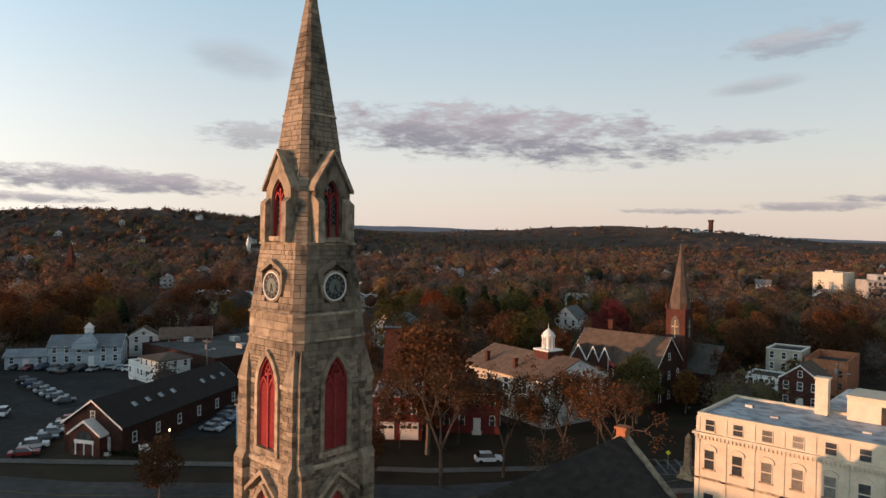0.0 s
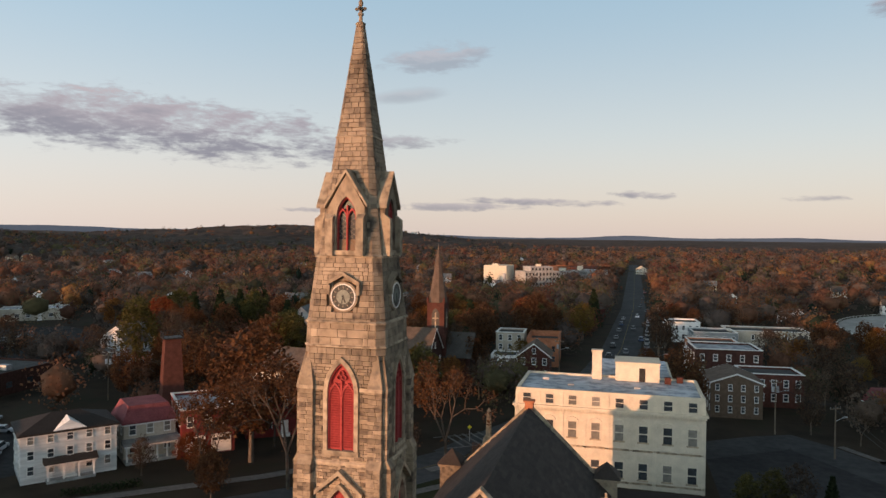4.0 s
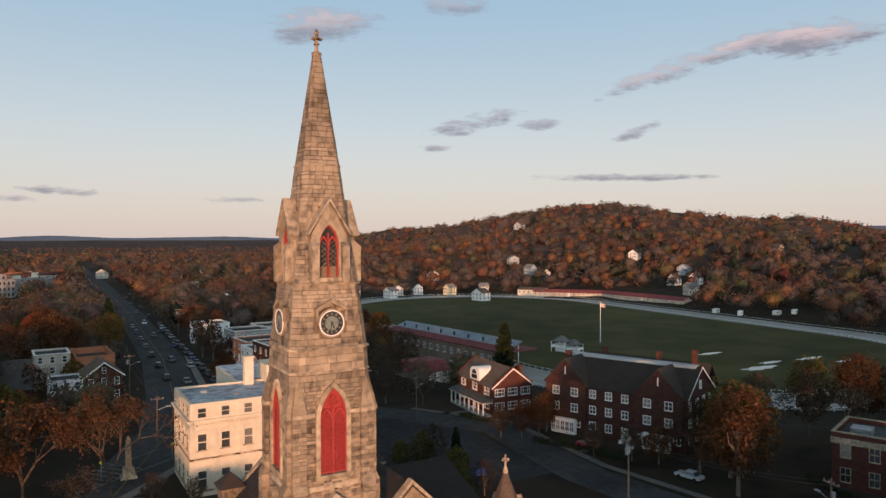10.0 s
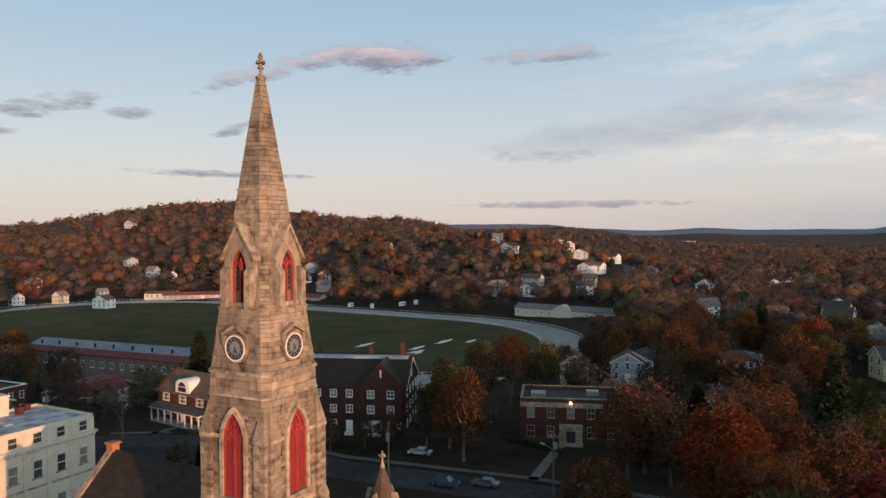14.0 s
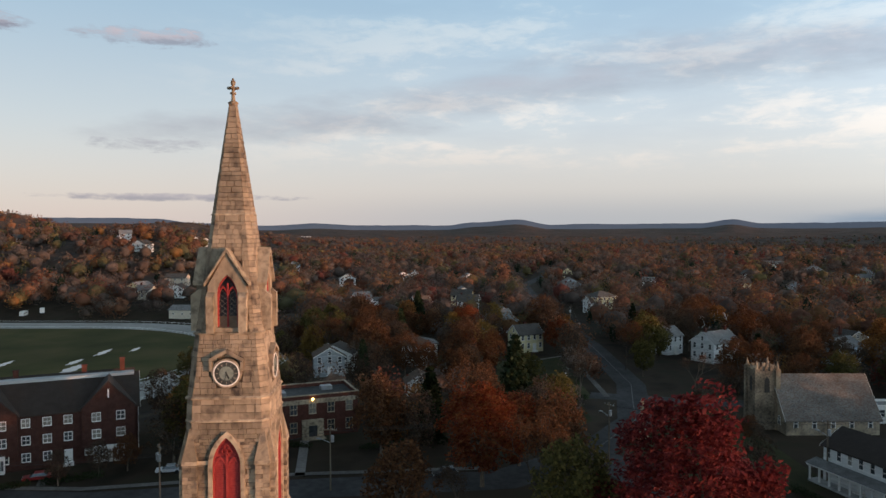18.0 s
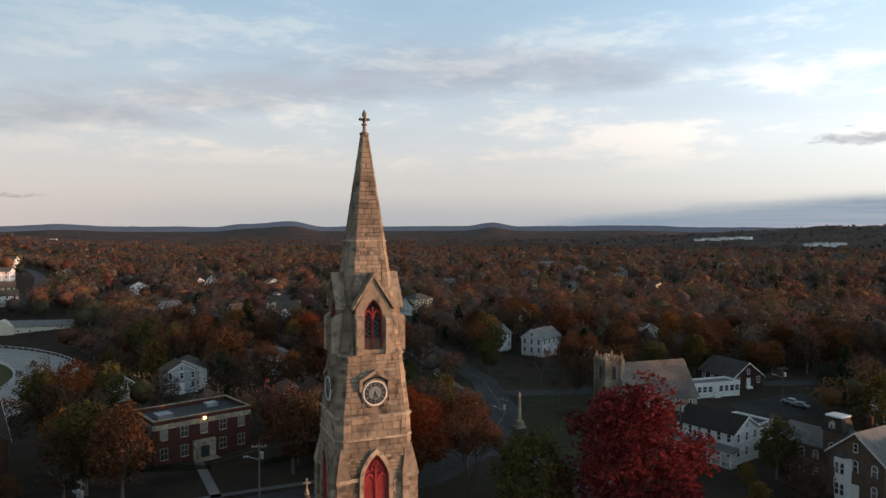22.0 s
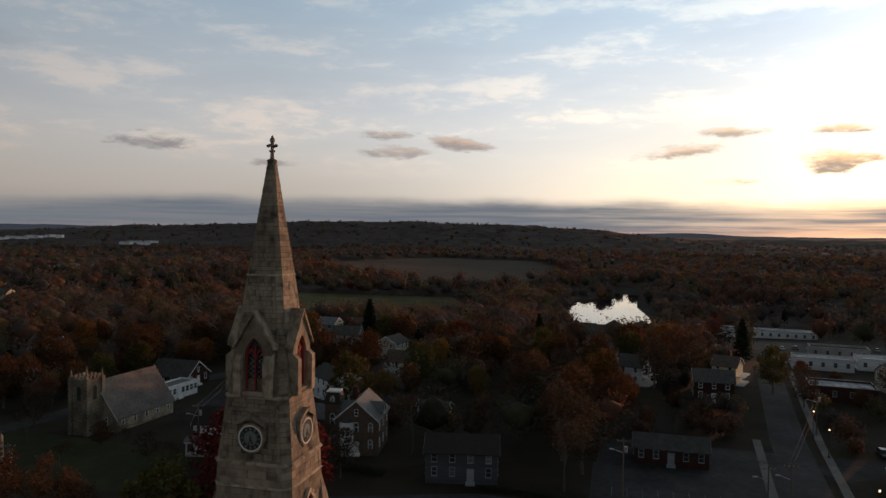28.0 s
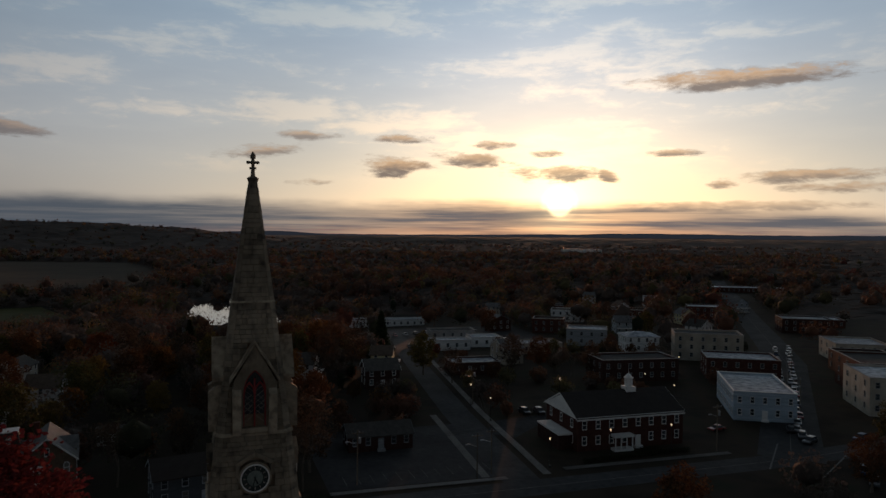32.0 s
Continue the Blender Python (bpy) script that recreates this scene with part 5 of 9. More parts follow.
    # stair turret with cross, gablets and brown tile roof
    tx, ty = 17.7, 1.1
    s = Shape()
    s.m = Matrix.Translation((tx, ty, 0))
    r = 1.55
    for k in range(8):
        a0, a1 = 2 * math.pi * (k + 0.5) / 8, 2 * math.pi * (k + 1.5) / 8
        s.add([(r * math.cos(a0), r * math.sin(a0), 0), (r * math.cos(a1), r * math.sin(a1), 0), (r * math.cos(a1), r * math.sin(a1), 17.0), (r * math.cos(a0), r * math.sin(a0), 17.0)], [(0, 1, 2, 3)])
    tur = part("turret", s, STONE, CHURCH, "octagonal sandstone stair turret")
    s = Shape()
    s.m = Matrix.Translation((tx, ty, 0))
    for k in range(8):
        a0, a1 = 2 * math.pi * (k + 0.5) / 8, 2 * math.pi * (k + 1.5) / 8
        for j in range(9):
            t0, t1 = j / 9, (j + 1) / 9
            q0, q1 = (r + 0.25) * (1 - t0) + 0.12, (r + 0.25) * (1 - t1) + 0.12
            z0, z1 = 17.0 + 4.6 * t0, 17.06 + 4.6 * t1
            s.add([(q0 * math.cos(a0), q0 * math.sin(a0), z0), (q0 * math.cos(a1), q0 * math.sin(a1), z0), (q1 * math.cos(a1), q1 * math.sin(a1), z1), (q1 * math.cos(a0), q1 * math.sin(a0), z1)], [(0, 1, 2, 3)])
    part("turret_roof", s, SHINGLE_BROWN, tur, "brown tiled turret roof")
    for k in range(4):
        s = Shape()
        s.m = Matrix.Translation((tx, ty, 0)) @ turn(k)
        s.prism([(-0.8, 16.6), (0.8, 16.6), (0.8, 17.4), (0, 19.2), (-0.8, 17.4)], -1.75, -0.3)
        part("turret_gablet", s, STONE_PALE, tur, "pale stone gablet")
        s = Shape()
        s.m = Matrix.Translation((tx, ty, 0)) @ turn(k)
        s.prism(gothic(0.34, 16.7, 17.4, 18.2, 5), -1.79, -1.7)
        part("turret_window", s, RED_PAINT, tur, "red painted pointed panel")
    s = Shape()
    s.m = Matrix.Translation((tx, ty, 0))
    s.tube((0, 0, 21.4), (0, 0, 21.9), 0.26, 0.15, 8).tube((0, 0, 21.9), (0, 0, 23.0), 0.09, 0.09, 6).tube((-0.36, 0, 22.55), (0.36, 0, 22.55), 0.1, 0.1, 6).tube((0, -0.36, 22.55), (0, 0.36, 22.55), 0.1, 0.1, 6)
    part("turret_cross", s, STONE_PALE, tur, "pale stone cross")
    s = Shape()
    s.m = Matrix.Translation((12.9, 1.6, 0))
    s.box(-0.5, -0.5, 15.5, 0.5, 0.5, 18.4, 0.05)
    for z0, z1, r0, r1 in ((18.4, 18.9, 0.62, 0.62), (18.9, 19.5, 0.4, 0.55), (19.5, 19.9, 0.55, 0.1)):
        s.tube((0, 0, z0), (0, 0, z1), r0, r1, 8)
    part("pinnacle", s, STONE, CHURCH, "rounded stone pinnacle on the gable")
    # west front gable window and buttressed porch wall
    for k in range(3):
        s = Shape()
        s.prism([(x + 4.2 + 4.6 * k, z) for x, z in gothic(0.9, 5.0, 9.0, 11.2)], 1.85, 1.98)
        part("window_panel", s, RED_PAINT, CHURCH, "red framed pointed window")


nave()

# ---- buildings ----
FOOT = [(8, 16, 30)]      # places kept clear of trees: x, y, radius


def keep(x, y, r):
    FOOT.append((x, y, r))


def B(*a, **k):
    ob = building(*a, **k)
    keep(a[3], a[4], 0.55 * math.hypot(a[6], a[7]) + 1)
    return ob


# white civic block
wb = B("civic_block", "cream painted three-storey brick block with pale flat roof", "civic building", 16.5, 70.2, 0, 28.6, 14.4, 2, 5.75, "flat", 0.2, CREAM, ROOF_MEMBRANE, nf=8, ns=4, trim=CREAM, win=(1.25, 2.45), base=1.6, foot=0.3, sill=1.6, door=False)
for k in range(8):
    put_window(wb, Matrix.Translation((-14.3 + 28.6 * (k + 0.5) / 8, -7.16, 12.75)), 1.2, 1.4, CREAM, 0)
for a in (90, 270):
    for k in range(4):
        put_window(wb, Matrix.Rotation(radians(a), 4, "Z") @ Matrix.Translation((-7.2 + 14.4 * (k + 0.5) / 4, -14.26, 12.75)), 1.2, 1.4, CREAM, 0)
for a, n, span, dist in ((0, 8, 28.6, 7.2), (90, 4, 14.4, 14.3), (270, 4, 14.4, 14.3)):
    for k in range(n):
        q = Shape()
        arc = [(0.95 * math.cos(radians(180 - 15 * j)), 0.62 * math.sin(radians(180 - 15 * j))) for j in range(13)]
        q.prism([(-0.95, -0.25), *arc, (0.95, -0.25), (0.7, -0.25), (0.7, 0.0), (-0.7, 0.0), (-0.7, -0.25)], -0.2, 0.0)
        hd = part("window_hood", q, CREAM, wb)
        hd.matrix_basis = Matrix.Rotation(radians(a), 4, "Z") @ Matrix.Translation((-span / 2 + span * (k + 0.5) / n, -dist, 10.25))
s = Shape()
tray(s, -14.25, -7.15, 11.9, 14.25, 7.15, 14.95, 0.45, 14.4)
part("attic", s, CREAM, wb)
s = Shape()
s.box(-13.9, -6.8, 14.5, 13.9, 6.8, 14.62)
part("attic_roof", s, ROOF_MEMBRANE, wb, "pale blue-grey roof membrane with puddle stains")
s = Shape()
s.box(-14.75, -7.65, 12.1, 14.75, 7.65, 12.4).box(-14.5, -7.4, 11.75, 14.5, 7.4, 12.1)
part("cornice", s, CREAM, wb, "projecting bracketed cornice")
for k in range(58):
    s = Shape()
    x = -14.1 + 28.2 * k / 57
    s.box(x - 0.12, -7.6, 11.6, x + 0.12, -7.2, 12.1)
    part("bracket", s, CREAM, wb)
for k in range(9):
    s = Shape()
    x = -14.1 + 28.2 * k / 8
    s.box(x - 0.3, -7.32, 0, x + 0.3, -7.15, 11.75).box(x - 0.24, -7.26, 12.4, x + 0.24, -7.1, 14.45)
    part("pilaster", s, CREAM, wb)
s = Shape()
s.box(-3.2, 7.2, -2, 10.5, 26, 14.1).box(-3.3, 7.2, 14.1, 10.6, 26.1, 14.6)
part("rear_wing", s, CREAM, wb)
s = Shape()
s.box(-2.9, 7.2, 14.6, 10.2, 25.7, 14.75)
part("rear_roof", s, ROOF_MEMBRANE, wb)
s = Shape()
s.box(-2.9, 4.6, 14.2, -1.3, 5.9, 19.4).box(-3.05, 4.45, 19.4, -1.15, 6.05, 19.65)
part("chimney", s, CREAM, wb, "tall cream chimney stack")
s = Shape()
s.box(1.0, 4.5, 14.2, 8.2, 10.5, 17.6).box(0.85, 4.35, 17.6, 8.35, 10.65, 17.85)
pent = part("penthouse", s, CREAM, wb, "cream rooftop penthouse")
s = Shape()
s.box(4.9, 4.44, 14.4, 5.9, 4.5, 16.9)
part("penthouse_door", s, IRON, pent)

# houses by the church green and the town on the north-west
B("brick_hall", "long red brick hall with arched entrance and skylights", "hall", -91, 35.5, 27, 11.5, 37, 1, 4.2, "gy", 4.0, BRICK_DARK, SLATE, nf=2, ns=6, win=(0.9, 1.6))
B("white_block", "white painted brick block with dark overhanging roof", "house", -127.5, 54, 2, 10, 8, 2, 2.8, "hip", 0.7, SIDING, SHINGLE_BROWN, nf=4, ns=3, win=(0.8, 1.3))
B("white_annex", "low white painted block stepping down from its neighbour", "house", -135.5, 53, 2, 6, 6, 1, 3.4, "flat", 0.4, SIDING, ROOF_DARK, nf=3, ns=2, win=(0.8, 1.3))
B("store", "low brick store with wide dark flat roof", "store", -140, 82, 3, 36, 38, 1, 4.2, "flat", 0.4, BRICK_DARK, ROOF_DARK, nf=8, ns=6, win=(1.8, 1.4), trim=BRICK_DARK)
B("blue_hall", "blue-grey clapboard hall with metal roof and small cupola", "hall", -163, 50, 57, 18, 10, 2, 2.5, "gx", 2.5, SIDING_BLUE, ROOF_BLUE, nf=6, ns=3)
B("blue_wing", "low blue-grey wing with pale metal roof", "hall", -169, 37, 57, 10, 7, 1, 2.8, "gx", 1.4, SIDING_BLUE, ROOF_BLUE, nf=3, ns=2)
B("white_gable_house", "small white gabled house with brown roof", "house", -168, 68, 60, 8, 7, 2, 2.6, "gy", 2.4, SIDING, SHINGLE_BROWN, nf=2, ns=3)
B("red_gable_house", "dark red house with two front gables", "house", -158, 76, 60, 14, 8, 2, 2.6, "gx", 2.6, RED_WALL, SHINGLE_BROWN, nf=4, ns=2)
B("white_inn", "white three-storey clapboard house with dark roof", "house", -68.8, 46.2, 51, 13.5, 9.5, 3, 2.35, "hip", 2.0, SIDING, SLATE, nf=5, ns=4, win=(0.8, 1.25), sill=0.8)
B("cream_house", "cream house with red mansard roof and front porch", "house", -62.7, 57.5, 50, 8.4, 9, 2, 3.0, "mansard", 2.6, STUCCO, ROOF_RED, nf=3, ns=3)
B("firehouse", "dark red brick firehouse with two white garage doors", "firehouse", -56.5, 65.5, 42, 9, 15, 2, 3.4, "flat", 0.5, RED_WALL, ROOF_BLUE, nf=3, ns=4, trim=WHITE, sides="fblr", win=(0.9, 1.7), skip=(("f", 0, 0), ("f", 0, 1), ("f", 0, 2)), door=False)
B("white_roof_store", "low store with pale flat roof", "store", -236, 208, 40, 26, 14, 1, 4.2, "flat", 0.4, STUCCO, ROOF_MEMBRANE, nf=6, ns=3, win=(1.6, 1.4))
B("long_depot", "long grey depot with pale metal roof", "store", -282, 166, 30, 34, 13, 1, 4.5, "gx", 1.6, SIDING_GREY, ROOF_MEMBRANE, nf=8, ns=3)
B("yellow_gable_house", "cream gabled house with red porch roof", "house", -254, 136, 50, 10, 9, 2, 2.8, "gx", 2.8, SIDING_YELLOW, SHINGLE, nf=3, ns=2)
B("red_barn", "red painted barn with dark roof", "barn", -238, 122, 45, 11, 8, 1, 3.6, "gx", 2.6, RED_WALL, SHINGLE, nf=3, ns=2)
B("white_gable_house", "small white gabled house with brown roof", "house", -216, 98, 55, 8, 7, 1, 3.0, "gx", 2.4, SIDING, SHINGLE_BROWN, nf=3, ns=2)
B("white_chapel", "white clapboard chapel house with square cupola", "chapel", -102, 203, 12, 9, 12, 2, 3.1, "gy", 4.2, SIDING, SHINGLE_GREY, nf=3, ns=4, win=(0.9, 1.7))
B("victorian_house", "white victorian house with porch and red chimneys", "house", -130, 137, 10, 10, 14, 2, 3.1, "gy", 3.6, SIDING, SHINGLE_GREY, nf=3, ns=4, chimneys=((-2, 0, 4.5),))
kh = B("greek_hall", "tan greek revival hall with white columned portico", "courthouse", -48.5, 97, 78, 17.5, 22, 2, 4.2, "gy", 3.6, STUCCO, SHINGLE_BROWN, nf=3, ns=4, win=(1.3, 2.4), chimneys=((-6.5, 6, 3.2), (-6.5, -3, 3.0)))
B("red_office", "small red painted brick office with arched windows", "office", -47.6, 76.2, 37, 11.5, 8.5, 2, 3.7, "hip", 1.8, RED_WALL, SHINGLE, nf=4, ns=3, arch=True, win=(0.9, 1.9))
mc = B("brick_church", "dark red brick gothic church with slender spire", "church", -37.5, 121, 0, 21, 14, 2, 4.3, "gx", 6.2, BRICK_DARK, SHINGLE_BROWN, nf=5, ns=3, win=(0.9, 2.0), arch=True)
B("white_cottage", "small white clapboard cottage with flat roof", "house", -12.5, 141.5, 3, 7, 8, 2, 2.9, "flat", 0.3, SIDING, ROOF_DARK, nf=3, ns=2)
B("brick_house", "brown brick gabled house by the main street", "house", -4.5, 142.5, 3, 8.5, 10, 2, 3.2, "gy", 3.2, BRICK, SHINGLE_BROWN, nf=3, ns=3)
B("stepped_gable_shop", "orange brick shop with stepped gable", "shop", -5, 170, 3, 9.5, 18, 2, 3.0, "flat", 1.8, BRICK_ORANGE, ROOF_DARK, nf=3, ns=5, trim=BRICK_ORANGE)
B("tan_block", "tan three-storey rendered block with flat roof", "apartment house", -15, 168, 3, 8.5, 10, 3, 2.8, "flat", 0.5, STUCCO, ROOF_DARK, nf=3, ns=3)
B("brick_gable_shop", "brown brick gabled block of three storeys", "shop", 42.3, 119, 2, 10.5, 12, 3, 2.35, "gy", 1.9, BRICK_TAN, SHINGLE_BROWN, nf=4, ns=4, win=(0.7, 1.2), sill=0.7, door=False)
for x, y, w, d, n, wall in ((52, 131, 13, 10, 2, BRICK), (44, 146, 16, 13, 3, BRICK_DARK), (44, 160, 16, 13, 2, SIDING), (45, 178, 14, 14, 2, BRICK_ORANGE), (66, 214, 26, 13, 2, STUCCO), (48, 205, 14, 12, 2, SIDING_GREY), (40, 232, 12, 12, 2, SIDING)):
    B("main_street_shop", "flat-roofed brick and clapboard shop on the main street", "shop", x, y, -86, d, w, n, 3.2, "flat", 0.6, wall, ROOF_DARK if n == 2 else ROOF_MEMBRANE, nf=3, ns=5, win=(0.9, 1.5), group="main street shops")
B("red_roof_shed", "low shop with red mansard roof", "shop", 81, 133, 10, 13, 10, 1, 3.0, "mansard", 3.0, STUCCO, ROOF_RED, nf=4, ns=3, base=-0.5)
rc = B("brick_colonial", "red brick colonial house with white porch and dormers", "house", 75.8, 88, -96, 18, 10, 2, 3.1, "gx", 3.8, BRICK, SHINGLE_BROWN, nf=3, ns=3, win=(2.2, 1.5), style=2, chimneys=((8, 2.5, 4.4),))
ap = B("brick_apartments", "long dark red brick apartment house with white windows", "apartment house", 87.4, 54.6, -69, 27.5, 15, 3, 3.2, "gx", 5.0, BRICK_DARK, SLATE, nf=8, ns=4, win=(1.25, 1.4), style=1, chimneys=((-13, -3, 6), (-8, 4, 6.4), (4, 4, 6.6), (11, 5, 7.4)))
ch = B("brick_courthouse", "two-storey red brick office with pale stone entrance", "office", 101.6, 8.7, -71, 20, 12, 2, 3.9, "flat", 0.9, BRICK, ROOF_DARK, nf=5, ns=3, win=(1.35, 2.1), style=1, base=1.6, trim=STONE_PALE)
B("beige_house", "beige gabled house with dark roof", "house", 164, 27, -76, 8, 9, 2, 2.8, "gy", 2.8, STUCCO, SHINGLE, nf=2, ns=3)
B("porch_house", "white house with two-storey porch", "house", 177, -17, -85, 10, 8, 2, 2.9, "hip", 2.2, SIDING, SHINGLE_BROWN, nf=4, ns=3)
B("yellow_house", "pale yellow gabled house on a lawn", "house", 197, -57, -67, 10, 8, 2, 2.9, "gx", 3.0, SIDING_YELLOW, SHINGLE, nf=4, ns=2, chimneys=((0, 0.5, 4.0),))
B("gambrel_house", "blue-grey and white gambrel house", "house", 237, -52, -60, 12, 9, 2, 2.8, "gx", 4.0, SIDING_BLUE, SHINGLE_GREY, nf=4, ns=3)
B("white_house", "white clapboard house with chimneys", "house", 174, -117, -62, 13, 9, 2, 3.0, "gx", 3.2, SIDING, SHINGLE_GREY, nf=4, ns=3, chimneys=((-5, 0, 4.6), (5, 0, 4.6)))
B("white_house", "white clapboard house with chimneys", "house", 189, -106, -60, 8, 8, 2, 2.9, "gx", 2.8, SIDING, SHINGLE_GREY, nf=3, ns=2)
stone_ch = B("stone_church", "grey-brown stone church with square tower", "church", 96.0, -104.5, -93, 20, 12.5, 1, 3.0, "gx", 8.2, STONE, SLATE_MOTTLED, nf=5, ns=2, arch=True, win=(0.8, 1.8), door=False)
B("red_gable_hall", "low dark red hall with white-edged gable", "hall", 109, -145, -92, 11, 14, 1, 2.8, "gy", 4.0, BRICK_DARK, SHINGLE, nf=3, ns=4)
B("white_gallery", "white windowed passage with flat roof", "passage", 100, -128, -95, 16, 6, 1, 3.0, "flat", 0.4, WHITE, SHINGLE_GREY, nf=9, ns=3, win=(1.2, 1.5))
B("white_long_house", "white two-storey house with long porch", "house", 59, -92, 194, 13, 9, 2, 2.9, "gx", 2.6, SIDING, SLATE, nf=6, ns=3, win=(0.8, 1.5))
vh = B("brick_victorian", "tall brown brick victorian house with steep slate gables", "house", 30.8, -100.5, 188, 9.5, 12, 2, 3.6, "gy", 4.0, BRICK_TAN, SHINGLE_GREY, nf=3, ns=3, win=(0.8, 1.9), arch=True, chimneys=((-2, 2, 5.4),))
B("teal_house", "teal clapboard house under bare trees", "house", 167, -156, -60, 11, 8, 2, 2.7, "gx", 2.4, SIDING_BLUE, SHINGLE_GREY, nf=3, ns=2)
B("garden_shed", "white wooden shed with low roof", "shed", 22, -131, 175, 8, 4.5, 1, 2.4, "gx", 1.0, SIDING, SHINGLE, nf=2, ns=1, sill=0.9)
B("white_flat_annex", "white low annex with dark flat roof", "house", 66, -107, 194, 9, 7, 1, 3.0, "flat", 0.4, SIDING, ROOF_DARK, nf=4, ns=2, win=(0.8, 1.3))
B("grey_cottage", "grey-brown gabled cottage under bare trees", "house", 160, 10, -80, 9, 8, 2, 2.7, "gy", 2.6, SIDING_GREY, SHINGLE_BROWN, nf=3, ns=2)
B("brown_roof_cottage", "small white cottage with brown roof", "house", 134, -17, -85, 7.5, 7, 1, 2.8, "gy", 2.4, SIDING, SHINGLE_BROWN, nf=2, ns=2)
B("yellow_victorian", "yellow victorian house with green roof", "house", 305, -116, -70, 12, 10, 3, 2.8, "hip", 2.6, SIDING_YELLOW, SHINGLE, nf=4, ns=3)
B("white_duplex", "white house with dark roof", "house", 55, -142, -40, 13, 9, 2, 2.9, "gx", 2.8, SIDING, SHINGLE, nf=4, ns=3)
B("dark_house", "dark grey clapboard house", "house", 5, -88.5, -170, 14, 9, 2, 2.7, "gx", 2.4, SIDING_DARK, SLATE, nf=4, ns=3, trim=SIDING_GREY)
B("pond_house", "grey-white lodge with gables by the pond", "lodge", -5, -290, 178, 32, 12, 2, 3.4, "gx", 4.0, SIDING_GREY, SHINGLE, nf=10, ns=3, base=-3.5)
B("low_shop", "low dark shop with white gable", "shop", -36, -110, 178, 15, 8, 1, 3.0, "gx", 2.0, BRICK_DARK, SHINGLE, nf=5, ns=2, trim=SIDING_GREY)
th = B("town_hall", "red brick town hall with white cornice and cupola", "town hall", -93, -99, 177, 28, 17, 2, 3.6, "gx", 4.0, BRICK, SLATE, nf=8, ns=3, win=(1.0, 1.8))
B("corner_block", "pale blue-white corner building of two storeys", "shop", -148, -111, 148, 16, 28, 2, 3.3, "flat", 0.7, SIDING_BLUE, ROOF_MEMBRANE, nf=5, ns=8, win=(0.9, 1.6))
B("white_loft", "white three-storey block with pale roof", "shop", -175.5, -207, 163, 14, 12, 2, 3.3, "hip", 1.5, SIDING, ROOF_MEMBRANE, nf=4, ns=4)
B("brick_house", "small brick house with dark roof", "house", -52, -172, 178, 11, 9, 2, 2.8, "gx", 2.8, BRICK_DARK, SHINGLE, nf=3, ns=2)

for label, x, y, w, d, n, roof, rise, wall in (
        ("blue-grey house with tall white-trimmed gable", 261, -58, 12, 10, 1, "gy", 5.2, SIDING_BLUE), ("white gabled house in the trees", 357, -48, 10, 9, 2, "gy", 3.4, SIDING), ("white gabled house with dark roof", 468, -62, 14, 10, 2, "gy", 4.0, SIDING),
        ("low white house with long flat front", 344, 10, 24, 9, 1, "gx", 1.6, SIDING), ("pale blue house beside the street", 418, -127, 14, 10, 2, "gy", 4.0, SIDING_BLUE), ("white house with upstairs porch", 180, -18, 11, 9, 2, "hip", 1.6, SIDING),
        ("grey house with pale roof in the woods", 524, -365, 18, 12, 2, "gy", 6.0, SIDING_GREY), ("white house in the woods", 642, -391, 24, 12, 2, "gx", 3.0, SIDING), ("grey gabled house in the woods", 513, -402, 14, 11, 2, "gy", 5.0, SIDING_GREY), ("white house with porch in the woods", 528, -555, 22, 12, 2, "gx", 3.0, SIDING)):
    B("house", label, "house", x, y, math.degrees(math.atan2(-x, y)) + 12, w, d, n, 2.9, roof, rise, wall, SHINGLE_GREY, nf=4, ns=2, group="houses in the trees")
    r = math.hypot(x, y)
    keep(x * (1 - 13 / r), y * (1 - 13 / r), 11)
keep(158, -107, 13)
keep(146, -97, 9)
keep(184, -53, 10)
keep(172, -50, 8)

# ---- trees ----
def branch_shape(rnd, height, spread, depth=4, sides=5, trunk=0.035, first=0.3, thin=0.62):
    s = Shape()
    tips = []

    def grow(p, d, length, r, level):
        q = p + d * length
        s.tube(p, q, r, r * 0.68, sides if level < 2 else 3)
        if level >= depth:
            tips.append(q)
            return
        n = 3 if level < 2 else rnd.choice((2, 3))
        for k in range(n):
            a = rnd.uniform(0, 2 * math.pi)
            tilt = rnd.uniform(0.35, 0.85) * spread
            u = d.orthogonal().normalized()
            w = d.cross(u)
            nd = (d * math.cos(tilt) + (u * math.cos(a) + w * math.sin(a)) * math.sin(tilt)).normalized()
            nd = (nd + Vector((0, 0, 0.18))).normalized()
            grow(q, nd, length * rnd.uniform(0.58, 0.82), r * thin, level + 1)
        tips.append(q)

    grow(Vector((0, 0, -0.3)), Vector((rnd.uniform(-0.05, 0.05), rnd.uniform(-0.05, 0.05), 1)).normalized(), height * first, height * trunk, 0)
    return s, tips


def leaf_cards(s, rnd, centre, radius, n, size):
    """Small bent leaf clumps scattered in a ball."""
    for _ in range(n):
        d = Vector((rnd.gauss(0, 1), rnd.gauss(0, 1), rnd.gauss(0, 1))).normalized() * radius * rnd.random() ** 0.45
        c = Vector(centre) + d
        u = Vector((rnd.gauss(0, 1), rnd.gauss(0, 1), rnd.gauss(0, 0.6))).normalized()
        w = u.orthogonal().normalized()
        a, b = size * rnd.uniform(0.6, 1.3), size * rnd.uniform(0.4, 0.9)
        nrm = u.cross(w) * a * 0.3
        k = len(s.v)
        s.v += [tuple(c - u * a + nrm), tuple(c + w * b), tuple(c + u * a + nrm), tuple(c - w * b)]
        s.f += [(k, k + 1, k + 3), (k + 1, k + 2, k + 3)]


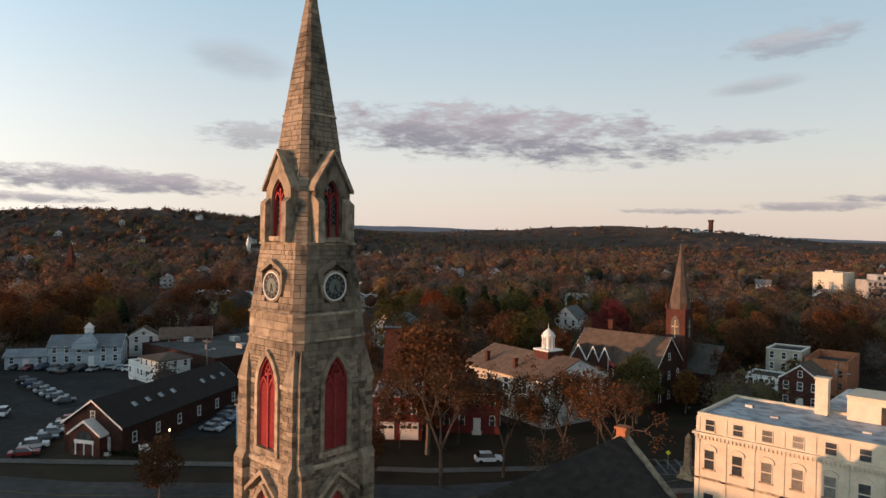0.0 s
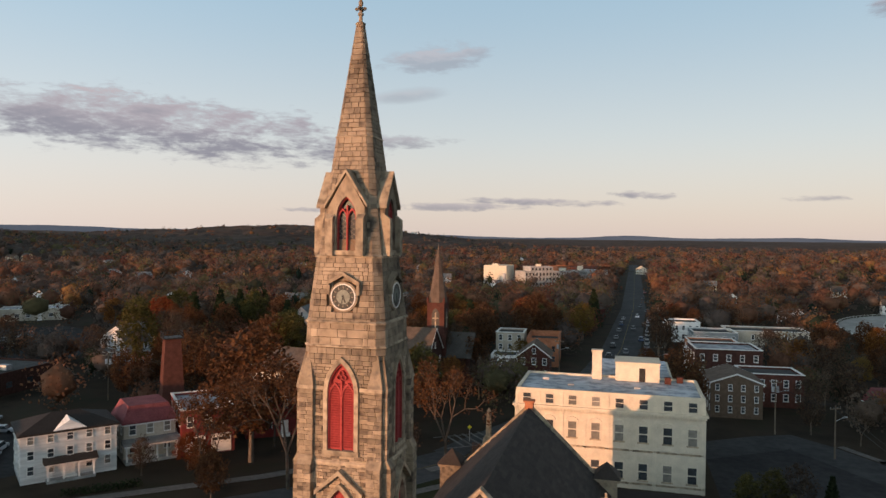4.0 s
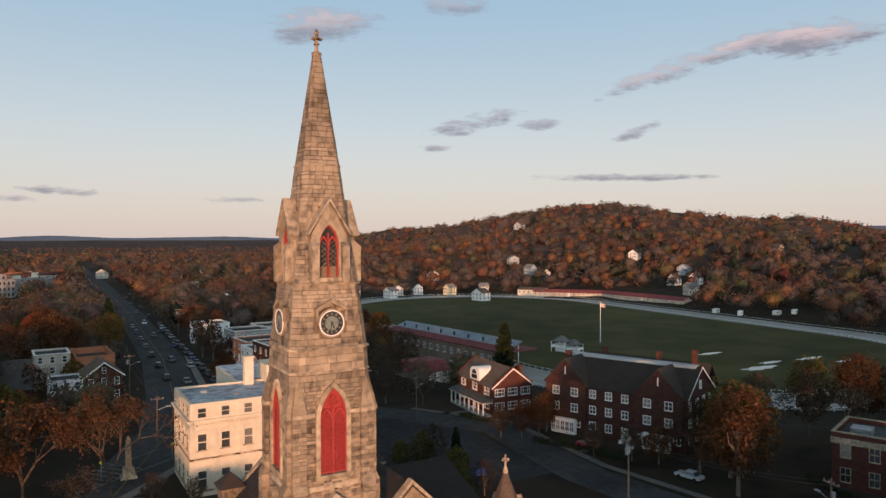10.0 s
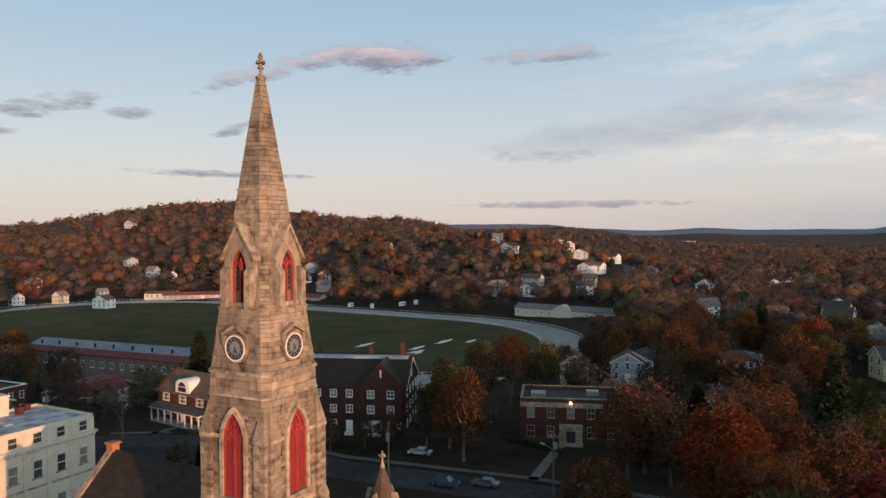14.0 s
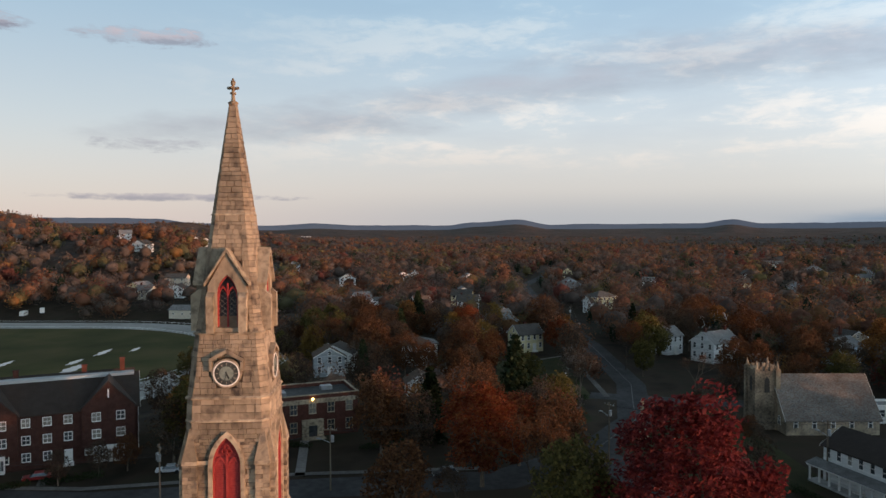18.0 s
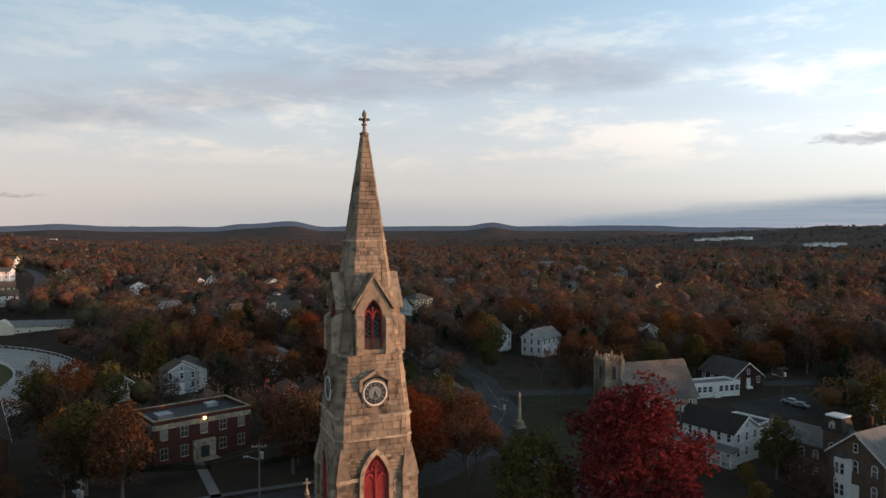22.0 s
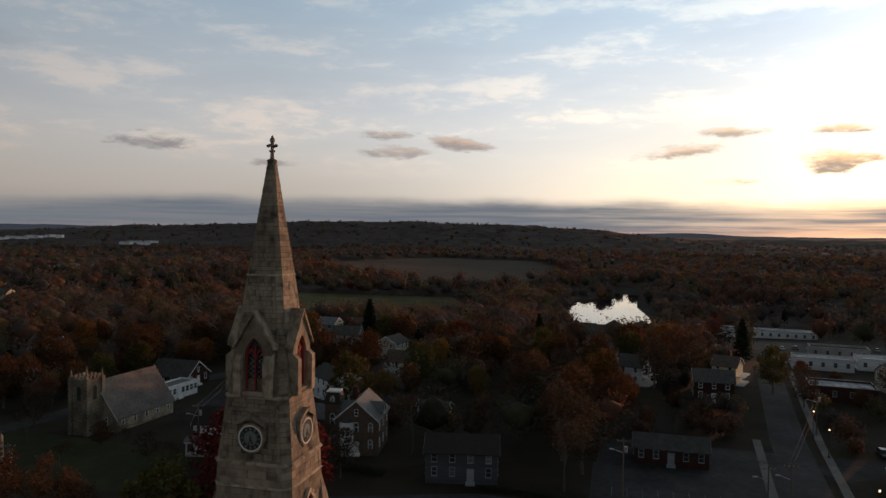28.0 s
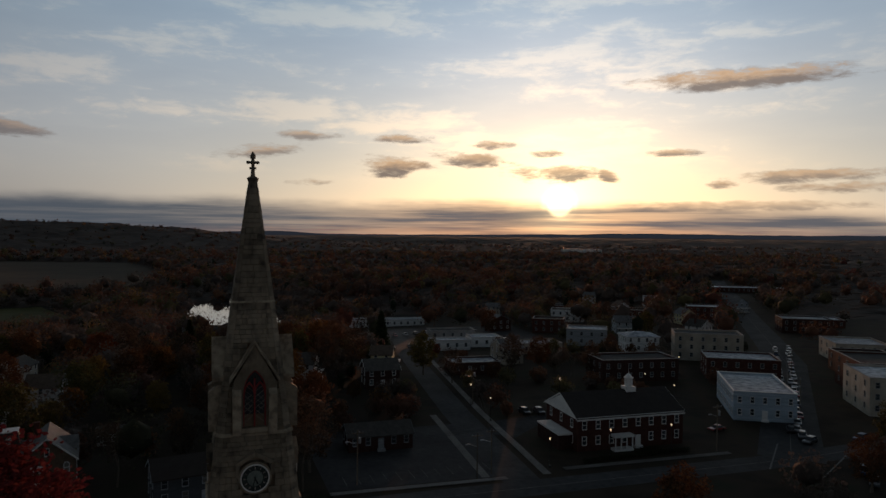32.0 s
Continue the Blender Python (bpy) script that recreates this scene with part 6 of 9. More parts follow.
def round_crown(rnd, height, width, cards, size, low=0.24):
    """Crown of many uneven clumps with hollows between them."""
    s = Shape()
    n = 52
    mid, half = height * (1 + low) / 2, height * (1 - low) / 2
    for k in range(n):
        t = 1 - 2 * (k + 0.5) / n
        a = k * 2.39996 + rnd.uniform(-0.3, 0.3)
        out = rnd.uniform(0.5, 1.12)
        rr = width * 0.42 * math.sqrt(1 - t * t) * out * (1.0 if t < 0.2 else 0.92)
        leaf_cards(s, rnd, (rr * math.cos(a), rr * math.sin(a), mid + half * t * (0.75 + 0.25 * out)), width * rnd.uniform(0.07, 0.15), int(cards / n * rnd.uniform(0.5, 1.3)), size)
    leaf_cards(s, rnd, (0, 0, mid), width * 0.3, cards // 8, size)
    return s


def conifer_crown(rnd, height, width, cards, size):
    s = Shape()
    layers = 13
    for k in range(layers):
        t = k / layers
        r = width * 0.5 * (1 - t) ** 0.85
        for j in range(6):
            a = j * 1.047 + k * 0.5 + rnd.uniform(-0.2, 0.2)
            for q in (0.45, 0.85):
                leaf_cards(s, rnd, (r * q * math.cos(a), r * q * math.sin(a), height * (0.1 + 0.88 * t) - 0.12 * r * q), 0.2 * width * (1 - t) + 0.25, max(1, cards // (layers * 12)), size)
    return s


PROTO = {}


def make_proto(key, name, label, leaves, kind, height, width, cards, size, seed, bark=BARK):
    rnd = random.Random(seed)
    ob = thing(name, pose(0, 0, -400), label, "tree")
    if kind == "conifer":
        s = Shape()
        s.tube((0, 0, -0.5), (0, 0, height * 0.95), height * 0.02, 0.03, 6)
        part("trunk", s, bark, ob)
        part("crown", conifer_crown(rnd, height, width, cards, size), leaves, ob)
    elif kind == "bare":
        s, tips = branch_shape(rnd, height, 0.95, 6, 6, 0.0135, 0.24, 0.64)
        part("trunk", s, bark, ob)
        c = Shape()
        for t in tips:
            if rnd.random() < 0.75:
                leaf_cards(c, rnd, t, 1.0, max(1, cards // len(tips)), size)
        part("crown", c, leaves, ob, "sparse withered leaves")
    else:
        s, tips = branch_shape(rnd, height * 0.9, 0.8, 3, 6, 0.028, 0.3, 0.6)
        part("trunk", s, bark, ob)
        part("crown", round_crown(rnd, height, width, cards, size), leaves, ob)
    PROTO[key] = ob
    return ob


KINDS = (
    ("red", "maple", "maple with deep crimson autumn leaves", L_RED, "round", 14, 13, 9500, 0.23),
    ("redor", "maple", "maple with red and orange autumn leaves", L_REDOR, "round", 13, 12, 7500, 0.23),
    ("orange", "maple", "maple with orange autumn leaves", L_ORANGE, "round", 12, 10, 3400, 0.28),
    ("rust", "oak", "oak with rust-brown autumn leaves", L_RUST, "round", 14, 12, 3600, 0.27),
    ("brown", "oak", "half-bare oak with brown leaves", L_BROWN, "round", 13, 11, 2200, 0.26),
    ("olive", "tree", "tree with olive and yellow leaves", L_OLIVE, "round", 14, 11, 3600, 0.29),
    ("gold", "tree", "tree with golden leaves", L_GOLD, "round", 12, 9, 3000, 0.27),
    ("pine", "pine", "tall dark evergreen pine", L_PINE, "conifer", 18, 8, 2200, 0.6),
    ("bare", "sycamore", "half-bare sycamore with thin rust leaves", L_RUST, "bare", 21, 16, 4200, 0.2),
    ("bare2", "tree", "bare branching tree with withered leaves", L_BROWN, "bare", 16, 12, 1800, 0.18),
)
for i, (key, name, label, leaves, kind, hh, wd, cards, size) in enumerate(KINDS):
    for v in range(2):
        make_proto((key, v), name, label, leaves, kind, hh, wd, cards, size, 40 + 7 * i + v, BARK_PALE if key == "bare" else BARK)
TREE_RND = random.Random(21)
USED = set()


def tree(key, x, y, scale=1.0, base=None):
    v = TREE_RND.randrange(2)
    m = pose(x, y, (land(x, y) if base is None else base), 0, 0, TREE_RND.uniform(0, 360))
    sc = scale * TREE_RND.uniform(0.92, 1.08)
    if (key, v) not in USED:
        USED.add((key, v))
        ob = PROTO[(key, v)]
        ob.matrix_basis = m
    else:
        ob = copy_thing(PROTO[(key, v)], m)
    ob.scale = (sc, sc, sc * TREE_RND.uniform(0.92, 1.1))
    keep(x, y, 3.0 * scale)
    return ob


# single trees that stand out
for key, x, y, sc in (("red", 27, -46, 1.8), ("red", 36, -56, 0.9), ("redor", 65, -26, 1.5), ("redor", 75, -34, 1.1), ("rust", 70, -40, 1.0), ("olive", 82, 27, 1.25), ("rust", 76, 21, 1.05), ("orange", 92, 31, 1.1), ("brown", 78, 30, 1.0), ("rust", -55, 17, 0.6), ("orange", -21.8, 118, 0.75), ("red", -69, 172, 1.15),
                      ("olive", -115, 187, 1.3), ("olive", -119, 184, 1.0), ("orange", -215, 76, 1.1), ("gold", -195, 112, 1.0), ("orange", -186, 130, 1.2), ("orange", -262, 92, 1.6), ("rust", -246, 78, 1.2), ("bare", -30, 48, 1.15), ("bare", -20, 66, 1.05), ("bare", -9, 62, 0.95), ("rust", -42, 58, 1.6), ("bare2", -24, 84, 0.8), ("bare", -42, 66, 0.8), ("bare2", -28, 72, 0.9), ("bare2", -15, 54, 0.8), ("bare", -26, 58, 0.9), ("brown", -3.5, 61, 0.36), ("brown", 2, 58.5, 0.34), ("bare", -44, 46, 0.9),
                      ("brown", 118, 36, 1.0), ("olive", 125, 40, 1.05), ("rust", 132, 34, 1.0), ("bare2", 139, 38, 0.95), ("brown", 146, 31, 1.0), ("rust", 154, 34, 0.9), ("bare2", 162, 29, 1.0), ("redor", 170, 32, 0.8), ("brown", 178, 26, 0.95), ("olive", 187, 29, 0.9), ("bare2", 196, 24, 0.9), ("rust", 206, 27, 0.85), ("brown", 113, 44, 0.85), ("bare2", 121, 30, 0.9),
                      ("redor", -50, 52, 0.42), ("rust", -44, 47, 0.5), ("brown", -55, 47, 0.45), ("rust", -38, 40, 0.45), ("bare2", -48, 57, 0.6), ("olive", 39, 56, 0.45), ("brown", 42.5, 57.5, 0.5), ("pine", 46.5, 57, 0.35), ("olive", 36, 58, 0.4), ("olive", 39, 44, 0.5), ("brown", 42, 41, 0.45), ("olive", 36, 39, 0.42), ("rust", 65.5, 63, 0.5), ("rust", 69, 62, 0.55), ("brown", 62.5, 66, 0.45), ("rust", 73, 64.5, 0.5), ("brown", 70, 47, 0.45), ("brown", 74.5, 42, 0.5), ("rust", 77, 38, 0.5), ("bare2", 63, 126, 0.9), ("brown", 67, 124, 0.8), ("bare2", 58, 112, 0.75), ("brown", 55, 104, 0.6), ("bare2", 62, 98, 0.55),
                      ("bare2", 62, -73, 0.6), ("brown", 70, -78, 0.5), ("bare2", 79, -81, 0.55), ("rust", 86, -84, 0.45), ("bare2", 104, -82, 0.7), ("brown", 112, -92, 0.8), ("bare", 118, -104, 0.7), ("rust", 122, -116, 0.8), ("bare2", 84, -70, 0.5), ("bare", 160, -82, 0.8), ("olive", 150, -84, 0.75), ("gold", 30, -73, 0.5), ("olive", 43, -91, 0.8), ("gold", 41, -82, 0.45), ("gold", 14, -150, 0.9), ("pine", -110, 165, 1.0), ("pine", -120, 172, 1.1), ("pine", -128, 168, 1.0), ("pine", -98, 180, 0.9),
                      ("olive", -71, -185, 1.00), ("brown", -76, -169, 0.90), ("brown", -102, -178, 0.95), ("pine", -73, -254, 0.90), ("brown", -49, -199, 1.10), ("bare2", -121, -169, 0.70), ("brown", -127, -165, 0.75), ("rust", -114, -180, 0.80), ("brown", -148, -186, 0.80), ("rust", -39, -207, 1.00), ("brown", -36, -183, 1.05), ("olive", -29, -199, 1.00), ("brown", -19, -201, 1.00), ("brown", -70, -284, 0.90), ("rust", -138, -285, 0.80), ("brown", -204, -342, 1.00), ("brown", -214, -293, 1.00), ("olive", -206, -244, 0.90)):
    tree(key, x, y, sc)

# ---- details of the larger buildings ----
def at_part(name, parent, m, s, material, label=""):
    ob = part(name, s, material, parent, label)
    ob.matrix_basis = m
    return ob


# civic block: belt courses, sills and flues on the roof
for z in (1.1, 6.15):
    s = Shape()
    band(s, -14.42, -7.32, 14.42, 7.32, 0.2, z, z + 0.28)
    part("belt_course", s, STONE_PALE, wb, "pale stone belt course")
for a, n, span, dist in ((0, 8, 28.6, 7.2), (90, 4, 14.4, 14.3), (270, 4, 14.4, 14.3)):
    for st, z in ((0, 1.9), (1, 7.65)):
        for k in range(n):
            s = Shape()
            s.box(-0.85, -0.2, -0.2, 0.85, 0.0, 0.0)
            part("window_sill", s, STONE_PALE, wb).matrix_basis = Matrix.Rotation(radians(a), 4, "Z") @ Matrix.Translation((-span / 2 + span * (k + 0.5) / n, -dist, z))
for x, y, h in ((-6, -2, 0.35), (4.5, -1.5, 0.3), (11.5, 5.5, 1.0), (9.5, 4.0, 1.1), (-10.5, 2.0, 0.4)):
    s = Shape()
    s.box(x - 0.5, y - 0.4, 14.6, x + 0.5, y + 0.4, 14.6 + h)
    part("roof_vent", s, STEEL if h < 0.6 else BRICK, wb)

# greek revival hall: portico and cupola
s = Shape()
s.box(-8.9, -14.6, 0, 8.9, -10.9, 0.6)
part("portico_floor", s, CONCRETE, kh)
for k in range(6):
    x = -7.9 + 15.8 * k / 5
    s = Shape()
    s.tube((x, -14.0, 0.6), (x, -14.0, 8.3), 0.55, 0.46, 14).box(x - 0.65, -14.65, 8.3, x + 0.65, -13.35, 8.6).box(x - 0.65, -14.65, 0.6, x + 0.65, -13.35, 0.85)
    part("column", s, WHITE, kh, "white fluted column", True)
s = Shape()
s.box(-9.0, -14.8, 8.6, 9.0, -10.8, 9.5)
part("entablature", s, WHITE, kh)
s = Shape()
s.prism([(-9.2, 9.5), (9.2, 9.5), (0, 13.0)], -14.7, -10.8)
part("pediment", s, WHITE, kh, "white triangular pediment")
s = Shape()
gable_roof(s, -9.2, 9.2, -14.9, -10.4, 9.3, 12.9, 0.3, 0.2)
part("portico_roof", s, SHINGLE_BROWN, kh)
s = Shape()
s.m = Matrix.Translation((0, -6, 0))
s.box(-2.0, -2.0, 10.2, 2.0, 2.0, 13.6)
cup = part("cupola_base", s, BRICK, kh)
s = Shape()
s.m = Matrix.Translation((0, -6, 0))
s.box(-2.2, -2.2, 13.6, 2.2, 2.2, 13.9)
for k in range(8):
    a = 2 * math.pi * k / 8
    s.tube((1.2 * math.cos(a), 1.2 * math.sin(a), 13.9), (1.2 * math.cos(a), 1.2 * math.sin(a), 16.4), 0.16, 0.16, 6)
s.tube((0, 0, 13.9), (0, 0, 16.4), 0.95, 0.95, 12).tube((0, 0, 16.4), (0, 0, 16.75), 1.5, 1.5, 12)
for k in range(4):
    s.tube((0, 0, 16.75 + 0.35 * k), (0, 0, 17.1 + 0.35 * k), 1.3 * math.cos(k * 0.38), 1.3 * math.cos((k + 1) * 0.38), 12)
s.tube((0, 0, 18.0), (0, 0, 19.2), 0.08, 0.03, 6)
part("cupola", s, WHITE, cup, "white domed cupola")

# brick church with spire
s = Shape()
s.m = Matrix.Translation((8.6, 9.6, 0))
s.box(-2.3, -2.3, -2, 2.3, 2.3, 21.2)
for sx in (-1, 1):
    for sy in (-1, 1):
        s.box(sx * 2.5 - 0.45, sy * 2.5 - 0.45, -2, sx * 2.5 + 0.45, sy * 2.5 + 0.45, 13.0).box(sx * 2.2 - 0.35, sy * 2.2 - 0.35, 21.2, sx * 2.2 + 0.35, sy * 2.2 + 0.35, 22.6, 0.2)
tw = part("bell_tower", s, BRICK, mc, "red brick bell tower")
s = Shape()
s.m = Matrix.Translation((8.6, 9.6, 0))
for k in range(8):
    a0, a1 = 2 * math.pi * (k + 0.5) / 8, 2 * math.pi * (k + 1.5) / 8
    for j in range(7):
        r0, r1 = 2.5 * (1 - j / 7), 2.5 * (1 - (j + 1) / 7)
        z0, z1 = 21.2 + 15.6 * j / 7, 21.2 + 15.6 * (j + 1) / 7
        s.add([(r0 * math.cos(a0), r0 * math.sin(a0), z0), (r0 * math.cos(a1), r0 * math.sin(a1), z0), (r1 * math.cos(a1) + 0.001, r1 * math.sin(a1), z1), (r1 * math.cos(a0), r1 * math.sin(a0), z1)], [(0, 1, 2, 3)])
part("spire", s, SHINGLE_BROWN, tw, "slender brown shingled spire")
for k in range(4):
    s = Shape()
    s.prism(gothic(1.05, 14.5, 17.8, 19.7), -2.36, -2.28)
    at_part("belfry_opening", tw, Matrix.Translation((8.6, 9.6, 0)) @ turn(k), s, IRON)
    s = Shape()
    s.box(-0.16, -2.46, 14.6, 0.16, -2.37, 18.6).box(-0.8, -2.46, 17.0, 0.8, -2.37, 17.3)
    at_part("tracery", tw, Matrix.Translation((8.6, 9.6, 0)) @ turn(k), s, STONE_PALE)
for x in (-8.2, -4.4, -1.4):
    s = Shape()
    w = 1.9 if x < -8 else 1.35
    s.prism([(x - w, 5), (x + w, 5), (x + w, 9.4), (x, 12.4), (x - w, 9.4)], -7.5, -1.5)
    g = part("gablet", s, BRICK_DARK, mc)
    s = Shape()
    for sx in (-1, 1):
        s.prism([(x, 12.7), (x, 12.35), (x + sx * (w + 0.2), 9.1), (x + sx * (w + 0.2), 9.45)][::sx], -7.75, -7.45)
    part("bargeboard", s, WHITE, g, "white gable edging")
    s = Shape()
    for sx in (-1, 1):
        s.prism([(x, 12.6), (x, 12.45), (x + sx * (w + 0.15), 9.15), (x + sx * (w + 0.15), 9.35)][::sx], -7.4, -1.4)
    part("gablet_roof", s, SHINGLE_BROWN, g)
s = Shape()
s.box(-7.0, 4.2, 8, -5.8, 5.4, 17.2).box(-7.15, 4.05, 17.2, -5.65, 5.55, 17.6)
part("chimney", s, BRICK, mc, "tall red brick chimney")
s = Shape()
s.box(1, 7, -2, 18, 17, 7.5)
part("rear_wall", s, BRICK_DARK, mc)
s = Shape()
gable_roof(s, 1, 18, 7, 17, 7.5, 13.0, 0.4, 0.2, "x")
part("rear_roof", s, SHINGLE, mc)

# firehouse doors and drill tower
fh = bpy.data.objects["firehouse"]
for x in (-2.2, 2.2):
    s = Shape()
    s.box(x - 1.7, -7.6, 0.2, x + 1.7, -7.5, 3.4)
    gd = part("garage_door", s, WHITE, fh, "white panelled garage door")
    for k in range(3):
        s = Shape()
        s.box(x - 1.5 + 1.05 * k, -7.63, 2.2, x - 0.6 + 1.05 * k, -7.6, 2.7)
        part("pane", s, GLASS, gd)
ht = thing("hose_tower", pose(-73, 79.5, 2, 0, 0, 45), "tapering red brick hose drying tower with iron gallery", "tower")
keep(-73, 79.5, 6)
s = Shape()
s.box(-2.5, -2.5, -1, 2.5, 2.5, 16.6, 0.95)
part("shaft", s, BRICK, ht)
s = Shape()
s.box(-2.0, -2.0, 16.6, 2.0, 2.0, 16.85)
part("gallery_floor", s, IRON, ht)
for k in range(4):
    for j in range(5):
        s = Shape()
        s.m = turn(k)
        s.box(-1.95 + 0.95 * j, -1.98, 16.85, -1.87 + 0.95 * j, -1.9, 18.0)
        part("railing_post", s, IRON, ht)
    s = Shape()
    s.m = turn(k)
    s.box(-1.98, -1.98, 17.9, 1.98, -1.9, 18.0).box(-1.98, -1.98, 17.4, 1.98, -1.92, 17.48)
    part("railing", s, IRON, ht)
s = Shape()
s.tube((0, 0, 16.8), (0, 0, 22.5), 0.07, 0.03, 5)
part("mast", s, IRON, ht)
porch(bpy.data.objects["cream_house"], -4.2, 4.2, -4.5, 1.9, 0.5, 2.4, 6, WHITE, SHINGLE_GREY)
porch(bpy.data.objects["victorian_house"], -5, 5, -7, 2.0, 0.5, 2.5, 6, WHITE, SHINGLE_GREY)
porch(bpy.data.objects["white_long_house"], -7.4, 7.4, -4.8, 2.2, 0.4, 2.5, 8, WHITE, SHINGLE_GREY)
porch(bpy.data.objects["porch_house"], -5, 5, -4, 2.0, 0.4, 2.6, 5, WHITE, SHINGLE)
porch(bpy.data.objects["gambrel_house"], -6, 6, -4.5, 2.0, 0.4, 2.6, 6, WHITE, SHINGLE_GREY)
porch(bpy.data.objects["white_inn"], -3.4, 3.4, -4.75, 1.6, 0.4, 2.3, 4, WHITE, SLATE)
s = Shape()
s.prism([(-2.4, 7.7), (2.4, 7.7), (0, 9.2)], -5.0, 0)
part("front_gable", s, SIDING, bpy.data.objects["white_inn"])

# brick hall: entrance gable with fanlight, skylights and sign
bh = bpy.data.objects["brick_hall"]
s = Shape()
s.prism([(-3.0, 0), (3.0, 0), (3.0, 3.6), (0, 5.6), (-3.0, 3.6)], -20.4, -18.5)
en = part("entrance_gable", s, BRICK, bh)
s = Shape()
for sx in (-1, 1):
    s.prism([(0, 6.0), (0, 5.6), (sx * 3.3, 3.3), (sx * 3.3, 3.65)][::sx], -20.7, -18.4)
part("bargeboard", s, WHITE, en)
s = Shape()
s.prism([(-1.7 * math.cos(math.pi * j / 10), 2.6 + 1.6 * math.sin(math.pi * j / 10)) for j in range(11)], -20.5, -20.38)
part("fanlight", s, GLASS, en)
s = Shape()
s.box(-1.9, -20.55, 2.1, 1.9, -20.35, 2.7).box(-1.8, -20.5, 0.2, -1.6, -20.38, 2.1).box(1.6, -20.5, 0.2, 1.8, -20.38, 2.1).box(-0.1, -20.5, 0.2, 0.1, -20.38, 2.1)
part("door_frame", s, WHITE, en)
for k in range(7):
    s = Shape()
    y = -12 + 3.6 * k + (6 if k > 3 else 0)
    s.box(-0.5, -0.45, -0.05, 0.5, 0.45, 0.1)
    at_part("skylight", bh, Matrix.Translation((3.0, y, 7.0)) @ Matrix.Rotation(math.atan2(4.0, 5.75), 4, "Y"), s, ROOF_MEMBRANE, "pale skylight")
s = Shape()
s.prism([(-2.2, 0), (2.2, 0), (2.2, 3.6), (0, 5.2), (-2.2, 3.6)], 0, 3)
at_part("side_gable", bh, Matrix.Translation((5.0, 5, 0)) @ Matrix.Rotation(radians(90), 4, "Z"), s, BRICK)
sg = thing("sign_board", pose(-66, 23, 2, 0, 0, 35), "white notice board on two posts by the pavement", "sign")
for x in (-1.4, 1.4):
    s = Shape()
    s.box(x - 0.08, -0.08, -0.3, x + 0.08, 0.08, 2.0)
    part("post", s, WHITE, sg)
s = Shape()
s.prism([(-1.4, 0.6), (1.4, 0.6), (1.4, 1.9), (0, 2.3), (-1.4, 1.9)], -0.06, 0.06)
bd = part("board", s, WHITE, sg)
for k in range(4):
    s = Shape()
    s.box(-1.0 + 0.1 * (k % 2), -0.08, 1.65 - 0.25 * k, 1.0 - 0.15 * (k % 3), -0.065, 1.75 - 0.25 * k)
    part("text_bar", s, IRON, bd)
s = Shape()
s.m = Matrix.Translation((0, 0, 0))
s.box(-1.0, -1.0, 8.6, 1.0, 1.0, 10.2).add([(-1.2, -1.2, 10.2), (1.2, -1.2, 10.2), (1.2, 1.2, 10.2), (-1.2, 1.2, 10.2), (0, 0, 11.6)], [(0, 1, 4), (1, 2, 4), (2, 3, 4), (3, 0, 4)])
part("cupola", s, SIDING, bpy.data.objects["blue_hall"])
s = Shape()
s.prism([(-3, 5), (3, 5), (3, 6.6), (0, 9.0), (-3, 6.6)], -6.5, 0)
part("front_gable", s, SIDING_BLUE, bpy.data.objects["blue_hall"])
for x, y in ((-12, -8), (-4, 2), (8, -4), (14, 6), (3, 9)):
    s = Shape()
    s.box(x - 1.4, y - 0.9, 5.1, x + 1.4, y + 0.9, 6.4)
    part("roof_unit", s, STEEL, bpy.data.objects["store"], "grey rooftop air unit")

# colonial: porch and arched dormer
porch(rc, -8.6, 8.6, -5, 2.4, 0.4, 2.7, 8, WHITE, SHINGLE)
s = Shape()
s.prism([(-2.4, 6.8)] + [(-2.4 * math.cos(math.pi * j / 10), 8.6 + 1.4 * math.sin(math.pi * j / 10)) for j in range(11)] + [(2.4, 6.8)], -5.1, -1)
dm = part("dormer", s, WHITE, rc, "white arched dormer")
put_window(dm, Matrix.Translation((0, -5.12, 7.2)), 3.0, 2.2, WHITE, 2, True)
for sx in (-1, 1):
    s = Shape()
    s.prism([(-5, 6.6), (5, 6.6), (5, 7.4), (0, 11.2), (-5, 7.4)], -0.4, 0.2)
    at_part("end_gable", rc, Matrix.Translation((sx * 9.0, 0, 0)) @ Matrix.Rotation(radians(90 * sx), 4, "Z"), s, BRICK, "raised brick gable end")

# apartments: two cross gables, bays, chimneys, slate roof ridge
for x in (-11, 8.6):
    s = Shape()
    s.prism([(x - 4.6, 3), (x + 4.6, 3), (x + 4.6, 10.4), (x, 15.2), (x - 4.6, 10.4)], -8.2, -2)
    g = part("front_gable", s, BRICK_DARK, ap)
    s = Shape()
    for sx in (-1, 1):
        s.prism([(x, 15.5), (x, 15.15), (x + sx * 4.9, 10.1), (x + sx * 4.9, 10.4)][::sx], -8.4, 0)
    part("gable_roof", s, SLATE, g)
    s = Shape()
    s.box(x - 0.12, -8.26, 12.2, x + 0.12, -8.19, 13.8)
    part("vent_slit", s, WHITE, g)
    for st in (1, 2):
        for dx in (-2.1, 2.1):
            put_window(g, Matrix.Translation((x + dx, -8.2, 0.6 + 3.2 * st + 1.0)), 1.35, 1.45, WHITE, 1)
    s = Shape()
    s.box(x - 2.6, -9.3, 0.2, x + 2.6, -8.2, 3.2)
    bay = part("bay", s, WHITE, ap, "white painted bay window")
    for k in range(5):
        put_window(bay, Matrix.Translation((x - 2.1 + 1.05 * k, -9.3, 0.9)), 0.75, 1.8, WHITE, 1)
s = Shape()
s.box(-13, 5, -2, 13, 12, 10.2)
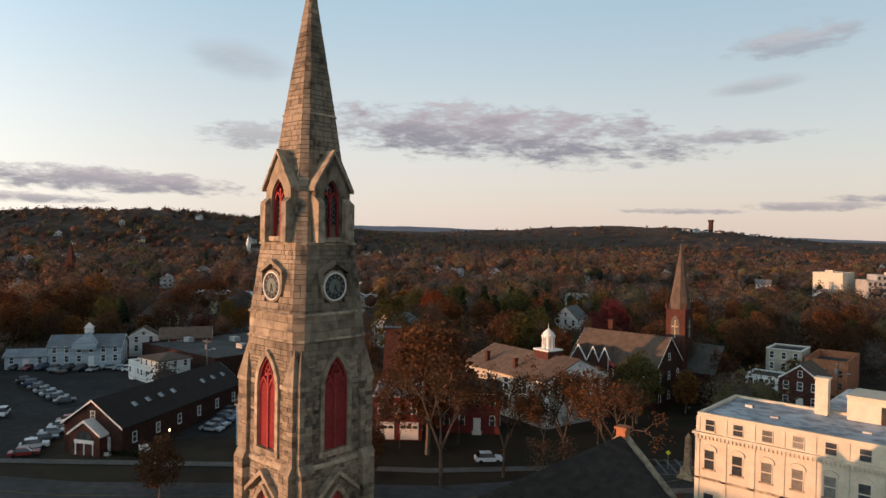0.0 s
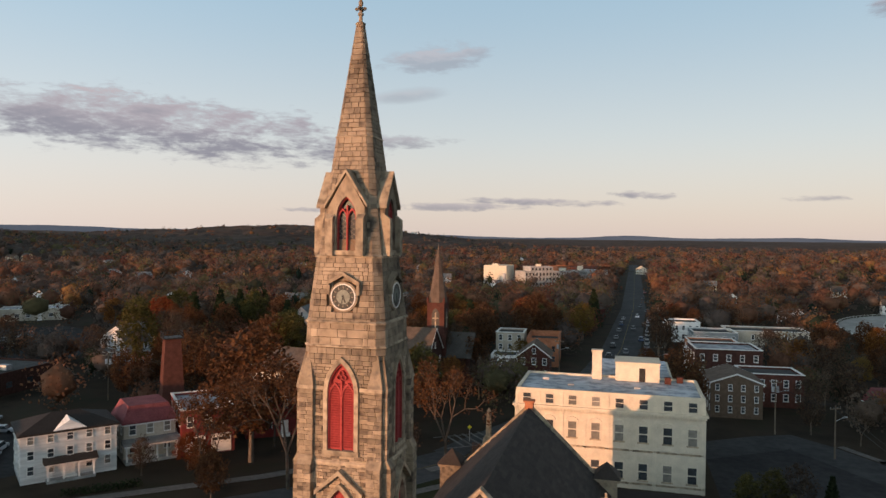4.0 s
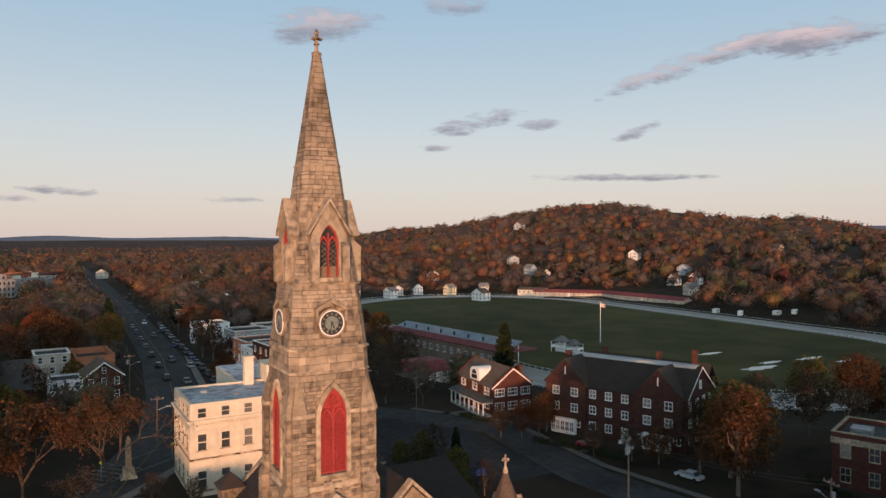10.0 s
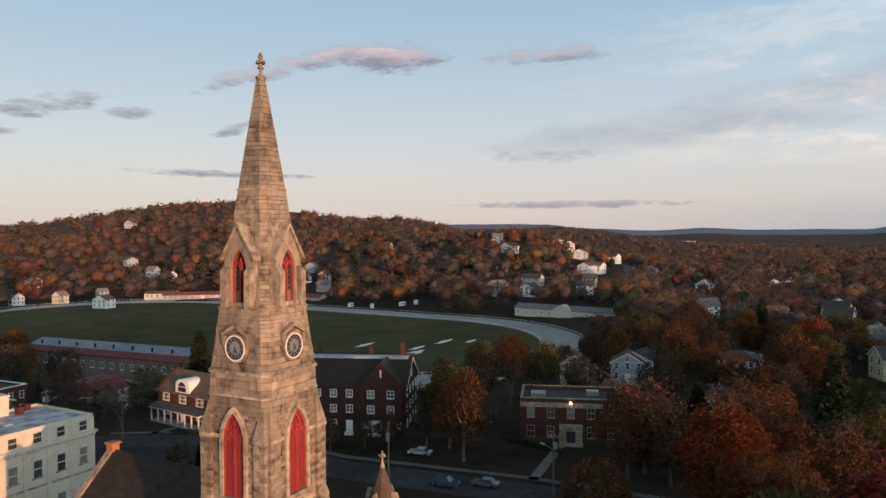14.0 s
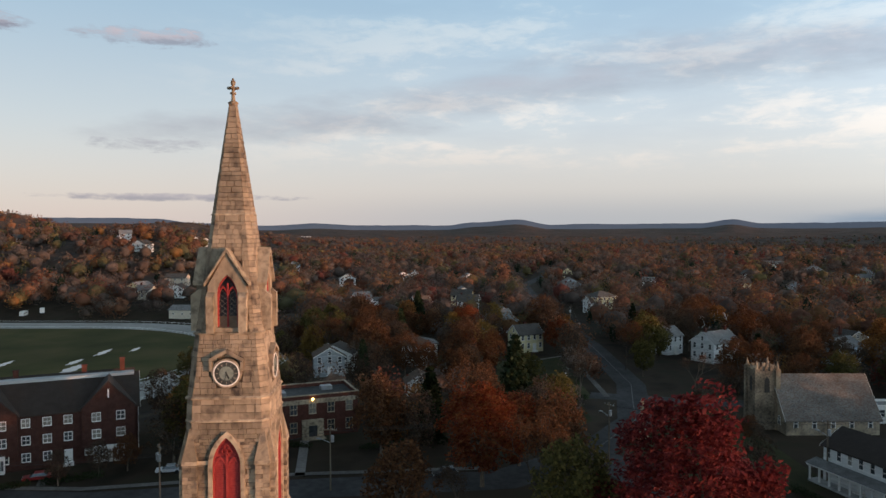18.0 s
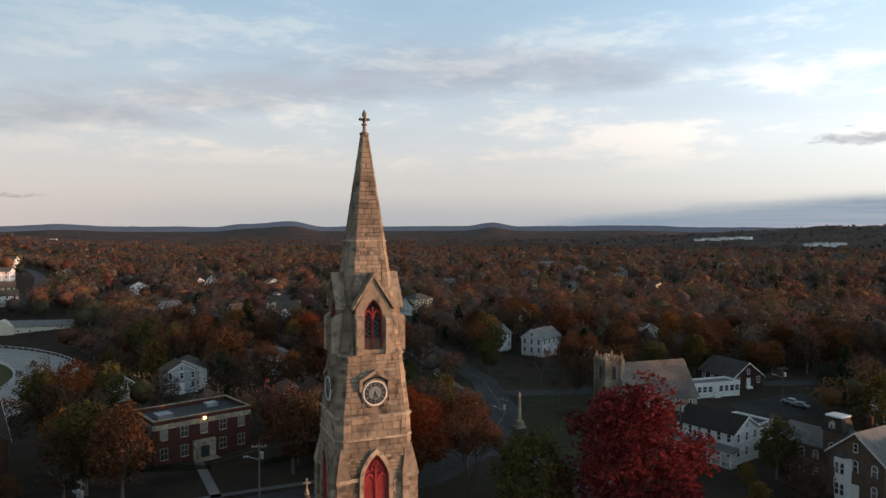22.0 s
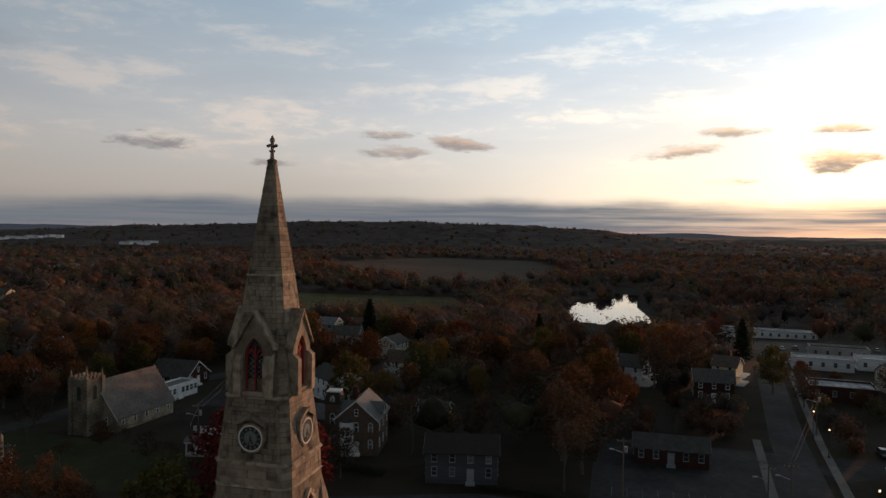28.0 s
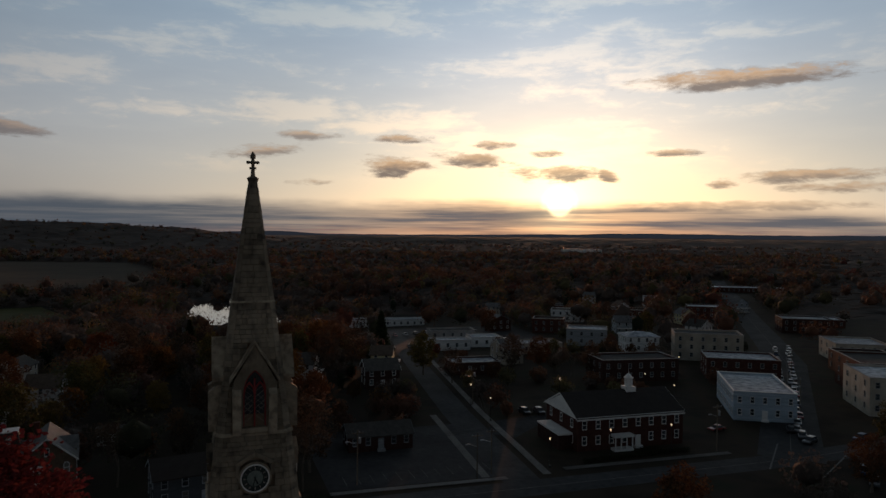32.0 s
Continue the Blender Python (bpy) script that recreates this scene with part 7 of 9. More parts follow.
part("rear_range", s, BRICK_DARK, ap)
s = Shape()
gable_roof(s, -13, 13, 4, 12, 10.0, 14.5, 0.4, 0.2, "x")
part("rear_roof", s, SLATE, ap)

# brick office: frieze, entrance, lamp
s = Shape()
s.box(-10.15, -6.15, 7.55, 10.15, 6.15, 8.5)
part("frieze", s, STONE_PALE, ch, "pale stone frieze band")
s = Shape()
s.box(-2.3, -6.5, 0, 2.3, -6.0, 4.2).box(-1.3, -6.7, 0, -0.9, -6.3, 3.4).box(0.9, -6.7, 0, 1.3, -6.3, 3.4).box(-2.4, -8.6, -0.6, 2.4, -6.5, 0.55)
part("entrance", s, STONE_PALE, ch, "pale stone entrance surround")
s = Shape()
s.box(-0.9, -6.56, 0.6, 0.9, -6.5, 2.9)
part("glazed_door", s, GLASS, ch)
GLOW = bpy.data.materials.new("lamp_glow")
GLOW.use_nodes = True
GLOW.node_tree.nodes["Principled BSDF"].inputs["Emission Color"].default_value = (1.0, 0.62, 0.2, 1)
GLOW.node_tree.nodes["Principled BSDF"].inputs["Emission Strength"].default_value = 6.0
s = Shape()
s.box(-0.22, -6.75, 8.35, 0.22, -6.2, 8.75)
part("flood_lamp", s, GLOW, ch, "lit amber flood lamp")
s = Shape()
s.box(-8, -3, 8.4, -5, 0, 9.6)
part("roof_unit", s, STEEL, ch)
s = Shape()
s.box(3.5, 1, 8.4, 6, 3, 9.4)
part("roof_unit", s, STEEL, ch)

# stone church tower
s = Shape()
s.m = Matrix.Translation((-12.2, 0.5, 0))
s.box(-2.4, -2.4, -3, 2.4, 2.4, 13.0)
for sx in (-1, 1):
    for sy in (-1, 1):
        s.box(sx * 2.3 - 0.5, sy * 2.3 - 0.5, -3, sx * 2.3 + 0.5, sy * 2.3 + 0.5, 13.4).tube((sx * 2.3, sy * 2.3, 13.4), (sx * 2.3, sy * 2.3, 15.2), 0.4, 0.06, 6)
for k in range(4):
    s2 = turn(k)
    for j in range(3):
        s.m = Matrix.Translation((-12.2, 0.5, 0)) @ s2
        s.box(-1.7 + 1.2 * j, -2.5, 13.0, -1.1 + 1.2 * j, -2.1, 13.9)
s.m = Matrix()
stw = part("tower", s, STONE, stone_ch, "square stone tower with battlements and pinnacles")
for k in range(4):
    s = Shape()
    s.prism(gothic(0.55, 8.2, 10.6, 11.6, 5), -2.46, -2.38)
    at_part("louvre", stw, Matrix.Translation((-12.2, 0.5, 0)) @ turn(k), s, IRON)

# victorian brick: white bay, wall dormers and small turret
s = Shape()
bay_ring = [(-3.5, 0), (-2.9, -1.05), (-1.2, -1.05), (-0.6, 0)]
s.add([(x, -6 + y, z) for z in (0.0, 7.3) for x, y in bay_ring], [(0, 1, 5, 4), (1, 2, 6, 5), (2, 3, 7, 6), (3, 0, 4, 7), (4, 5, 6, 7)])
bay = part("bay", s, WHITE, vh, "white two-storey bay window")
for z in (0.9, 4.5):
    for x in (-2.5, -1.6):
        put_window(bay, Matrix.Translation((x, -7.07, z)), 0.6, 1.9, WHITE, 0, True)
s = Shape()
s.add([(x * 1.06 + 0.12, -6 + y * 1.12, z) for z in (7.3, 7.6) for x, y in bay_ring] + [(-2.05, -6, 8.6)], [(0, 1, 5, 4), (1, 2, 6, 5), (2, 3, 7, 6), (4, 5, 8), (5, 6, 8), (6, 7, 8)])
part("bay_roof", s, SHINGLE, bay)
for a in (90, 270):
    s = Shape()
    s.prism([(-1.6, 7.6), (1.6, 7.6), (1.6, 8.6), (0, 10.4), (-1.6, 8.6)], -4.85, -1.5)
    dmm = at_part("dormer", vh, Matrix.Rotation(radians(a), 4, "Z"), s, BRICK_TAN)
    put_window(dmm, Matrix.Translation((0, -4.86, 7.9)), 0.8, 1.5, WHITE, 0, True)
    s = Shape()
    gable_roof(s, -1.6, 1.6, -4.9, -1.5, 8.6, 10.4, 0.25, 0.14)
    part("dormer_roof", s, SHINGLE_GREY, dmm)
s = Shape()
s.box(-8.0, -2.2, -1, -4.6, 1.2, 10.0)
turret = part("stair_tower", s, BRICK_TAN, vh, "brick stair tower with slate mansard cap")
put_window(turret, Matrix.Translation((-6.3, -2.2, 5.6)), 0.9, 2.3, WHITE, 0, True)
put_window(turret, Matrix.Translation((-6.3, -2.2, 1.2)), 0.9, 2.1, WHITE, 0, True)
s = Shape()
s.add([(-8.3, -2.5, 10.0), (-4.3, -2.5, 10.0), (-4.3, 1.5, 10.0), (-8.3, 1.5, 10.0), (-7.65, -1.85, 12.6), (-4.95, -1.85, 12.6), (-4.95, 0.85, 12.6), (-7.65, 0.85, 12.6)], [(0, 1, 5, 4), (1, 2, 6, 5), (2, 3, 7, 6), (3, 0, 4, 7), (4, 5, 6, 7), (3, 2, 1, 0)])
part("mansard_cap", s, SLATE, turret, "slate mansard cap")
s = Shape()
s.box(-7.85, -2.05, 12.6, -4.75, 1.05, 12.85)
part("cap_rail", s, WHITE, turret)
for a in (0, 270):
    s = Shape()
    s.prism([(-0.55, 10.6), (0.55, 10.6), (0.55, 11.5), (0, 12.0), (-0.55, 11.5)], -1.95, -1.2)
    cap = at_part("cap_dormer", turret, Matrix.Translation((-6.3, -0.5, 0)) @ Matrix.Rotation(radians(a), 4, "Z"), s, STUCCO)
    put_window(cap, Matrix.Translation((0, -1.96, 10.75)), 0.5, 0.75, WHITE, 0, True)
s = Shape()
s.box(-17.0, -1.4, -1, -8.0, 6.0, 6.4)
wing = part("rear_wing", s, BRICK_TAN, vh, "lower brick wing with slate roof")
s = Shape()
gable_roof(s, -17.0, -8.0, -1.4, 6.0, 6.4, 8.8, 0.4, 0.2, "x")
part("wing_roof", s, SHINGLE_GREY, wing)
for k in range(3):
    for z in (0.8, 3.9):
        put_window(wing, Matrix.Translation((-15.2 + 2.7 * k, -1.4, z)), 0.8, 1.6, WHITE, 0, True)

# town hall: cupola, portico, entrance
s = Shape()
s.m = Matrix.Translation((4.2, 0, 0))
s.box(-1.3, -1.3, 10.2, 1.3, 1.3, 12.6)
s.tube((0, 0, 12.6), (0, 0, 14.6), 1.0, 1.0, 8).tube((0, 0, 14.6), (0, 0, 14.8), 1.25, 1.25, 8).tube((0, 0, 14.8), (0, 0, 15.7), 1.0, 0.3, 8).tube((0, 0, 15.7), (0, 0, 16.8), 0.06, 0.03, 5)
part("cupola", s, WHITE, th, "white octagonal cupola")
s = Shape()
s.box(-14.2, -8.9, 7.2, 14.2, -8.5, 7.9)
part("cornice", s, WHITE, th, "white painted cornice")
s = Shape()
s.box(-5.5, -10.6, 0, -0.5, -8.5, 0.5)
en2 = part("entrance_porch", s, WHITE, th)
s = Shape()
s.box(-5.6, -10.7, 3.2, -0.4, -8.5, 3.7)
part("porch_roof", s, WHITE, en2)
for k in range(4):
    s = Shape()
    x = -5.2 + 1.47 * k
    s.tube((x, -10.4, 0.5), (x, -10.4, 3.2), 0.17, 0.15, 8)
    part("column", s, WHITE, en2)
s = Shape()
s.box(-17.5, -6, 0, -14, 6, 3.4)
sp2 = part("side_porch", s, BRICK_DARK, th, "dark brick side porch")
s = Shape()
s.box(-17.6, -6.1, 3.4, -14, 6.1, 3.8)
part("porch_roof", s, WHITE, sp2, "flat white porch roof")
s = Shape()
s.prism([(-8.8, 7.6), (8.8, 7.6), (0, 11.5)], -0.15, 0.15)
at_part("pediment", th, Matrix.Translation((-14.2, 0, 0)) @ Matrix.Rotation(radians(90), 4, "Z"), s, WHITE, "white pediment")

# ---- trotting ground: grandstand, judges' stand, barns, flag, campers ----
gs = thing("grandstand", pose(113, 172.5, -1.5, 0, 0, -85) @ Matrix.Diagonal((1, 0.62, 1.55, 1)), "long timber grandstand with red and blue-grey roof", "grandstand")
keep(113, 172, 20)
keep(110, 200, 12)
keep(115, 140, 14)
s = Shape()
s.box(-35, -5, -2, 35, -4.6, 4.0)
part("rear_wall", s, WOOD_POLE, gs, "weathered tan rear wall with windows")
for k in range(16):
    put_window(gs, Matrix.Translation((-33 + 4.4 * k, -5.0, 1.6)), 1.5, 1.1, WHITE, 1)
for k in range(15):
    s = Shape()
    s.box(-34.8 + 4.95 * k, 6.5, -2, -34.5 + 4.95 * k, 6.8, 5.4)
    part("post", s, WHITE, gs)
for k in range(7):
    s = Shape()
    s.box(-34.5, -4.4 + 1.5 * k, -2, 34.5, -2.9 + 1.5 * k, 2.9 - 0.55 * k)
    part("seating_tier", s, WOOD_POLE, gs)
s = Shape()
s.add([(-36, -6.5, 4.0), (36, -6.5, 4.0), (36, -0.5, 4.78), (-36, -0.5, 4.78), (-36, -6.5, 4.25), (36, -6.5, 4.25), (36, -0.5, 5.03), (-36, -0.5, 5.03)], [(3, 2, 1, 0), (4, 5, 6, 7), (0, 1, 5, 4), (2, 3, 7, 6), (1, 2, 6, 5), (3, 0, 4, 7)])
part("roof_edge", s, ROOF_RED, gs, "red metal roof edge")
s = Shape()
s.add([(-36, -0.5, 4.78), (36, -0.5, 4.78), (36, 7.8, 5.9), (-36, 7.8, 5.9), (-36, -0.5, 5.03), (36, -0.5, 5.03), (36, 7.8, 6.15), (-36, 7.8, 6.15)], [(3, 2, 1, 0), (4, 5, 6, 7), (0, 1, 5, 4), (2, 3, 7, 6), (1, 2, 6, 5), (3, 0, 4, 7)])
part("roof", s, ROOF_BLUE, gs, "blue-grey metal roof")
s = Shape()
s.box(26, -7.2, 4.1, 37, 17, 4.35)
part("roof_end", s, ROOF_RED, gs, "red roof at the end of the stand")
for k in range(8):
    s = Shape()
    s.box(-31 + 8.5 * k - 0.3, 1.0, 5.2, -31 + 8.5 * k + 0.3, 1.6, 6.1)
    part("roof_vent", s, IRON, gs)
js = thing("judges_stand", pose(163, 164, -3, 0, 0, -70), "white two-part judges' stand with curved grey roofs", "pavilion")
keep(163, 164, 10)
for cx2, r, h, z1 in ((-2.5, 3.2, 3.4, 4.4), (3.2, 2.6, 2.8, 3.6)):
    s = Shape()
    s.box(cx2 - r * 0.6, -r * 0.6, 0, cx2 + r * 0.6, r * 0.6, h - 1.4)
    part("base", s, WHITE, js)
    s = Shape()
    s.box(cx2 - r, -r, h - 1.4, cx2 + r, r, h - 0.5)
    part("balustrade", s, WHITE, js)
    for sx in (-1, 1):
        for sy in (-1, 1):
            s = Shape()
            s.box(cx2 + sx * (r - 0.2) - 0.12, sy * (r - 0.2) - 0.12, -1, cx2 + sx * (r - 0.2) + 0.12, sy * (r - 0.2) + 0.12, z1)
            part("post", s, WHITE, js)
    s = Shape()
    prof = [(r + 0.7, 0), (r * 0.85, 0.35), (r * 0.6, 1.1), (r * 0.35, 1.7), (0.05, 2.1)]
    for (ra, za), (rb, zb) in zip(prof, prof[1:]):
        s.tube((cx2, 0, z1 + za), (cx2, 0, z1 + zb), ra, rb, 12)
    part("roof", s, SHINGLE_GREY, js, "curved grey shingle roof")
fp = thing("flagpole", pose(192, 176.5, -3), "tall white flagpole with a striped flag", "flagpole")
s = Shape()
s.tube((0, 0, 0), (0, 0, 17.5), 0.16, 0.08, 8).tube((0, 0, 17.5), (0, 0, 17.8), 0.15, 0.12, 8)
part("pole", s, WHITE, fp)
for k in range(7):
    s = Shape()
    n = 8
    for j in range(n):
        xa, xb = 0.1 + 2.6 * j / n, 0.1 + 2.6 * (j + 1) / n
        ya, yb = 0.2 * math.sin(j * 1.1), 0.2 * math.sin((j + 1) * 1.1)
        za, zb = 17.2 - 0.26 * k - 0.08 * j, 17.2 - 0.26 * k - 0.08 * (j + 1)
        s.add([(xa, ya, za), (xb, yb, zb), (xb, yb, zb - 0.26), (xa, ya, za - 0.26), (xa, ya + 0.02, za), (xb, yb + 0.02, zb), (xb, yb + 0.02, zb - 0.26), (xa, ya + 0.02, za - 0.26)], [(0, 3, 2, 1), (4, 5, 6, 7), (0, 1, 5, 4), (3, 7, 6, 2)])
    part("flag_stripe", s, RED_PAINT if k % 2 == 0 else WHITE, fp)
for x, y, yaw, ln in ((333, 364, -52, 52), (352, 305, -88, 76)):
    b = B("stable", "long low stable with rusty red roof", "stable", x, y, yaw, ln, 9, 1, 2.7, "gx", 2.0, STUCCO, ROOF_RED, nf=14, ns=2, base=-2.5, win=(1.0, 1.0), group="stables")
B("show_barn", "long cream barn with grey roof and centre gable", "barn", 330, 83, -100, 60, 10, 1, 3.4, "gx", 2.2, CREAM, SHINGLE_GREY, nf=12, ns=2, base=-1.5, win=(0.9, 0.8))
s = Shape()
s.prism([(-6, 0), (6, 0), (6, 4), (0, 7.2), (-6, 4)], -6, 0)
part("centre_gable", s, CREAM, bpy.data.objects["show_barn"])
B("clubhouse", "low cream clubhouse by the track", "clubhouse", 318, 388, -60, 22, 9, 1, 3.4, "gx", 1.6, CREAM, SHINGLE_BROWN, nf=6, ns=2, base=-2)
for x, y, yaw in ((333, 229, 20), (334, 213, 30), (343, 196, 10), (347, 188, 25)):
    c = thing("camper", pose(x, y, land(x, y), 0, 0, yaw), "white camper parked beyond the track", "camper", "campers")
    keep(x, y, 6)
    s = Shape()
    s.prism([(-3.2, 0.5), (3.0, 0.5), (3.2, 1.2), (3.2, 2.3), (2.9, 2.9), (-3.2, 2.9)], -1.15, 1.15)
    part("body", s, WHITE, c)
    s = Shape()
    s.box(-2.4, -1.18, 1.5, -0.8, -1.14, 2.2).box(0.6, -1.18, 1.5, 1.8, -1.14, 2.2)
    part("window", s, GLASS, c)
    for sx in (-1.8, 1.9):
        s = Shape()
        s.tube((sx, -1.2, 0.38), (sx, 1.2, 0.38), 0.38, 0.38, 10)
        part("wheel", s, TYRE, c)
for x, y, a, b in ((207, 132, 7, 1.6), (197, 103, 9, 2.4), (210, 108, 6, 1.5), (230, 106, 8, 1.5), (236, 96, 5, 1.2)):
    s = Shape()
    s.v = [(x + (a * math.cos(2 * math.pi * k / 20) * (1 + 0.3 * math.sin(k * 1.7))) * 0.9, y + b * math.sin(2 * math.pi * k / 20) * (1 + 0.3 * math.cos(k * 2.3)), -2.68) for k in range(20)]
    s.f = [tuple(range(20))]
    slab("puddle", s, WATER, "puddle of rain water on the infield grass", "water")

# government complex, stacked concrete boxes with deep window bays
gv = thing("county_offices", pose(-60, 500, land(-60, 500)), "modern stacked concrete offices with deep window grid", "office building")
for q in ((-78, 508, 18), (-45, 510, 24), (-30, 560, 26), (-20, 610, 26), (-45, 660, 45)):
    keep(*q)


def office_block(x, y, yaw, w, d, z0, z1, cols, rows, wall, front=True):
    """A block with a deep lattice of window bays on the sides that face the town."""
    m = pose(x, y, 0, 0, 0, yaw)
    s = Shape()
    tray(s, -w / 2, -d / 2, z0 - 1, w / 2, d / 2, z1 + 0.5, 0.4, z1)
    bl = part("block", s, wall, gv)
    bl.matrix_basis = m
    for a, span, dist, n in ((0, w, d / 2, cols), (90, d, w / 2, max(2, int(cols * d / w)))):
        if not rows:
            continue
        xs = [-span / 2]
        for k in range(n):
            xs += [-span / 2 + span * (k + 0.18) / n, -span / 2 + span * (k + 0.82) / n]
        xs.append(span / 2)
        zs = [z0]
        for k in range(rows):
            zs += [z0 + (z1 - z0) * (k + 0.22) / rows, z0 + (z1 - z0) * (k + 0.78) / rows]
        zs.append(z1)
        fs, ps, both, nf_ = lattice(xs, zs, lambda p, q: p % 2 == 0 or q % 2 == 0, -1.1, -0.08, -1.1)
        me = both.mesh("window_grid", wall)
        me.materials.append(GLASS)
        for q in me.polygons[nf_:]:
            q.material_index = 1
        ob = part("window_grid", me, wall, bl, "deep concrete window lattice")
        ob.matrix_basis = Matrix.Rotation(radians(a), 4, "Z") @ Matrix.Translation((0, -dist, 0))
    return bl


office_block(-19, 8, -5, 18, 24, 0, 5.0, 5, 1, CONCRETE)
office_block(-19, 8, -5, 18.6, 24.6, 5.2, 15.6, 1, 0, CREAM)
office_block(11, 10, 38, 31, 16, 0, 11.6, 10, 3, CONCRETE)
office_block(11, 16, 38, 20, 12, 11.6, 15.0, 6, 1, CONCRETE)
office_block(30, 45, 70, 46, 20, 0, 10.5, 11, 3, CONCRETE)
office_block(22, 60, 70, 24, 12, 10.5, 14.0, 6, 1, BRICK_ORANGE)
office_block(44, 100, 75, 56, 24, 0, 8.6, 10, 2, CONCRETE)
office_block(10, 165, 3, 86, 40, 0, 9.5, 1, 0, BRICK)
for x, y, w in ((-22, 10, 5), (12, 14, 4), (28, 52, 6), (40, 98, 5)):
    s = Shape()
    s.box(x - w / 2, y - w / 2, 9, x + w / 2, y + w / 2, 17.2 if x < 20 else 13.0)
    part("plant_room", s, CREAM, gv)
s = Shape()
s.tube((4, -103, -2), (4, -103, 15), 1.5, 1.1, 10)
part("stack", s, CONCRETE, gv)

# apartments: pale flat strip along the ridge
s = Shape()
s.box(-13.2, -1.1, 14.9, 13.2, 1.1, 15.45)
part("ridge_strip", s, SIDING_GREY, ap, "pale flat strip along the roof ridge")

# monuments
for x, y, h, w, nm in ((-5, 78.2, 7.2, 0.5, "white stone obelisk on the green"), (91, -63, 8.6, 0.36, "grey stone monument column at the road fork")):
    ob = thing("monument", pose(x, y, 2), nm, "monument")
    keep(x, y, 3)
    s = Shape()
    s.box(-1.3, -1.3, 0, 1.3, 1.3, 0.5, 0.1).box(-0.9, -0.9, 0.5, 0.9, 0.9, 1.7, 0.05)
    part("plinth", s, STONE_PALE, ob)
    s = Shape()
    s.box(-w, -w, 1.7, w, w, h - 0.7, 0.14).add([(-w + 0.14, -w + 0.14, h - 0.7), (w - 0.14, -w + 0.14, h - 0.7), (w - 0.14, w - 0.14, h - 0.7), (-w + 0.14, w - 0.14, h - 0.7), (0, 0, h)], [(0, 1, 4), (1, 2, 4), (2, 3, 4), (3, 0, 4)])
    part("shaft", s, STONE_PALE, ob)

# ---- open areas: lots, lawns, fields, pond, pavements ----
def area(name, pts, material, label, category, lift=0.03, clear=True):
    slab(name, patch(pts, lift), material, label, category)
    if clear:
        OPEN.append(pts)


OPEN = []
area("parking_lot_1", [(-182, 34), (-150, 62), (-118, 44), (-86, 8), (-112, 0)], ASPHALT, "asphalt parking lot with parked cars", "parking lot")
area("parking_lot_2", [(-104, 60), (-80, 74), (-66, 54), (-80, 32), (-86, 38)], ASPHALT, "asphalt yard between brick buildings", "parking lot", 0.034)
area("parking_lot_3", [(-190, 92), (-160, 110), (-130, 100), (-160, 70)], ASPHALT, "asphalt parking lot behind the store", "parking lot", 0.038)
area("parking_lot_4", [(-72, -122), (-92, -124), (-70, -106), (-64, -112)], ASPHALT, "asphalt parking lot beside the town hall", "parking lot", 0.042)
area("parking_lot_5", [(-20, -84), (-56, -82), (-60, -122), (-20, -124)], ASPHALT, "dark asphalt lot round the low shop", "parking lot", 0.03)
area("parking_lot_6", [(-80, -235), (-150, -235), (-170, -330), (-90, -350)], ASPHALT, "large asphalt lot with rows of cars", "parking lot", 0.03)
area("parking_lot_7", [(70, 75), (74, 66), (100, 78), (98, 88)], ASPHALT, "asphalt yard between brick houses", "parking lot", 0.03)
area("parking_lot_8", [(90, -125), (75, -120), (72, -150), (92, -155)], ASPHALT, "asphalt parking lot by the hall", "parking lot", 0.03)
area("parking_lot_9", [(-112, 388), (-26, 394), (-24, 470), (-110, 486)], ASPHALT, "asphalt lot before the offices", "parking lot", 0.06)
area("parking_lot_10", [(-240, 148), (-204, 192), (-152, 168), (-146, 130), (-192, 112)], ASPHALT, "asphalt lot with cars beyond the store", "parking lot", 0.05)
area("parking_lot_11", [(33, 62), (33, 88), (50, 94), (60, 72), (58, 44), (44, 44)], ASPHALT, "asphalt yard behind the civic block", "parking lot", 0.04)
area("lawn_1", [(128, -36), (176, -44), (184, -66), (124, -62)], LAWN, "dull green lawn at the street corner", "lawn", 0.03)
area("lawn_4", [(58, -66), (86, -56), (100, -72), (118, -76), (116, -90), (60, -86)], LAWN, "patch of lawn with fallen leaves before the stone church", "lawn", 0.032, False)
area("lawn_5", [(96, -30), (126, -34), (122, -58), (104, -56), (92, -44)], LAWN, "dull lawn beside the corner", "lawn", 0.034, False)
area("lawn_2", [(-30, 50), (-6, 62), (-2, 40), (-22, 22)], LAWN, "church green with fallen leaves", "lawn", 0.03, False)
area("lawn_3", [(58, 90), (66, 72), (60, 70), (54, 88)], LAWN, "strip of lawn before the brick house", "lawn", 0.03)
area("meadow_1", [(180, -332), (254, -500), (120, -560), (60, -420), (75, -380)], GRASS, "green meadow at the edge of the woods", "meadow", 0.1)
area("meadow_2", [(-150, 330), (-90, 420), (-180, 460), (-230, 380)], GRASS, "green playing field beyond the trees", "meadow", 0.1)
area("marsh", [(430, -900), (260, -690), (100, -620), (10, -800), (120, -1180), (300, -1250)], REED, "brown reed marsh in the valley", "marsh", 0.25)
s = Shape()
POND = [(8, -400), (-12, -392), (-19, -362), (-36, -350), (-47, -368), (-44, -440), (-38, -500), (-42, -600), (-46, -660), (-22, -662), (-20, -570), (-12, -530), (8, -522), (12, -460)]
s.v = [(x, y, -4.6) for x, y in POND]
s.f = [tuple(range(len(POND)))]
slab("pond", s, WATER, "still pond that mirrors the bright sky", "pond")
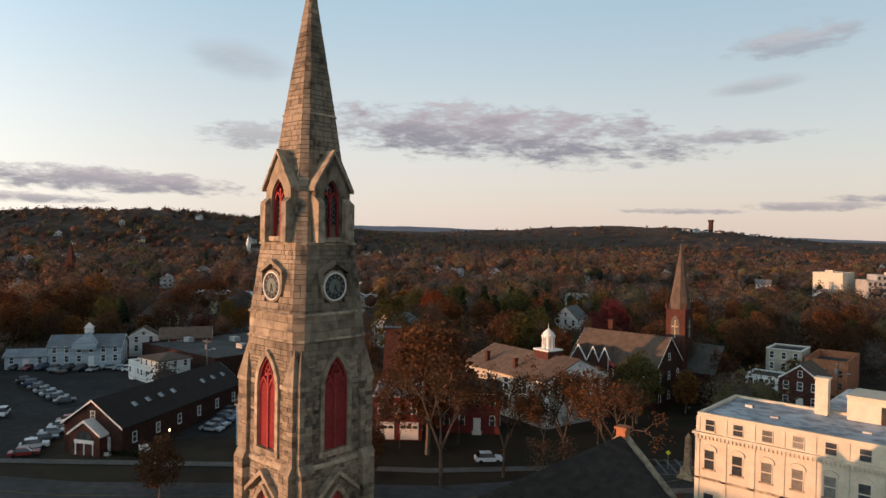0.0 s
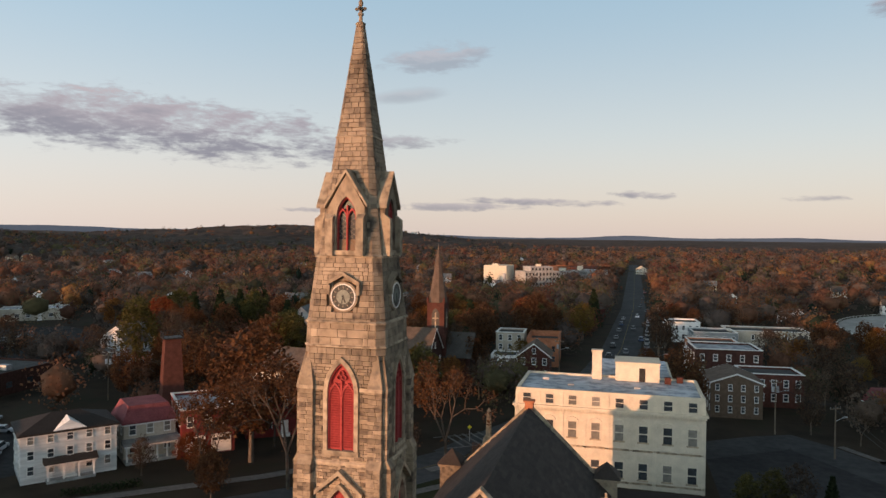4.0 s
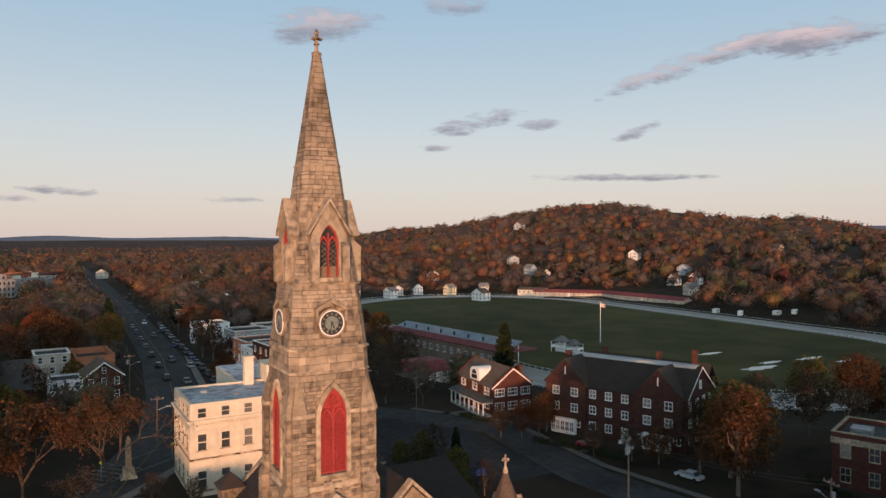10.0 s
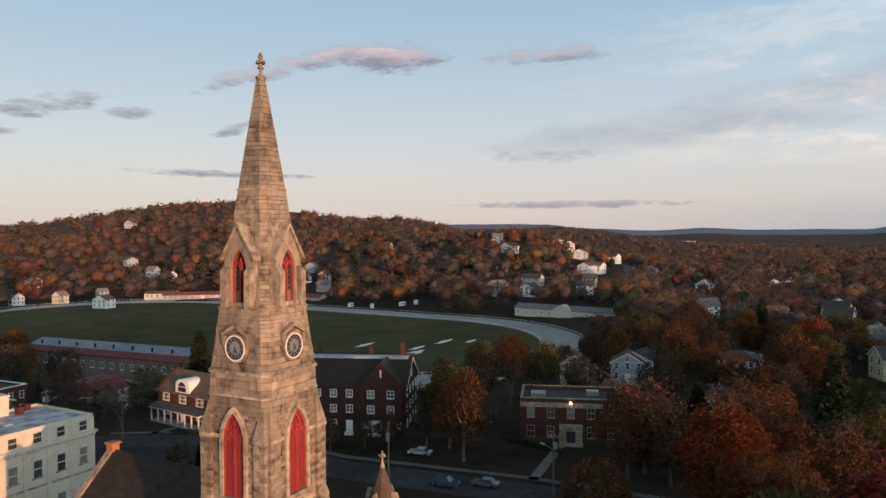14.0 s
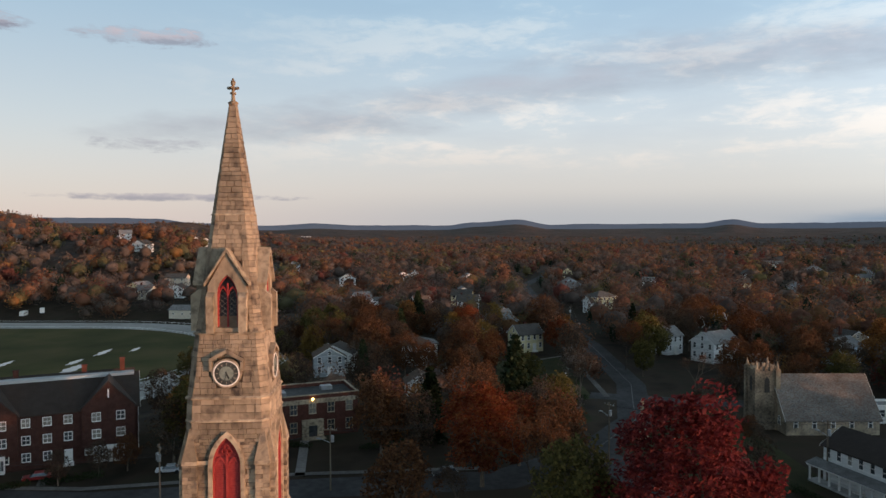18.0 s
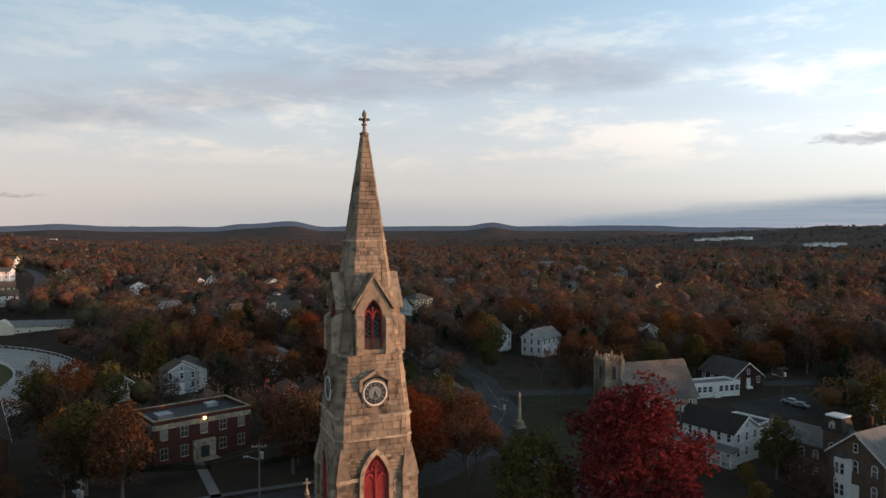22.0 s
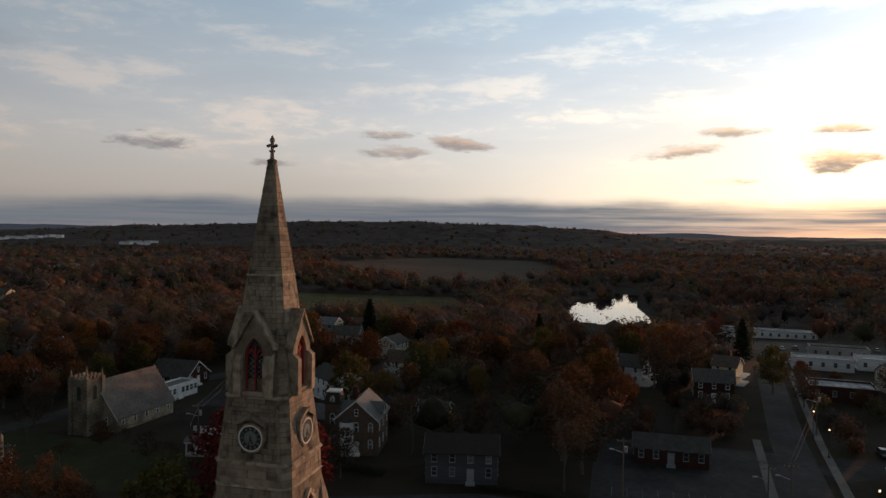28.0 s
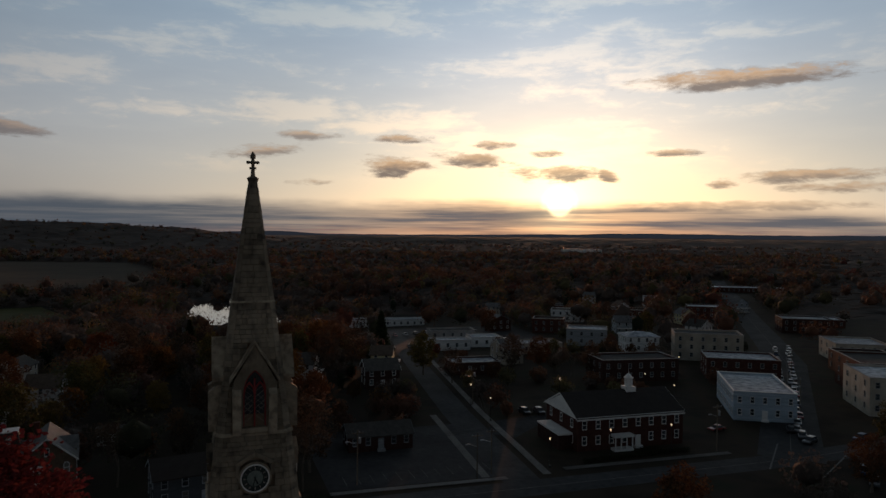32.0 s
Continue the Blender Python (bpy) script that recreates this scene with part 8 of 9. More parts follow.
for nm, pts, w in (("pavement_1", [(-94, 2), (-56, 36), (-36, 52), (-18, 72)], 2.2), ("pavement_2", [(58, 96), (71, 74), (68, 42), (73, 6), (74, -28)], 1.6), ("pavement_3", [(126, -66), (160, -68.5), (230, -74.5), (285, -79)], 1.6), ("pavement_4", [(169, -45), (184, -67)], 1.2),
                   ("pavement_5", [(-65, -80), (-71, -132), (-85, -228)], 1.8), ("pavement_6", [(-52, -82), (-57, -132)], 1.8), ("pavement_7", [(-56, -80.5), (-20, -82.5)], 1.6), ("pavement_8", [(-70, -82), (-112, -80)], 1.8), ("pavement_9", [(-12, 62), (4, 80), (14, 100), (20, 140), (26, 200)], 2.0), ("pavement_10", [(62, 88), (72, 86)], 1.4), ("pavement_11", [(70, 50), (76, 52)], 1.4), ("pavement_12", [(72, 6), (93, 8)], 1.8), ("pavement_13", [(-46, 20), (-22, 40), (-4, 60)], 1.8)):
    slab(nm, ribbon(pts, w, 0.14, 3.0), PAVING, "pale concrete pavement slab beside the street", "pavement")
for k in range(6):
    s = ribbon([(-14 + 1.3 * k, 82 + 1.1 * k), (-9 + 1.3 * k, 76 + 1.1 * k)], 0.5, 0.16)
    slab("road_marking", s, LINE, "white painted crossing stripe", "road marking")
for a, b in (((-16, 80), (2, 92)), ((-12, 74), (6, 87)), ((-128, -82), (-112, -68)), ((-136, -70), (-118, -60))):
    slab("road_marking", ribbon([a, b], 0.35, 0.17), LINE, "white painted road line", "road marking")
for k in range(12):
    x, y = -149.7 + 4.4 * k, 32.4 - 0.15 * k
    slab("road_marking", ribbon([(x, y), (x - 1.0, y - 5.2)], 0.14, 0.08), LINE, "white painted parking bay line", "road marking")
    x, y = -24 - 2.8 * k, -86
    slab("road_marking", ribbon([(x, y), (x, y - 5)], 0.12, 0.08), LINE, "white painted parking bay line", "road marking")

# ---- cars ----
PAINTS = [mat("car_paint_" + n, [c, c2], 3, 0.3, 0.0, vary=0.05, stain=0.05, spec=0.6) for n, c, c2 in (
    ("white", (0.6, 0.6, 0.6), (0.68, 0.68, 0.68)), ("silver", (0.30, 0.31, 0.33), (0.36, 0.37, 0.39)), ("black", (0.02, 0.02, 0.022), (0.03, 0.03, 0.032)), ("grey", (0.09, 0.095, 0.10), (0.12, 0.125, 0.13)), ("blue", (0.03, 0.05, 0.11), (0.04, 0.07, 0.15)), ("red", (0.22, 0.02, 0.02), (0.28, 0.03, 0.03)))]
TAIL = mat("tail_lamp_red", [(0.3, 0.01, 0.01), (0.4, 0.02, 0.02)], 4, 0.3, 0.0)


def make_car(paint, colour, suv, full=True):
    ob = thing("car", pose(0, 0, -300), "%s %s parked on asphalt" % (colour, "sport utility car" if suv else "saloon car"), "car", "cars in town")
    h, b = (1.72, 1.0) if suv else (1.45, 0.88)
    s = Shape()
    prof = [(-2.25, 0.35), (2.2, 0.35), (2.3, 0.55), (2.2, b - 0.1), (1.2, b), (-2.1, b), (-2.3, b - 0.1), (-2.32, 0.5)]
    s.prism(prof, -0.9, 0.9)
    body = part("body", s, paint, ob)
    s = Shape()
    top = [(-1.95 if suv else -1.6, b), (1.15, b), (0.45, h - 0.06), (-1.5 if suv else -1.1, h - 0.06)]
    n = len(top)
    s.add([(x, -0.86, z) for x, z in top[:2]] + [(x, -0.68, z) for x, z in top[2:]] + [(x, 0.86, z) for x, z in top[:2]] + [(x, 0.68, z) for x, z in top[2:]], [(0, 1, 2, 3), (7, 6, 5, 4), (1, 5, 6, 2), (3, 7, 4, 0), (2, 6, 7, 3)])
    part("glasshouse", s, GLASS, body, "dark tinted windows")
    s = Shape()
    s.box(top[3][0], -0.69, h - 0.07, top[2][0], 0.69, h, 0.03)
    part("roof", s, paint, body)
    far_wheels = Shape()
    for sx in (-1.4, 1.42):
        for sy in (-1, 1):
            s = Shape() if full else far_wheels
            s.tube((sx, sy * 0.72, 0.33), (sx, sy * 0.93, 0.33), 0.33, 0.33, 12)
            if full:
                part("wheel", s, TYRE, ob)
    if not full:
        tagged(part("wheels", far_wheels, TYRE, ob), kind="stuff")
    for sy in (-0.65, 0.65) if full else ():
        s = Shape()
        s.box(2.24, sy - 0.18, 0.6, 2.32, sy + 0.18, 0.74)
        part("headlight", s, WHITE, ob)
        s = Shape()
        s.box(-2.34, sy - 0.15, 0.6, -2.28, sy + 0.15, 0.78)
        part("tail_light", s, TAIL, ob)
    return ob


CARS = [make_car(PAINTS[k % 6], ("white", "silver", "black", "grey", "dark blue", "red")[k % 6], k in (0, 2, 4, 6, 8, 10), k < 6) for k in range(12)]
CAR_USED = set()
CAR_RND = random.Random(5)


def car(x, y, yaw, k=None):
    k = CAR_RND.choice((0, 0, 1, 1, 2, 2, 3, 3, 4, 5)) if k is None else k
    if math.hypot(x, y) > 120:
        k += 6
    m = pose(x, y, land(x, y) + 0.07, 0, 0, yaw)
    if k in CAR_USED:
        copy_thing(CARS[k], m)
    else:
        CAR_USED.add(k)
        CARS[k].matrix_basis = m


for k in range(7):
    car(-147.5 + 4.4 * k, 29.5 - 0.15 * k, 78 + CAR_RND.uniform(-3, 3))
for k in range(6):
    car(-104.5 + 3.2 * k, 23.5 - 2.6 * k, 70 + CAR_RND.uniform(-4, 4))
for x, y, yaw in ((-155, 39, 35), (-151.5, 51, 60), (-148, 52.5, 60), (-145, 53.5, 60), (-118.5, 16, -30), (-182, 89, 40), (-172, 87, 40), (-166, 92, 42), (-101, 54.3, 20), (-97.8, 53.8, 20), (-94.5, 52.8, 20), (-86, 47, 25), (-84, 44.5, 25), (-82, 42, 25), (-80, 39.5, 25), (-96, 60, 20), (-92, 62, 20), (-88, 64, 20), (-32, 62, 48), (-110, 62, 30), (-106, 66, 30), (-90, 64, -45)):
    car(x, y, yaw)
for row in range(3):         # lot beyond the store
    for k in range(9):
        if CAR_RND.random() < 0.75:
            car(-219 + 3.1 * k + 13 * row, 143 + 2.6 * k - 7.5 * row, -50 + CAR_RND.uniform(-3, 3))
for k in range(6):           # yard beside the brick hall
    car(-100 + 2.6 * k, 44.5 + 1.2 * k, 115 + CAR_RND.uniform(-4, 4))
for k in range(7):
    car(-168 + 2.7 * k, 33.5 + 2.2 * k, -52 + CAR_RND.uniform(-3, 3))
for k in range(15):          # main street, moving and at the kerb
    y = 120 + 26 * k + CAR_RND.uniform(-8, 8)
    x = 12 + 0.05 * y
    car(x + (-2 if k % 2 else 2), y, 90 if k % 2 == 0 else -90)
for k in range(14):
    y = 150 + 11 * k
    car(18.5 + 0.04 * y, y, -90)
    if k % 2:
        car(7.0 + 0.04 * y, y, 90)
for k in range(22):          # west street
    t = k / 22
    car(-132 - 110 * t + CAR_RND.uniform(-1, 1) - 5.2, -84 - 112 * t, 46)
    if k % 2:
        car(-140 - 105 * t + 5.5, -84 - 112 * t, 226)
for x, y, yaw in ((-136, -80, 20), (-150, -78, 15), (-129, -60, 40), (-125, -54, 40), (-122, -96, 5), (-82, -126, 90), (-86, -125, 90), (75.5, 30, 100), (66, 12, 95), (94, 84, 30), (90, 80, 30), (63, 18, -80), (70, -20, 100), (80, -140, 10), (84, -141, 10), (-42, -122, 0), (73, 52, 110)):
    car(x, y, yaw)
for k in range(18):
    car(-84 - 2.9 * k, -246 - 0.4 * k, 85)
    if k % 2 == 0:
        car(-92 - 2.9 * k, -300 - 0.4 * k, 88)
for k in range(12):
    car(-104 + 6 * k, 448 + 0.5 * k, 90)

# ---- poles and lamps ----
def utility_pole(x, y, yaw, h=11.0, lamp=True, cans=2):
    ob = thing("utility_pole", pose(x, y, land(x, y), 0, 0, yaw), "weathered wooden utility pole with crossarm and grey transformers", "utility pole", "utility poles")
    s = Shape()
    s.tube((0, 0, -0.5), (0, 0, h), 0.16, 0.11, 8)
    part("pole", s, WOOD_POLE, ob)
    s = Shape()
    s.box(-1.2, -0.07, h - 0.7, 1.2, 0.07, h - 0.55)
    part("crossarm", s, WOOD_POLE, ob)
    for k in range(4):
        s = Shape()
        s.tube((-1.1 + 0.73 * k, 0, h - 0.55), (-1.1 + 0.73 * k, 0, h - 0.3), 0.06, 0.04, 6)
        part("insulator", s, STEEL, ob)
    for k in range(cans):
        s = Shape()
        s.tube((-0.45 + 0.9 * k, 0.15, h - 2.6), (-0.45 + 0.9 * k, 0.15, h - 1.5), 0.28, 0.28, 10)
        part("transformer", s, STEEL, ob, "grey transformer can")
    if lamp:
        s = Shape()
        s.tube((0, 0, h - 2.8), (1.9, 0, h - 2.2), 0.05, 0.05, 5).box(1.7, -0.14, h - 2.32, 2.5, 0.14, h - 2.12)
        part("lamp_arm", s, STEEL, ob)
    keep(x, y, 2)


for x, y, yaw, c in ((56.9, 25.3, 30, 2), (64.9, -0.2, 75, 1), (55, 88, 30, 0), (48, 102, 10, 2), (81, -134.8, 60, 1), (63, -86, 20, 1), (2, 96, 0, 0), (2, 143, 0, 1), (28, 150, 0, 0), (33, 260, 0, 1), (-26, -86, 0, 1), (-54, -84, 0, 0), (-72, -140, 0, 1), (-50, -82, 0, 0), (-118, 60, 20, 1), (-142, 90, 20, 1), (-96, 88, 20, 2), (190, -75, 0, 1), (240, -84, 0, 1), (120, -54, 0, 0), (78, -52, 30, 1), (-110, -82, 0, 1), (-160, -106, 40, 0), (-200, -148, 40, 0)):
    utility_pole(x, y, yaw, 11.0 if c else 9.5, True, c)
fp2 = thing("flagpole", pose(-33, 104, 2), "white flagpole on the courthouse lawn", "flagpole")
s = Shape()
s.tube((0, 0, 0), (0, 0, 12), 0.1, 0.05, 8)
part("pole", s, WHITE, fp2)
s = Shape()
for j in range(6):
    s.add([(0.1 + 0.25 * j, 0.1 * math.sin(j), 11.8 - 0.12 * j), (0.35 + 0.25 * j, 0.1 * math.sin(j + 1), 11.68 - 0.12 * j), (0.35 + 0.25 * j, 0.1 * math.sin(j + 1), 10.8 - 0.12 * j), (0.1 + 0.25 * j, 0.1 * math.sin(j), 10.9 - 0.12 * j)], [(0, 1, 2, 3)])
part("flag", s, RED_PAINT, fp2)
for x, y in ((-9, 80), (3, 85)):
    w = thing("crossing_sign", pose(x, y, 2, 0, 0, 20), "yellow-green crossing sign on a post", "sign", "crossing signs")
    s = Shape()
    s.tube((0, 0, 0), (0, 0, 3), 0.05, 0.05, 6)
    part("post", s, STEEL, w)
    s = Shape()
    s.prism([(0, 2.3), (0.42, 2.72), (0, 3.14), (-0.42, 2.72)], -0.06, -0.03)
    part("panel", s, mat("sign_yellow", [(0.55, 0.6, 0.05), (0.6, 0.65, 0.06)], 3, 0.5, 0), w)

# ---- houses among the trees ----
HOUSE_RND = random.Random(31)
WALLS = (SIDING, SIDING, SIDING, SIDING_GREY, SIDING_YELLOW, SIDING_BLUE, STUCCO, BRICK)
COVERS = (SHINGLE, SHINGLE_GREY, SHINGLE_BROWN)


def cottage(x, y, white=False, big=1.0, yaw=None, clear=True):
    wall = SIDING if white else HOUSE_RND.choice(WALLS)
    names = {SIDING: "white clapboard", SIDING_GREY: "grey clapboard", SIDING_YELLOW: "pale yellow clapboard", SIDING_BLUE: "blue-grey clapboard", STUCCO: "tan rendered", BRICK: "red brick"}
    cover = HOUSE_RND.choice(COVERS)
    yaw = (HOUSE_RND.choice((0, 90, 180, 270)) + HOUSE_RND.uniform(-25, 25)) if yaw is None else yaw
    w, d = HOUSE_RND.uniform(9, 12) * big, HOUSE_RND.uniform(7.5, 9) * big
    r = HOUSE_RND.choice(("gx", "gy"))
    ob = building("house", names[wall] + " house with gabled roof among trees", "house", x, y, yaw, w, d, 2, 2.7, r, HOUSE_RND.uniform(2.4, 3.4), wall, cover, nf=3, ns=2, win=(0.95, 1.4), group="houses among trees", door=False, chimneys=((w * 0.3, 0, 4.2),) if HOUSE_RND.random() < 0.4 else ())
    if HOUSE_RND.random() < 0.45:
        s = Shape()
        s.box(-w * 0.45, -d / 2 - 2.2, 0, w * 0.45, -d / 2, 0.4).box(-w * 0.47, -d / 2 - 2.4, 2.7, w * 0.47, -d / 2, 3.0)
        part("porch", s, WHITE, ob)
    keep(x, y, 8.5 if clear else 5.0)
    r = math.hypot(x, y)
    for ahead, pad in ((13, 7), (24, 5)) if clear else ():
        keep(x * (1 - ahead / r), y * (1 - ahead / r), pad)


EAST = [(348, 12), (313, -47), (385, 145), (393, 128), (414, 97), (333, 10), (347, -47), (400, -120), (165, 8), (306, -22), (391, -121), (305, -114), (180, -167), (530, -22), (484, -62), (508, -12), (552, -145)]
NORTH_EAST = [(152, 449), (172, 419), (190, 440), (212, 425), (225, 440), (244, 443), (267, 430), (296, 425), (374, 465), (423, 319), (376, 284), (414, 332), (287, 493), (422, 420), (371, 440), (455, 358)]
HILL_TOP = [(667, 275), (637, 178), (511, 116), (749, 274), (800, 186), (690, 205), (600, 240), (580, 150), (433, 141), (400, 154), (501, 121), (545, 205), (620, 130)]
NORTH = [(-392, 189), (-388, 383), (-143, 277), (-104, 208), (-195, 683), (-309, 622), (-369, 300), (-382, 343), (-127, 133), (-198, 640), (-238, 179), (77, 473), (120, 640), (94, 304), (77, 369), (-428, 444), (-213, 95)]
SOUTH_EAST = [(617, -374), (507, -356), (468, -370), (522, -550), (508, -298), (546, -156), (700, -300), (107, -258), (96, -270), (420, -250), (330, -230), (360, -320), (60, -210), (85, -225), (45, -175), (300, -180), (250, -150)]
for group_, white in ((EAST, True), (NORTH_EAST, True), (HILL_TOP, True), (NORTH, False), (SOUTH_EAST, False)):
    for x, y in group_:
        cottage(x, y, white and HOUSE_RND.random() < (0.35 if group_ is NORTH_EAST else 0.7), 1.3 if group_ is HILL_TOP else 0.85 if group_ is NORTH_EAST else 1.0, clear=group_ is not NORTH_EAST)
for k in range(26):
    a, d = radians(HOUSE_RND.uniform(-75, 150)), HOUSE_RND.uniform(450, 900)
    cottage(d * math.sin(a), d * math.cos(a))
for k in range(58):
    a, d = radians(HOUSE_RND.uniform(-80, -4)), HOUSE_RND.uniform(300, 1250)
    if not (-240 < d * math.sin(a) < -80 and 320 < d * math.cos(a) < 470):
        cottage(d * math.sin(a), d * math.cos(a), HOUSE_RND.random() < 0.3)
# lower town towards the evening sun
for x, y, w, d, n, wall, cover in ((-98, -238, 20, 10, 1, SIDING, ROOF_MEMBRANE), (-118, -243, 14, 12, 1, SIDING, ROOF_MEMBRANE), (-114, -276, 22, 10, 1, CONCRETE, ROOF_DARK), (-133, -219, 18, 12, 1, STUCCO, ROOF_MEMBRANE), (-170, -279, 16, 12, 2, BRICK, ROOF_DARK), (-165, -232, 18, 14, 2, SIDING_GREY, ROOF_MEMBRANE),
                               (-241, -312, 26, 14, 2, BRICK_DARK, ROOF_DARK), (-313, -383, 18, 14, 2, SIDING, ROOF_DARK), (-299, -312, 24, 16, 2, BRICK, ROOF_MEMBRANE), (-298, -236, 24, 16, 2, BRICK_DARK, ROOF_MEMBRANE), (-325, -256, 30, 18, 1, BRICK, ROOF_MEMBRANE), (-192, -184, 26, 14, 3, STUCCO, ROOF_DARK),
                               (-178, -150, 24, 16, 2, BRICK, ROOF_MEMBRANE), (-90, -186, 18, 12, 1, BRICK_DARK, ROOF_MEMBRANE), (-140, -160, 28, 14, 2, BRICK_DARK, ROOF_DARK), (-186, -100, 16, 22, 3, STUCCO, ROOF_MEMBRANE), (-205, -118, 18, 24, 3, BRICK, ROOF_DARK), (-226, -140, 18, 22, 2, BRICK_DARK, ROOF_DARK), (-250, -165, 20, 22, 2, STUCCO, ROOF_MEMBRANE),
                               (-460, -453, 60, 24, 1, BRICK, ROOF_MEMBRANE), (-107, -375, 46, 12, 1, SIDING, ROOF_MEMBRANE), (-77, -390, 24, 12, 1, SIDING, ROOF_MEMBRANE), (-210, -330, 20, 14, 2, SIDING, SHINGLE), (-240, -400, 30, 16, 1, BRICK, ROOF_DARK)):
    B("town_block", "flat-roofed %s building in the lower town" % ("brick" if wall in (BRICK, BRICK_DARK) else "pale"), "shop", x, y, 148 if x < -140 else 172, w, d, n, 3.2, "flat", 0.6, wall, cover, nf=max(3, int(w / 4)), ns=3, win=(1.0, 1.5), group="lower town blocks", door=False, trim=CONCRETE)
for x, y in ((-150, -300), (-205, -262), (-262, -352), (-340, -330), (-190, -400), (-285, -430), (-60, -200), (-30, -190), (-20, -215), (-110, -200), (-265, -290), (-230, -235)):
    cottage(x, y)
# landmarks on the far hills
def far_at(az, d, z_add=0.0):
    return d * math.sin(radians(az)), d * math.cos(radians(az)), land(d * math.sin(radians(az)), d * math.cos(radians(az))) + z_add


x, y, z = far_at(-19.9, 1950)
ob = thing("hilltop_tower", pose(x, y, z), "dark stone tower on the far hilltop", "tower")
s = Shape()
s.box(-5, -5, -5, 5, 5, 34, 0.5).box(-6, -6, 30, 6, 6, 36)
part("shaft", s, BRICK_DARK, ob)
for k in range(9):
    cx_, cy_, _ = far_at(-19.5 + 0.55 * (k - 4) + 0.2 * (k % 3), 1900 + 25 * (k % 4))
    cottage(cx_, cy_, True, 1.6)
x, y, z = far_at(-57.5, 900)
ob = thing("steeple", pose(x, y, z), "white wooden church steeple among far trees", "steeple")
s = Shape()
s.box(-2.2, -2.2, -2, 2.2, 2.2, 14).box(-1.4, -1.4, 14, 1.4, 1.4, 17).add([(-1.4, -1.4, 17), (1.4, -1.4, 17), (1.4, 1.4, 17), (-1.4, 1.4, 17), (0, 0, 23)], [(0, 1, 4), (1, 2, 4), (2, 3, 4), (3, 0, 4)])
part("tower", s, WHITE, ob)
x, y, z = far_at(-72, 520)
ob = thing("far_church", pose(x, y, z, 0, 0, 40), "dark brick church with pointed tower beyond the trees", "church")
keep(x, y, 10)
s = Shape()
s.box(-8, -4.5, -2, 5, 4.5, 7).add([(-8, -4.5, 7), (-8, 4.5, 7), (-8, 0, 12), (5, -4.5, 7), (5, 4.5, 7), (5, 0, 12)], [(0, 2, 1), (3, 4, 5), (0, 3, 5, 2), (1, 2, 5, 4)])
part("nave", s, BRICK_DARK, ob)
s = Shape()
s.box(5, -2.2, -2, 9.4, 2.2, 16).add([(5, -2.2, 16), (9.4, -2.2, 16), (9.4, 2.2, 16), (5, 2.2, 16), (7.2, 0, 28)], [(0, 1, 4), (1, 2, 4), (2, 3, 4), (3, 0, 4)])
part("tower", s, BRICK_DARK, ob)
for az, d, n in ((133, 2050, 7), (141, 1700, 4), (-150, 1700, 5), (80, 2700, 5)):
    for k in range(n):
        x, y, z = far_at(az + 0.6 * k, d + 40 * (k % 2))
        ob = thing("far_block", pose(x, y, z, 0, 0, 20 * k), "long pale building on the far ridge", "building", "far buildings")
        s = Shape()
        s.box(-14, -7, -3, 14, 7, 13)
        part("wall", s, WHITE, ob)
        s = Shape()
        s.box(-14.5, -7.5, 13, 14.5, 7.5, 14)
        part("roof", s, ROOF_MEMBRANE, ob)

# ---- woods ----
ROADS = ((MAIN_STREET, 9), (SIDE_STREET, 7), (FRONT_ROAD, 5.5), (PARK_ROAD, 8), (WEST_STREET, 10), (LOT_ROAD, 6), (VIL_ROAD, 6), (HILL_ROAD, 9))


def seg_dist(x, y, a, b):
    dx, dy = b[0] - a[0], b[1] - a[1]
    t = max(0.0, min(1.0, ((x - a[0]) * dx + (y - a[1]) * dy) / (dx * dx + dy * dy)))
    return math.hypot(x - a[0] - t * dx, y - a[1] - t * dy)


def inside(x, y, pts):
    sign = None
    for a, b in zip(pts, pts[1:] + pts[:1]):
        c = (b[0] - a[0]) * (y - a[1]) - (b[1] - a[1]) * (x - a[0])
        if sign is None:
            sign = c > 0
        elif (c > 0) != sign:
            return False
    return True


CELLS = {}
for fx, fy, fr in FOOT:
    for i in range(int((fx - fr) // 20), int((fx + fr) // 20) + 1):
        for j in range(int((fy - fr) // 20), int((fy + fr) // 20) + 1):
            CELLS.setdefault((i, j), []).append((fx, fy, fr))


def free(x, y, pad=2.0):
    for fx, fy, fr in CELLS.get((int(x // 20), int(y // 20)), ()):
        if (x - fx) ** 2 + (y - fy) ** 2 < (fr + pad) ** 2:
            return False
    for pts, w in ROADS:
        for a, b in zip(pts, pts[1:]):
            if min(a[0], b[0]) - 15 < x < max(a[0], b[0]) + 15 and min(a[1], b[1]) - 15 < y < max(a[1], b[1]) + 15 and seg_dist(x, y, a, b) < w + pad:
                return False
    if track_dist(x, y) < TRACK_R1 + 6 + pad or (95 < x < 135 and 225 < y < 330):
        return False
    for pts in OPEN:
        if inside(x, y, pts):
            return False
    return not ((-42 < x < 14 and -534 < y < -392) or (-58 < x < 0 and -396 < y < -296) or (-48 < x < -18 and -664 < y < -392))


W_RND = random.Random(77)
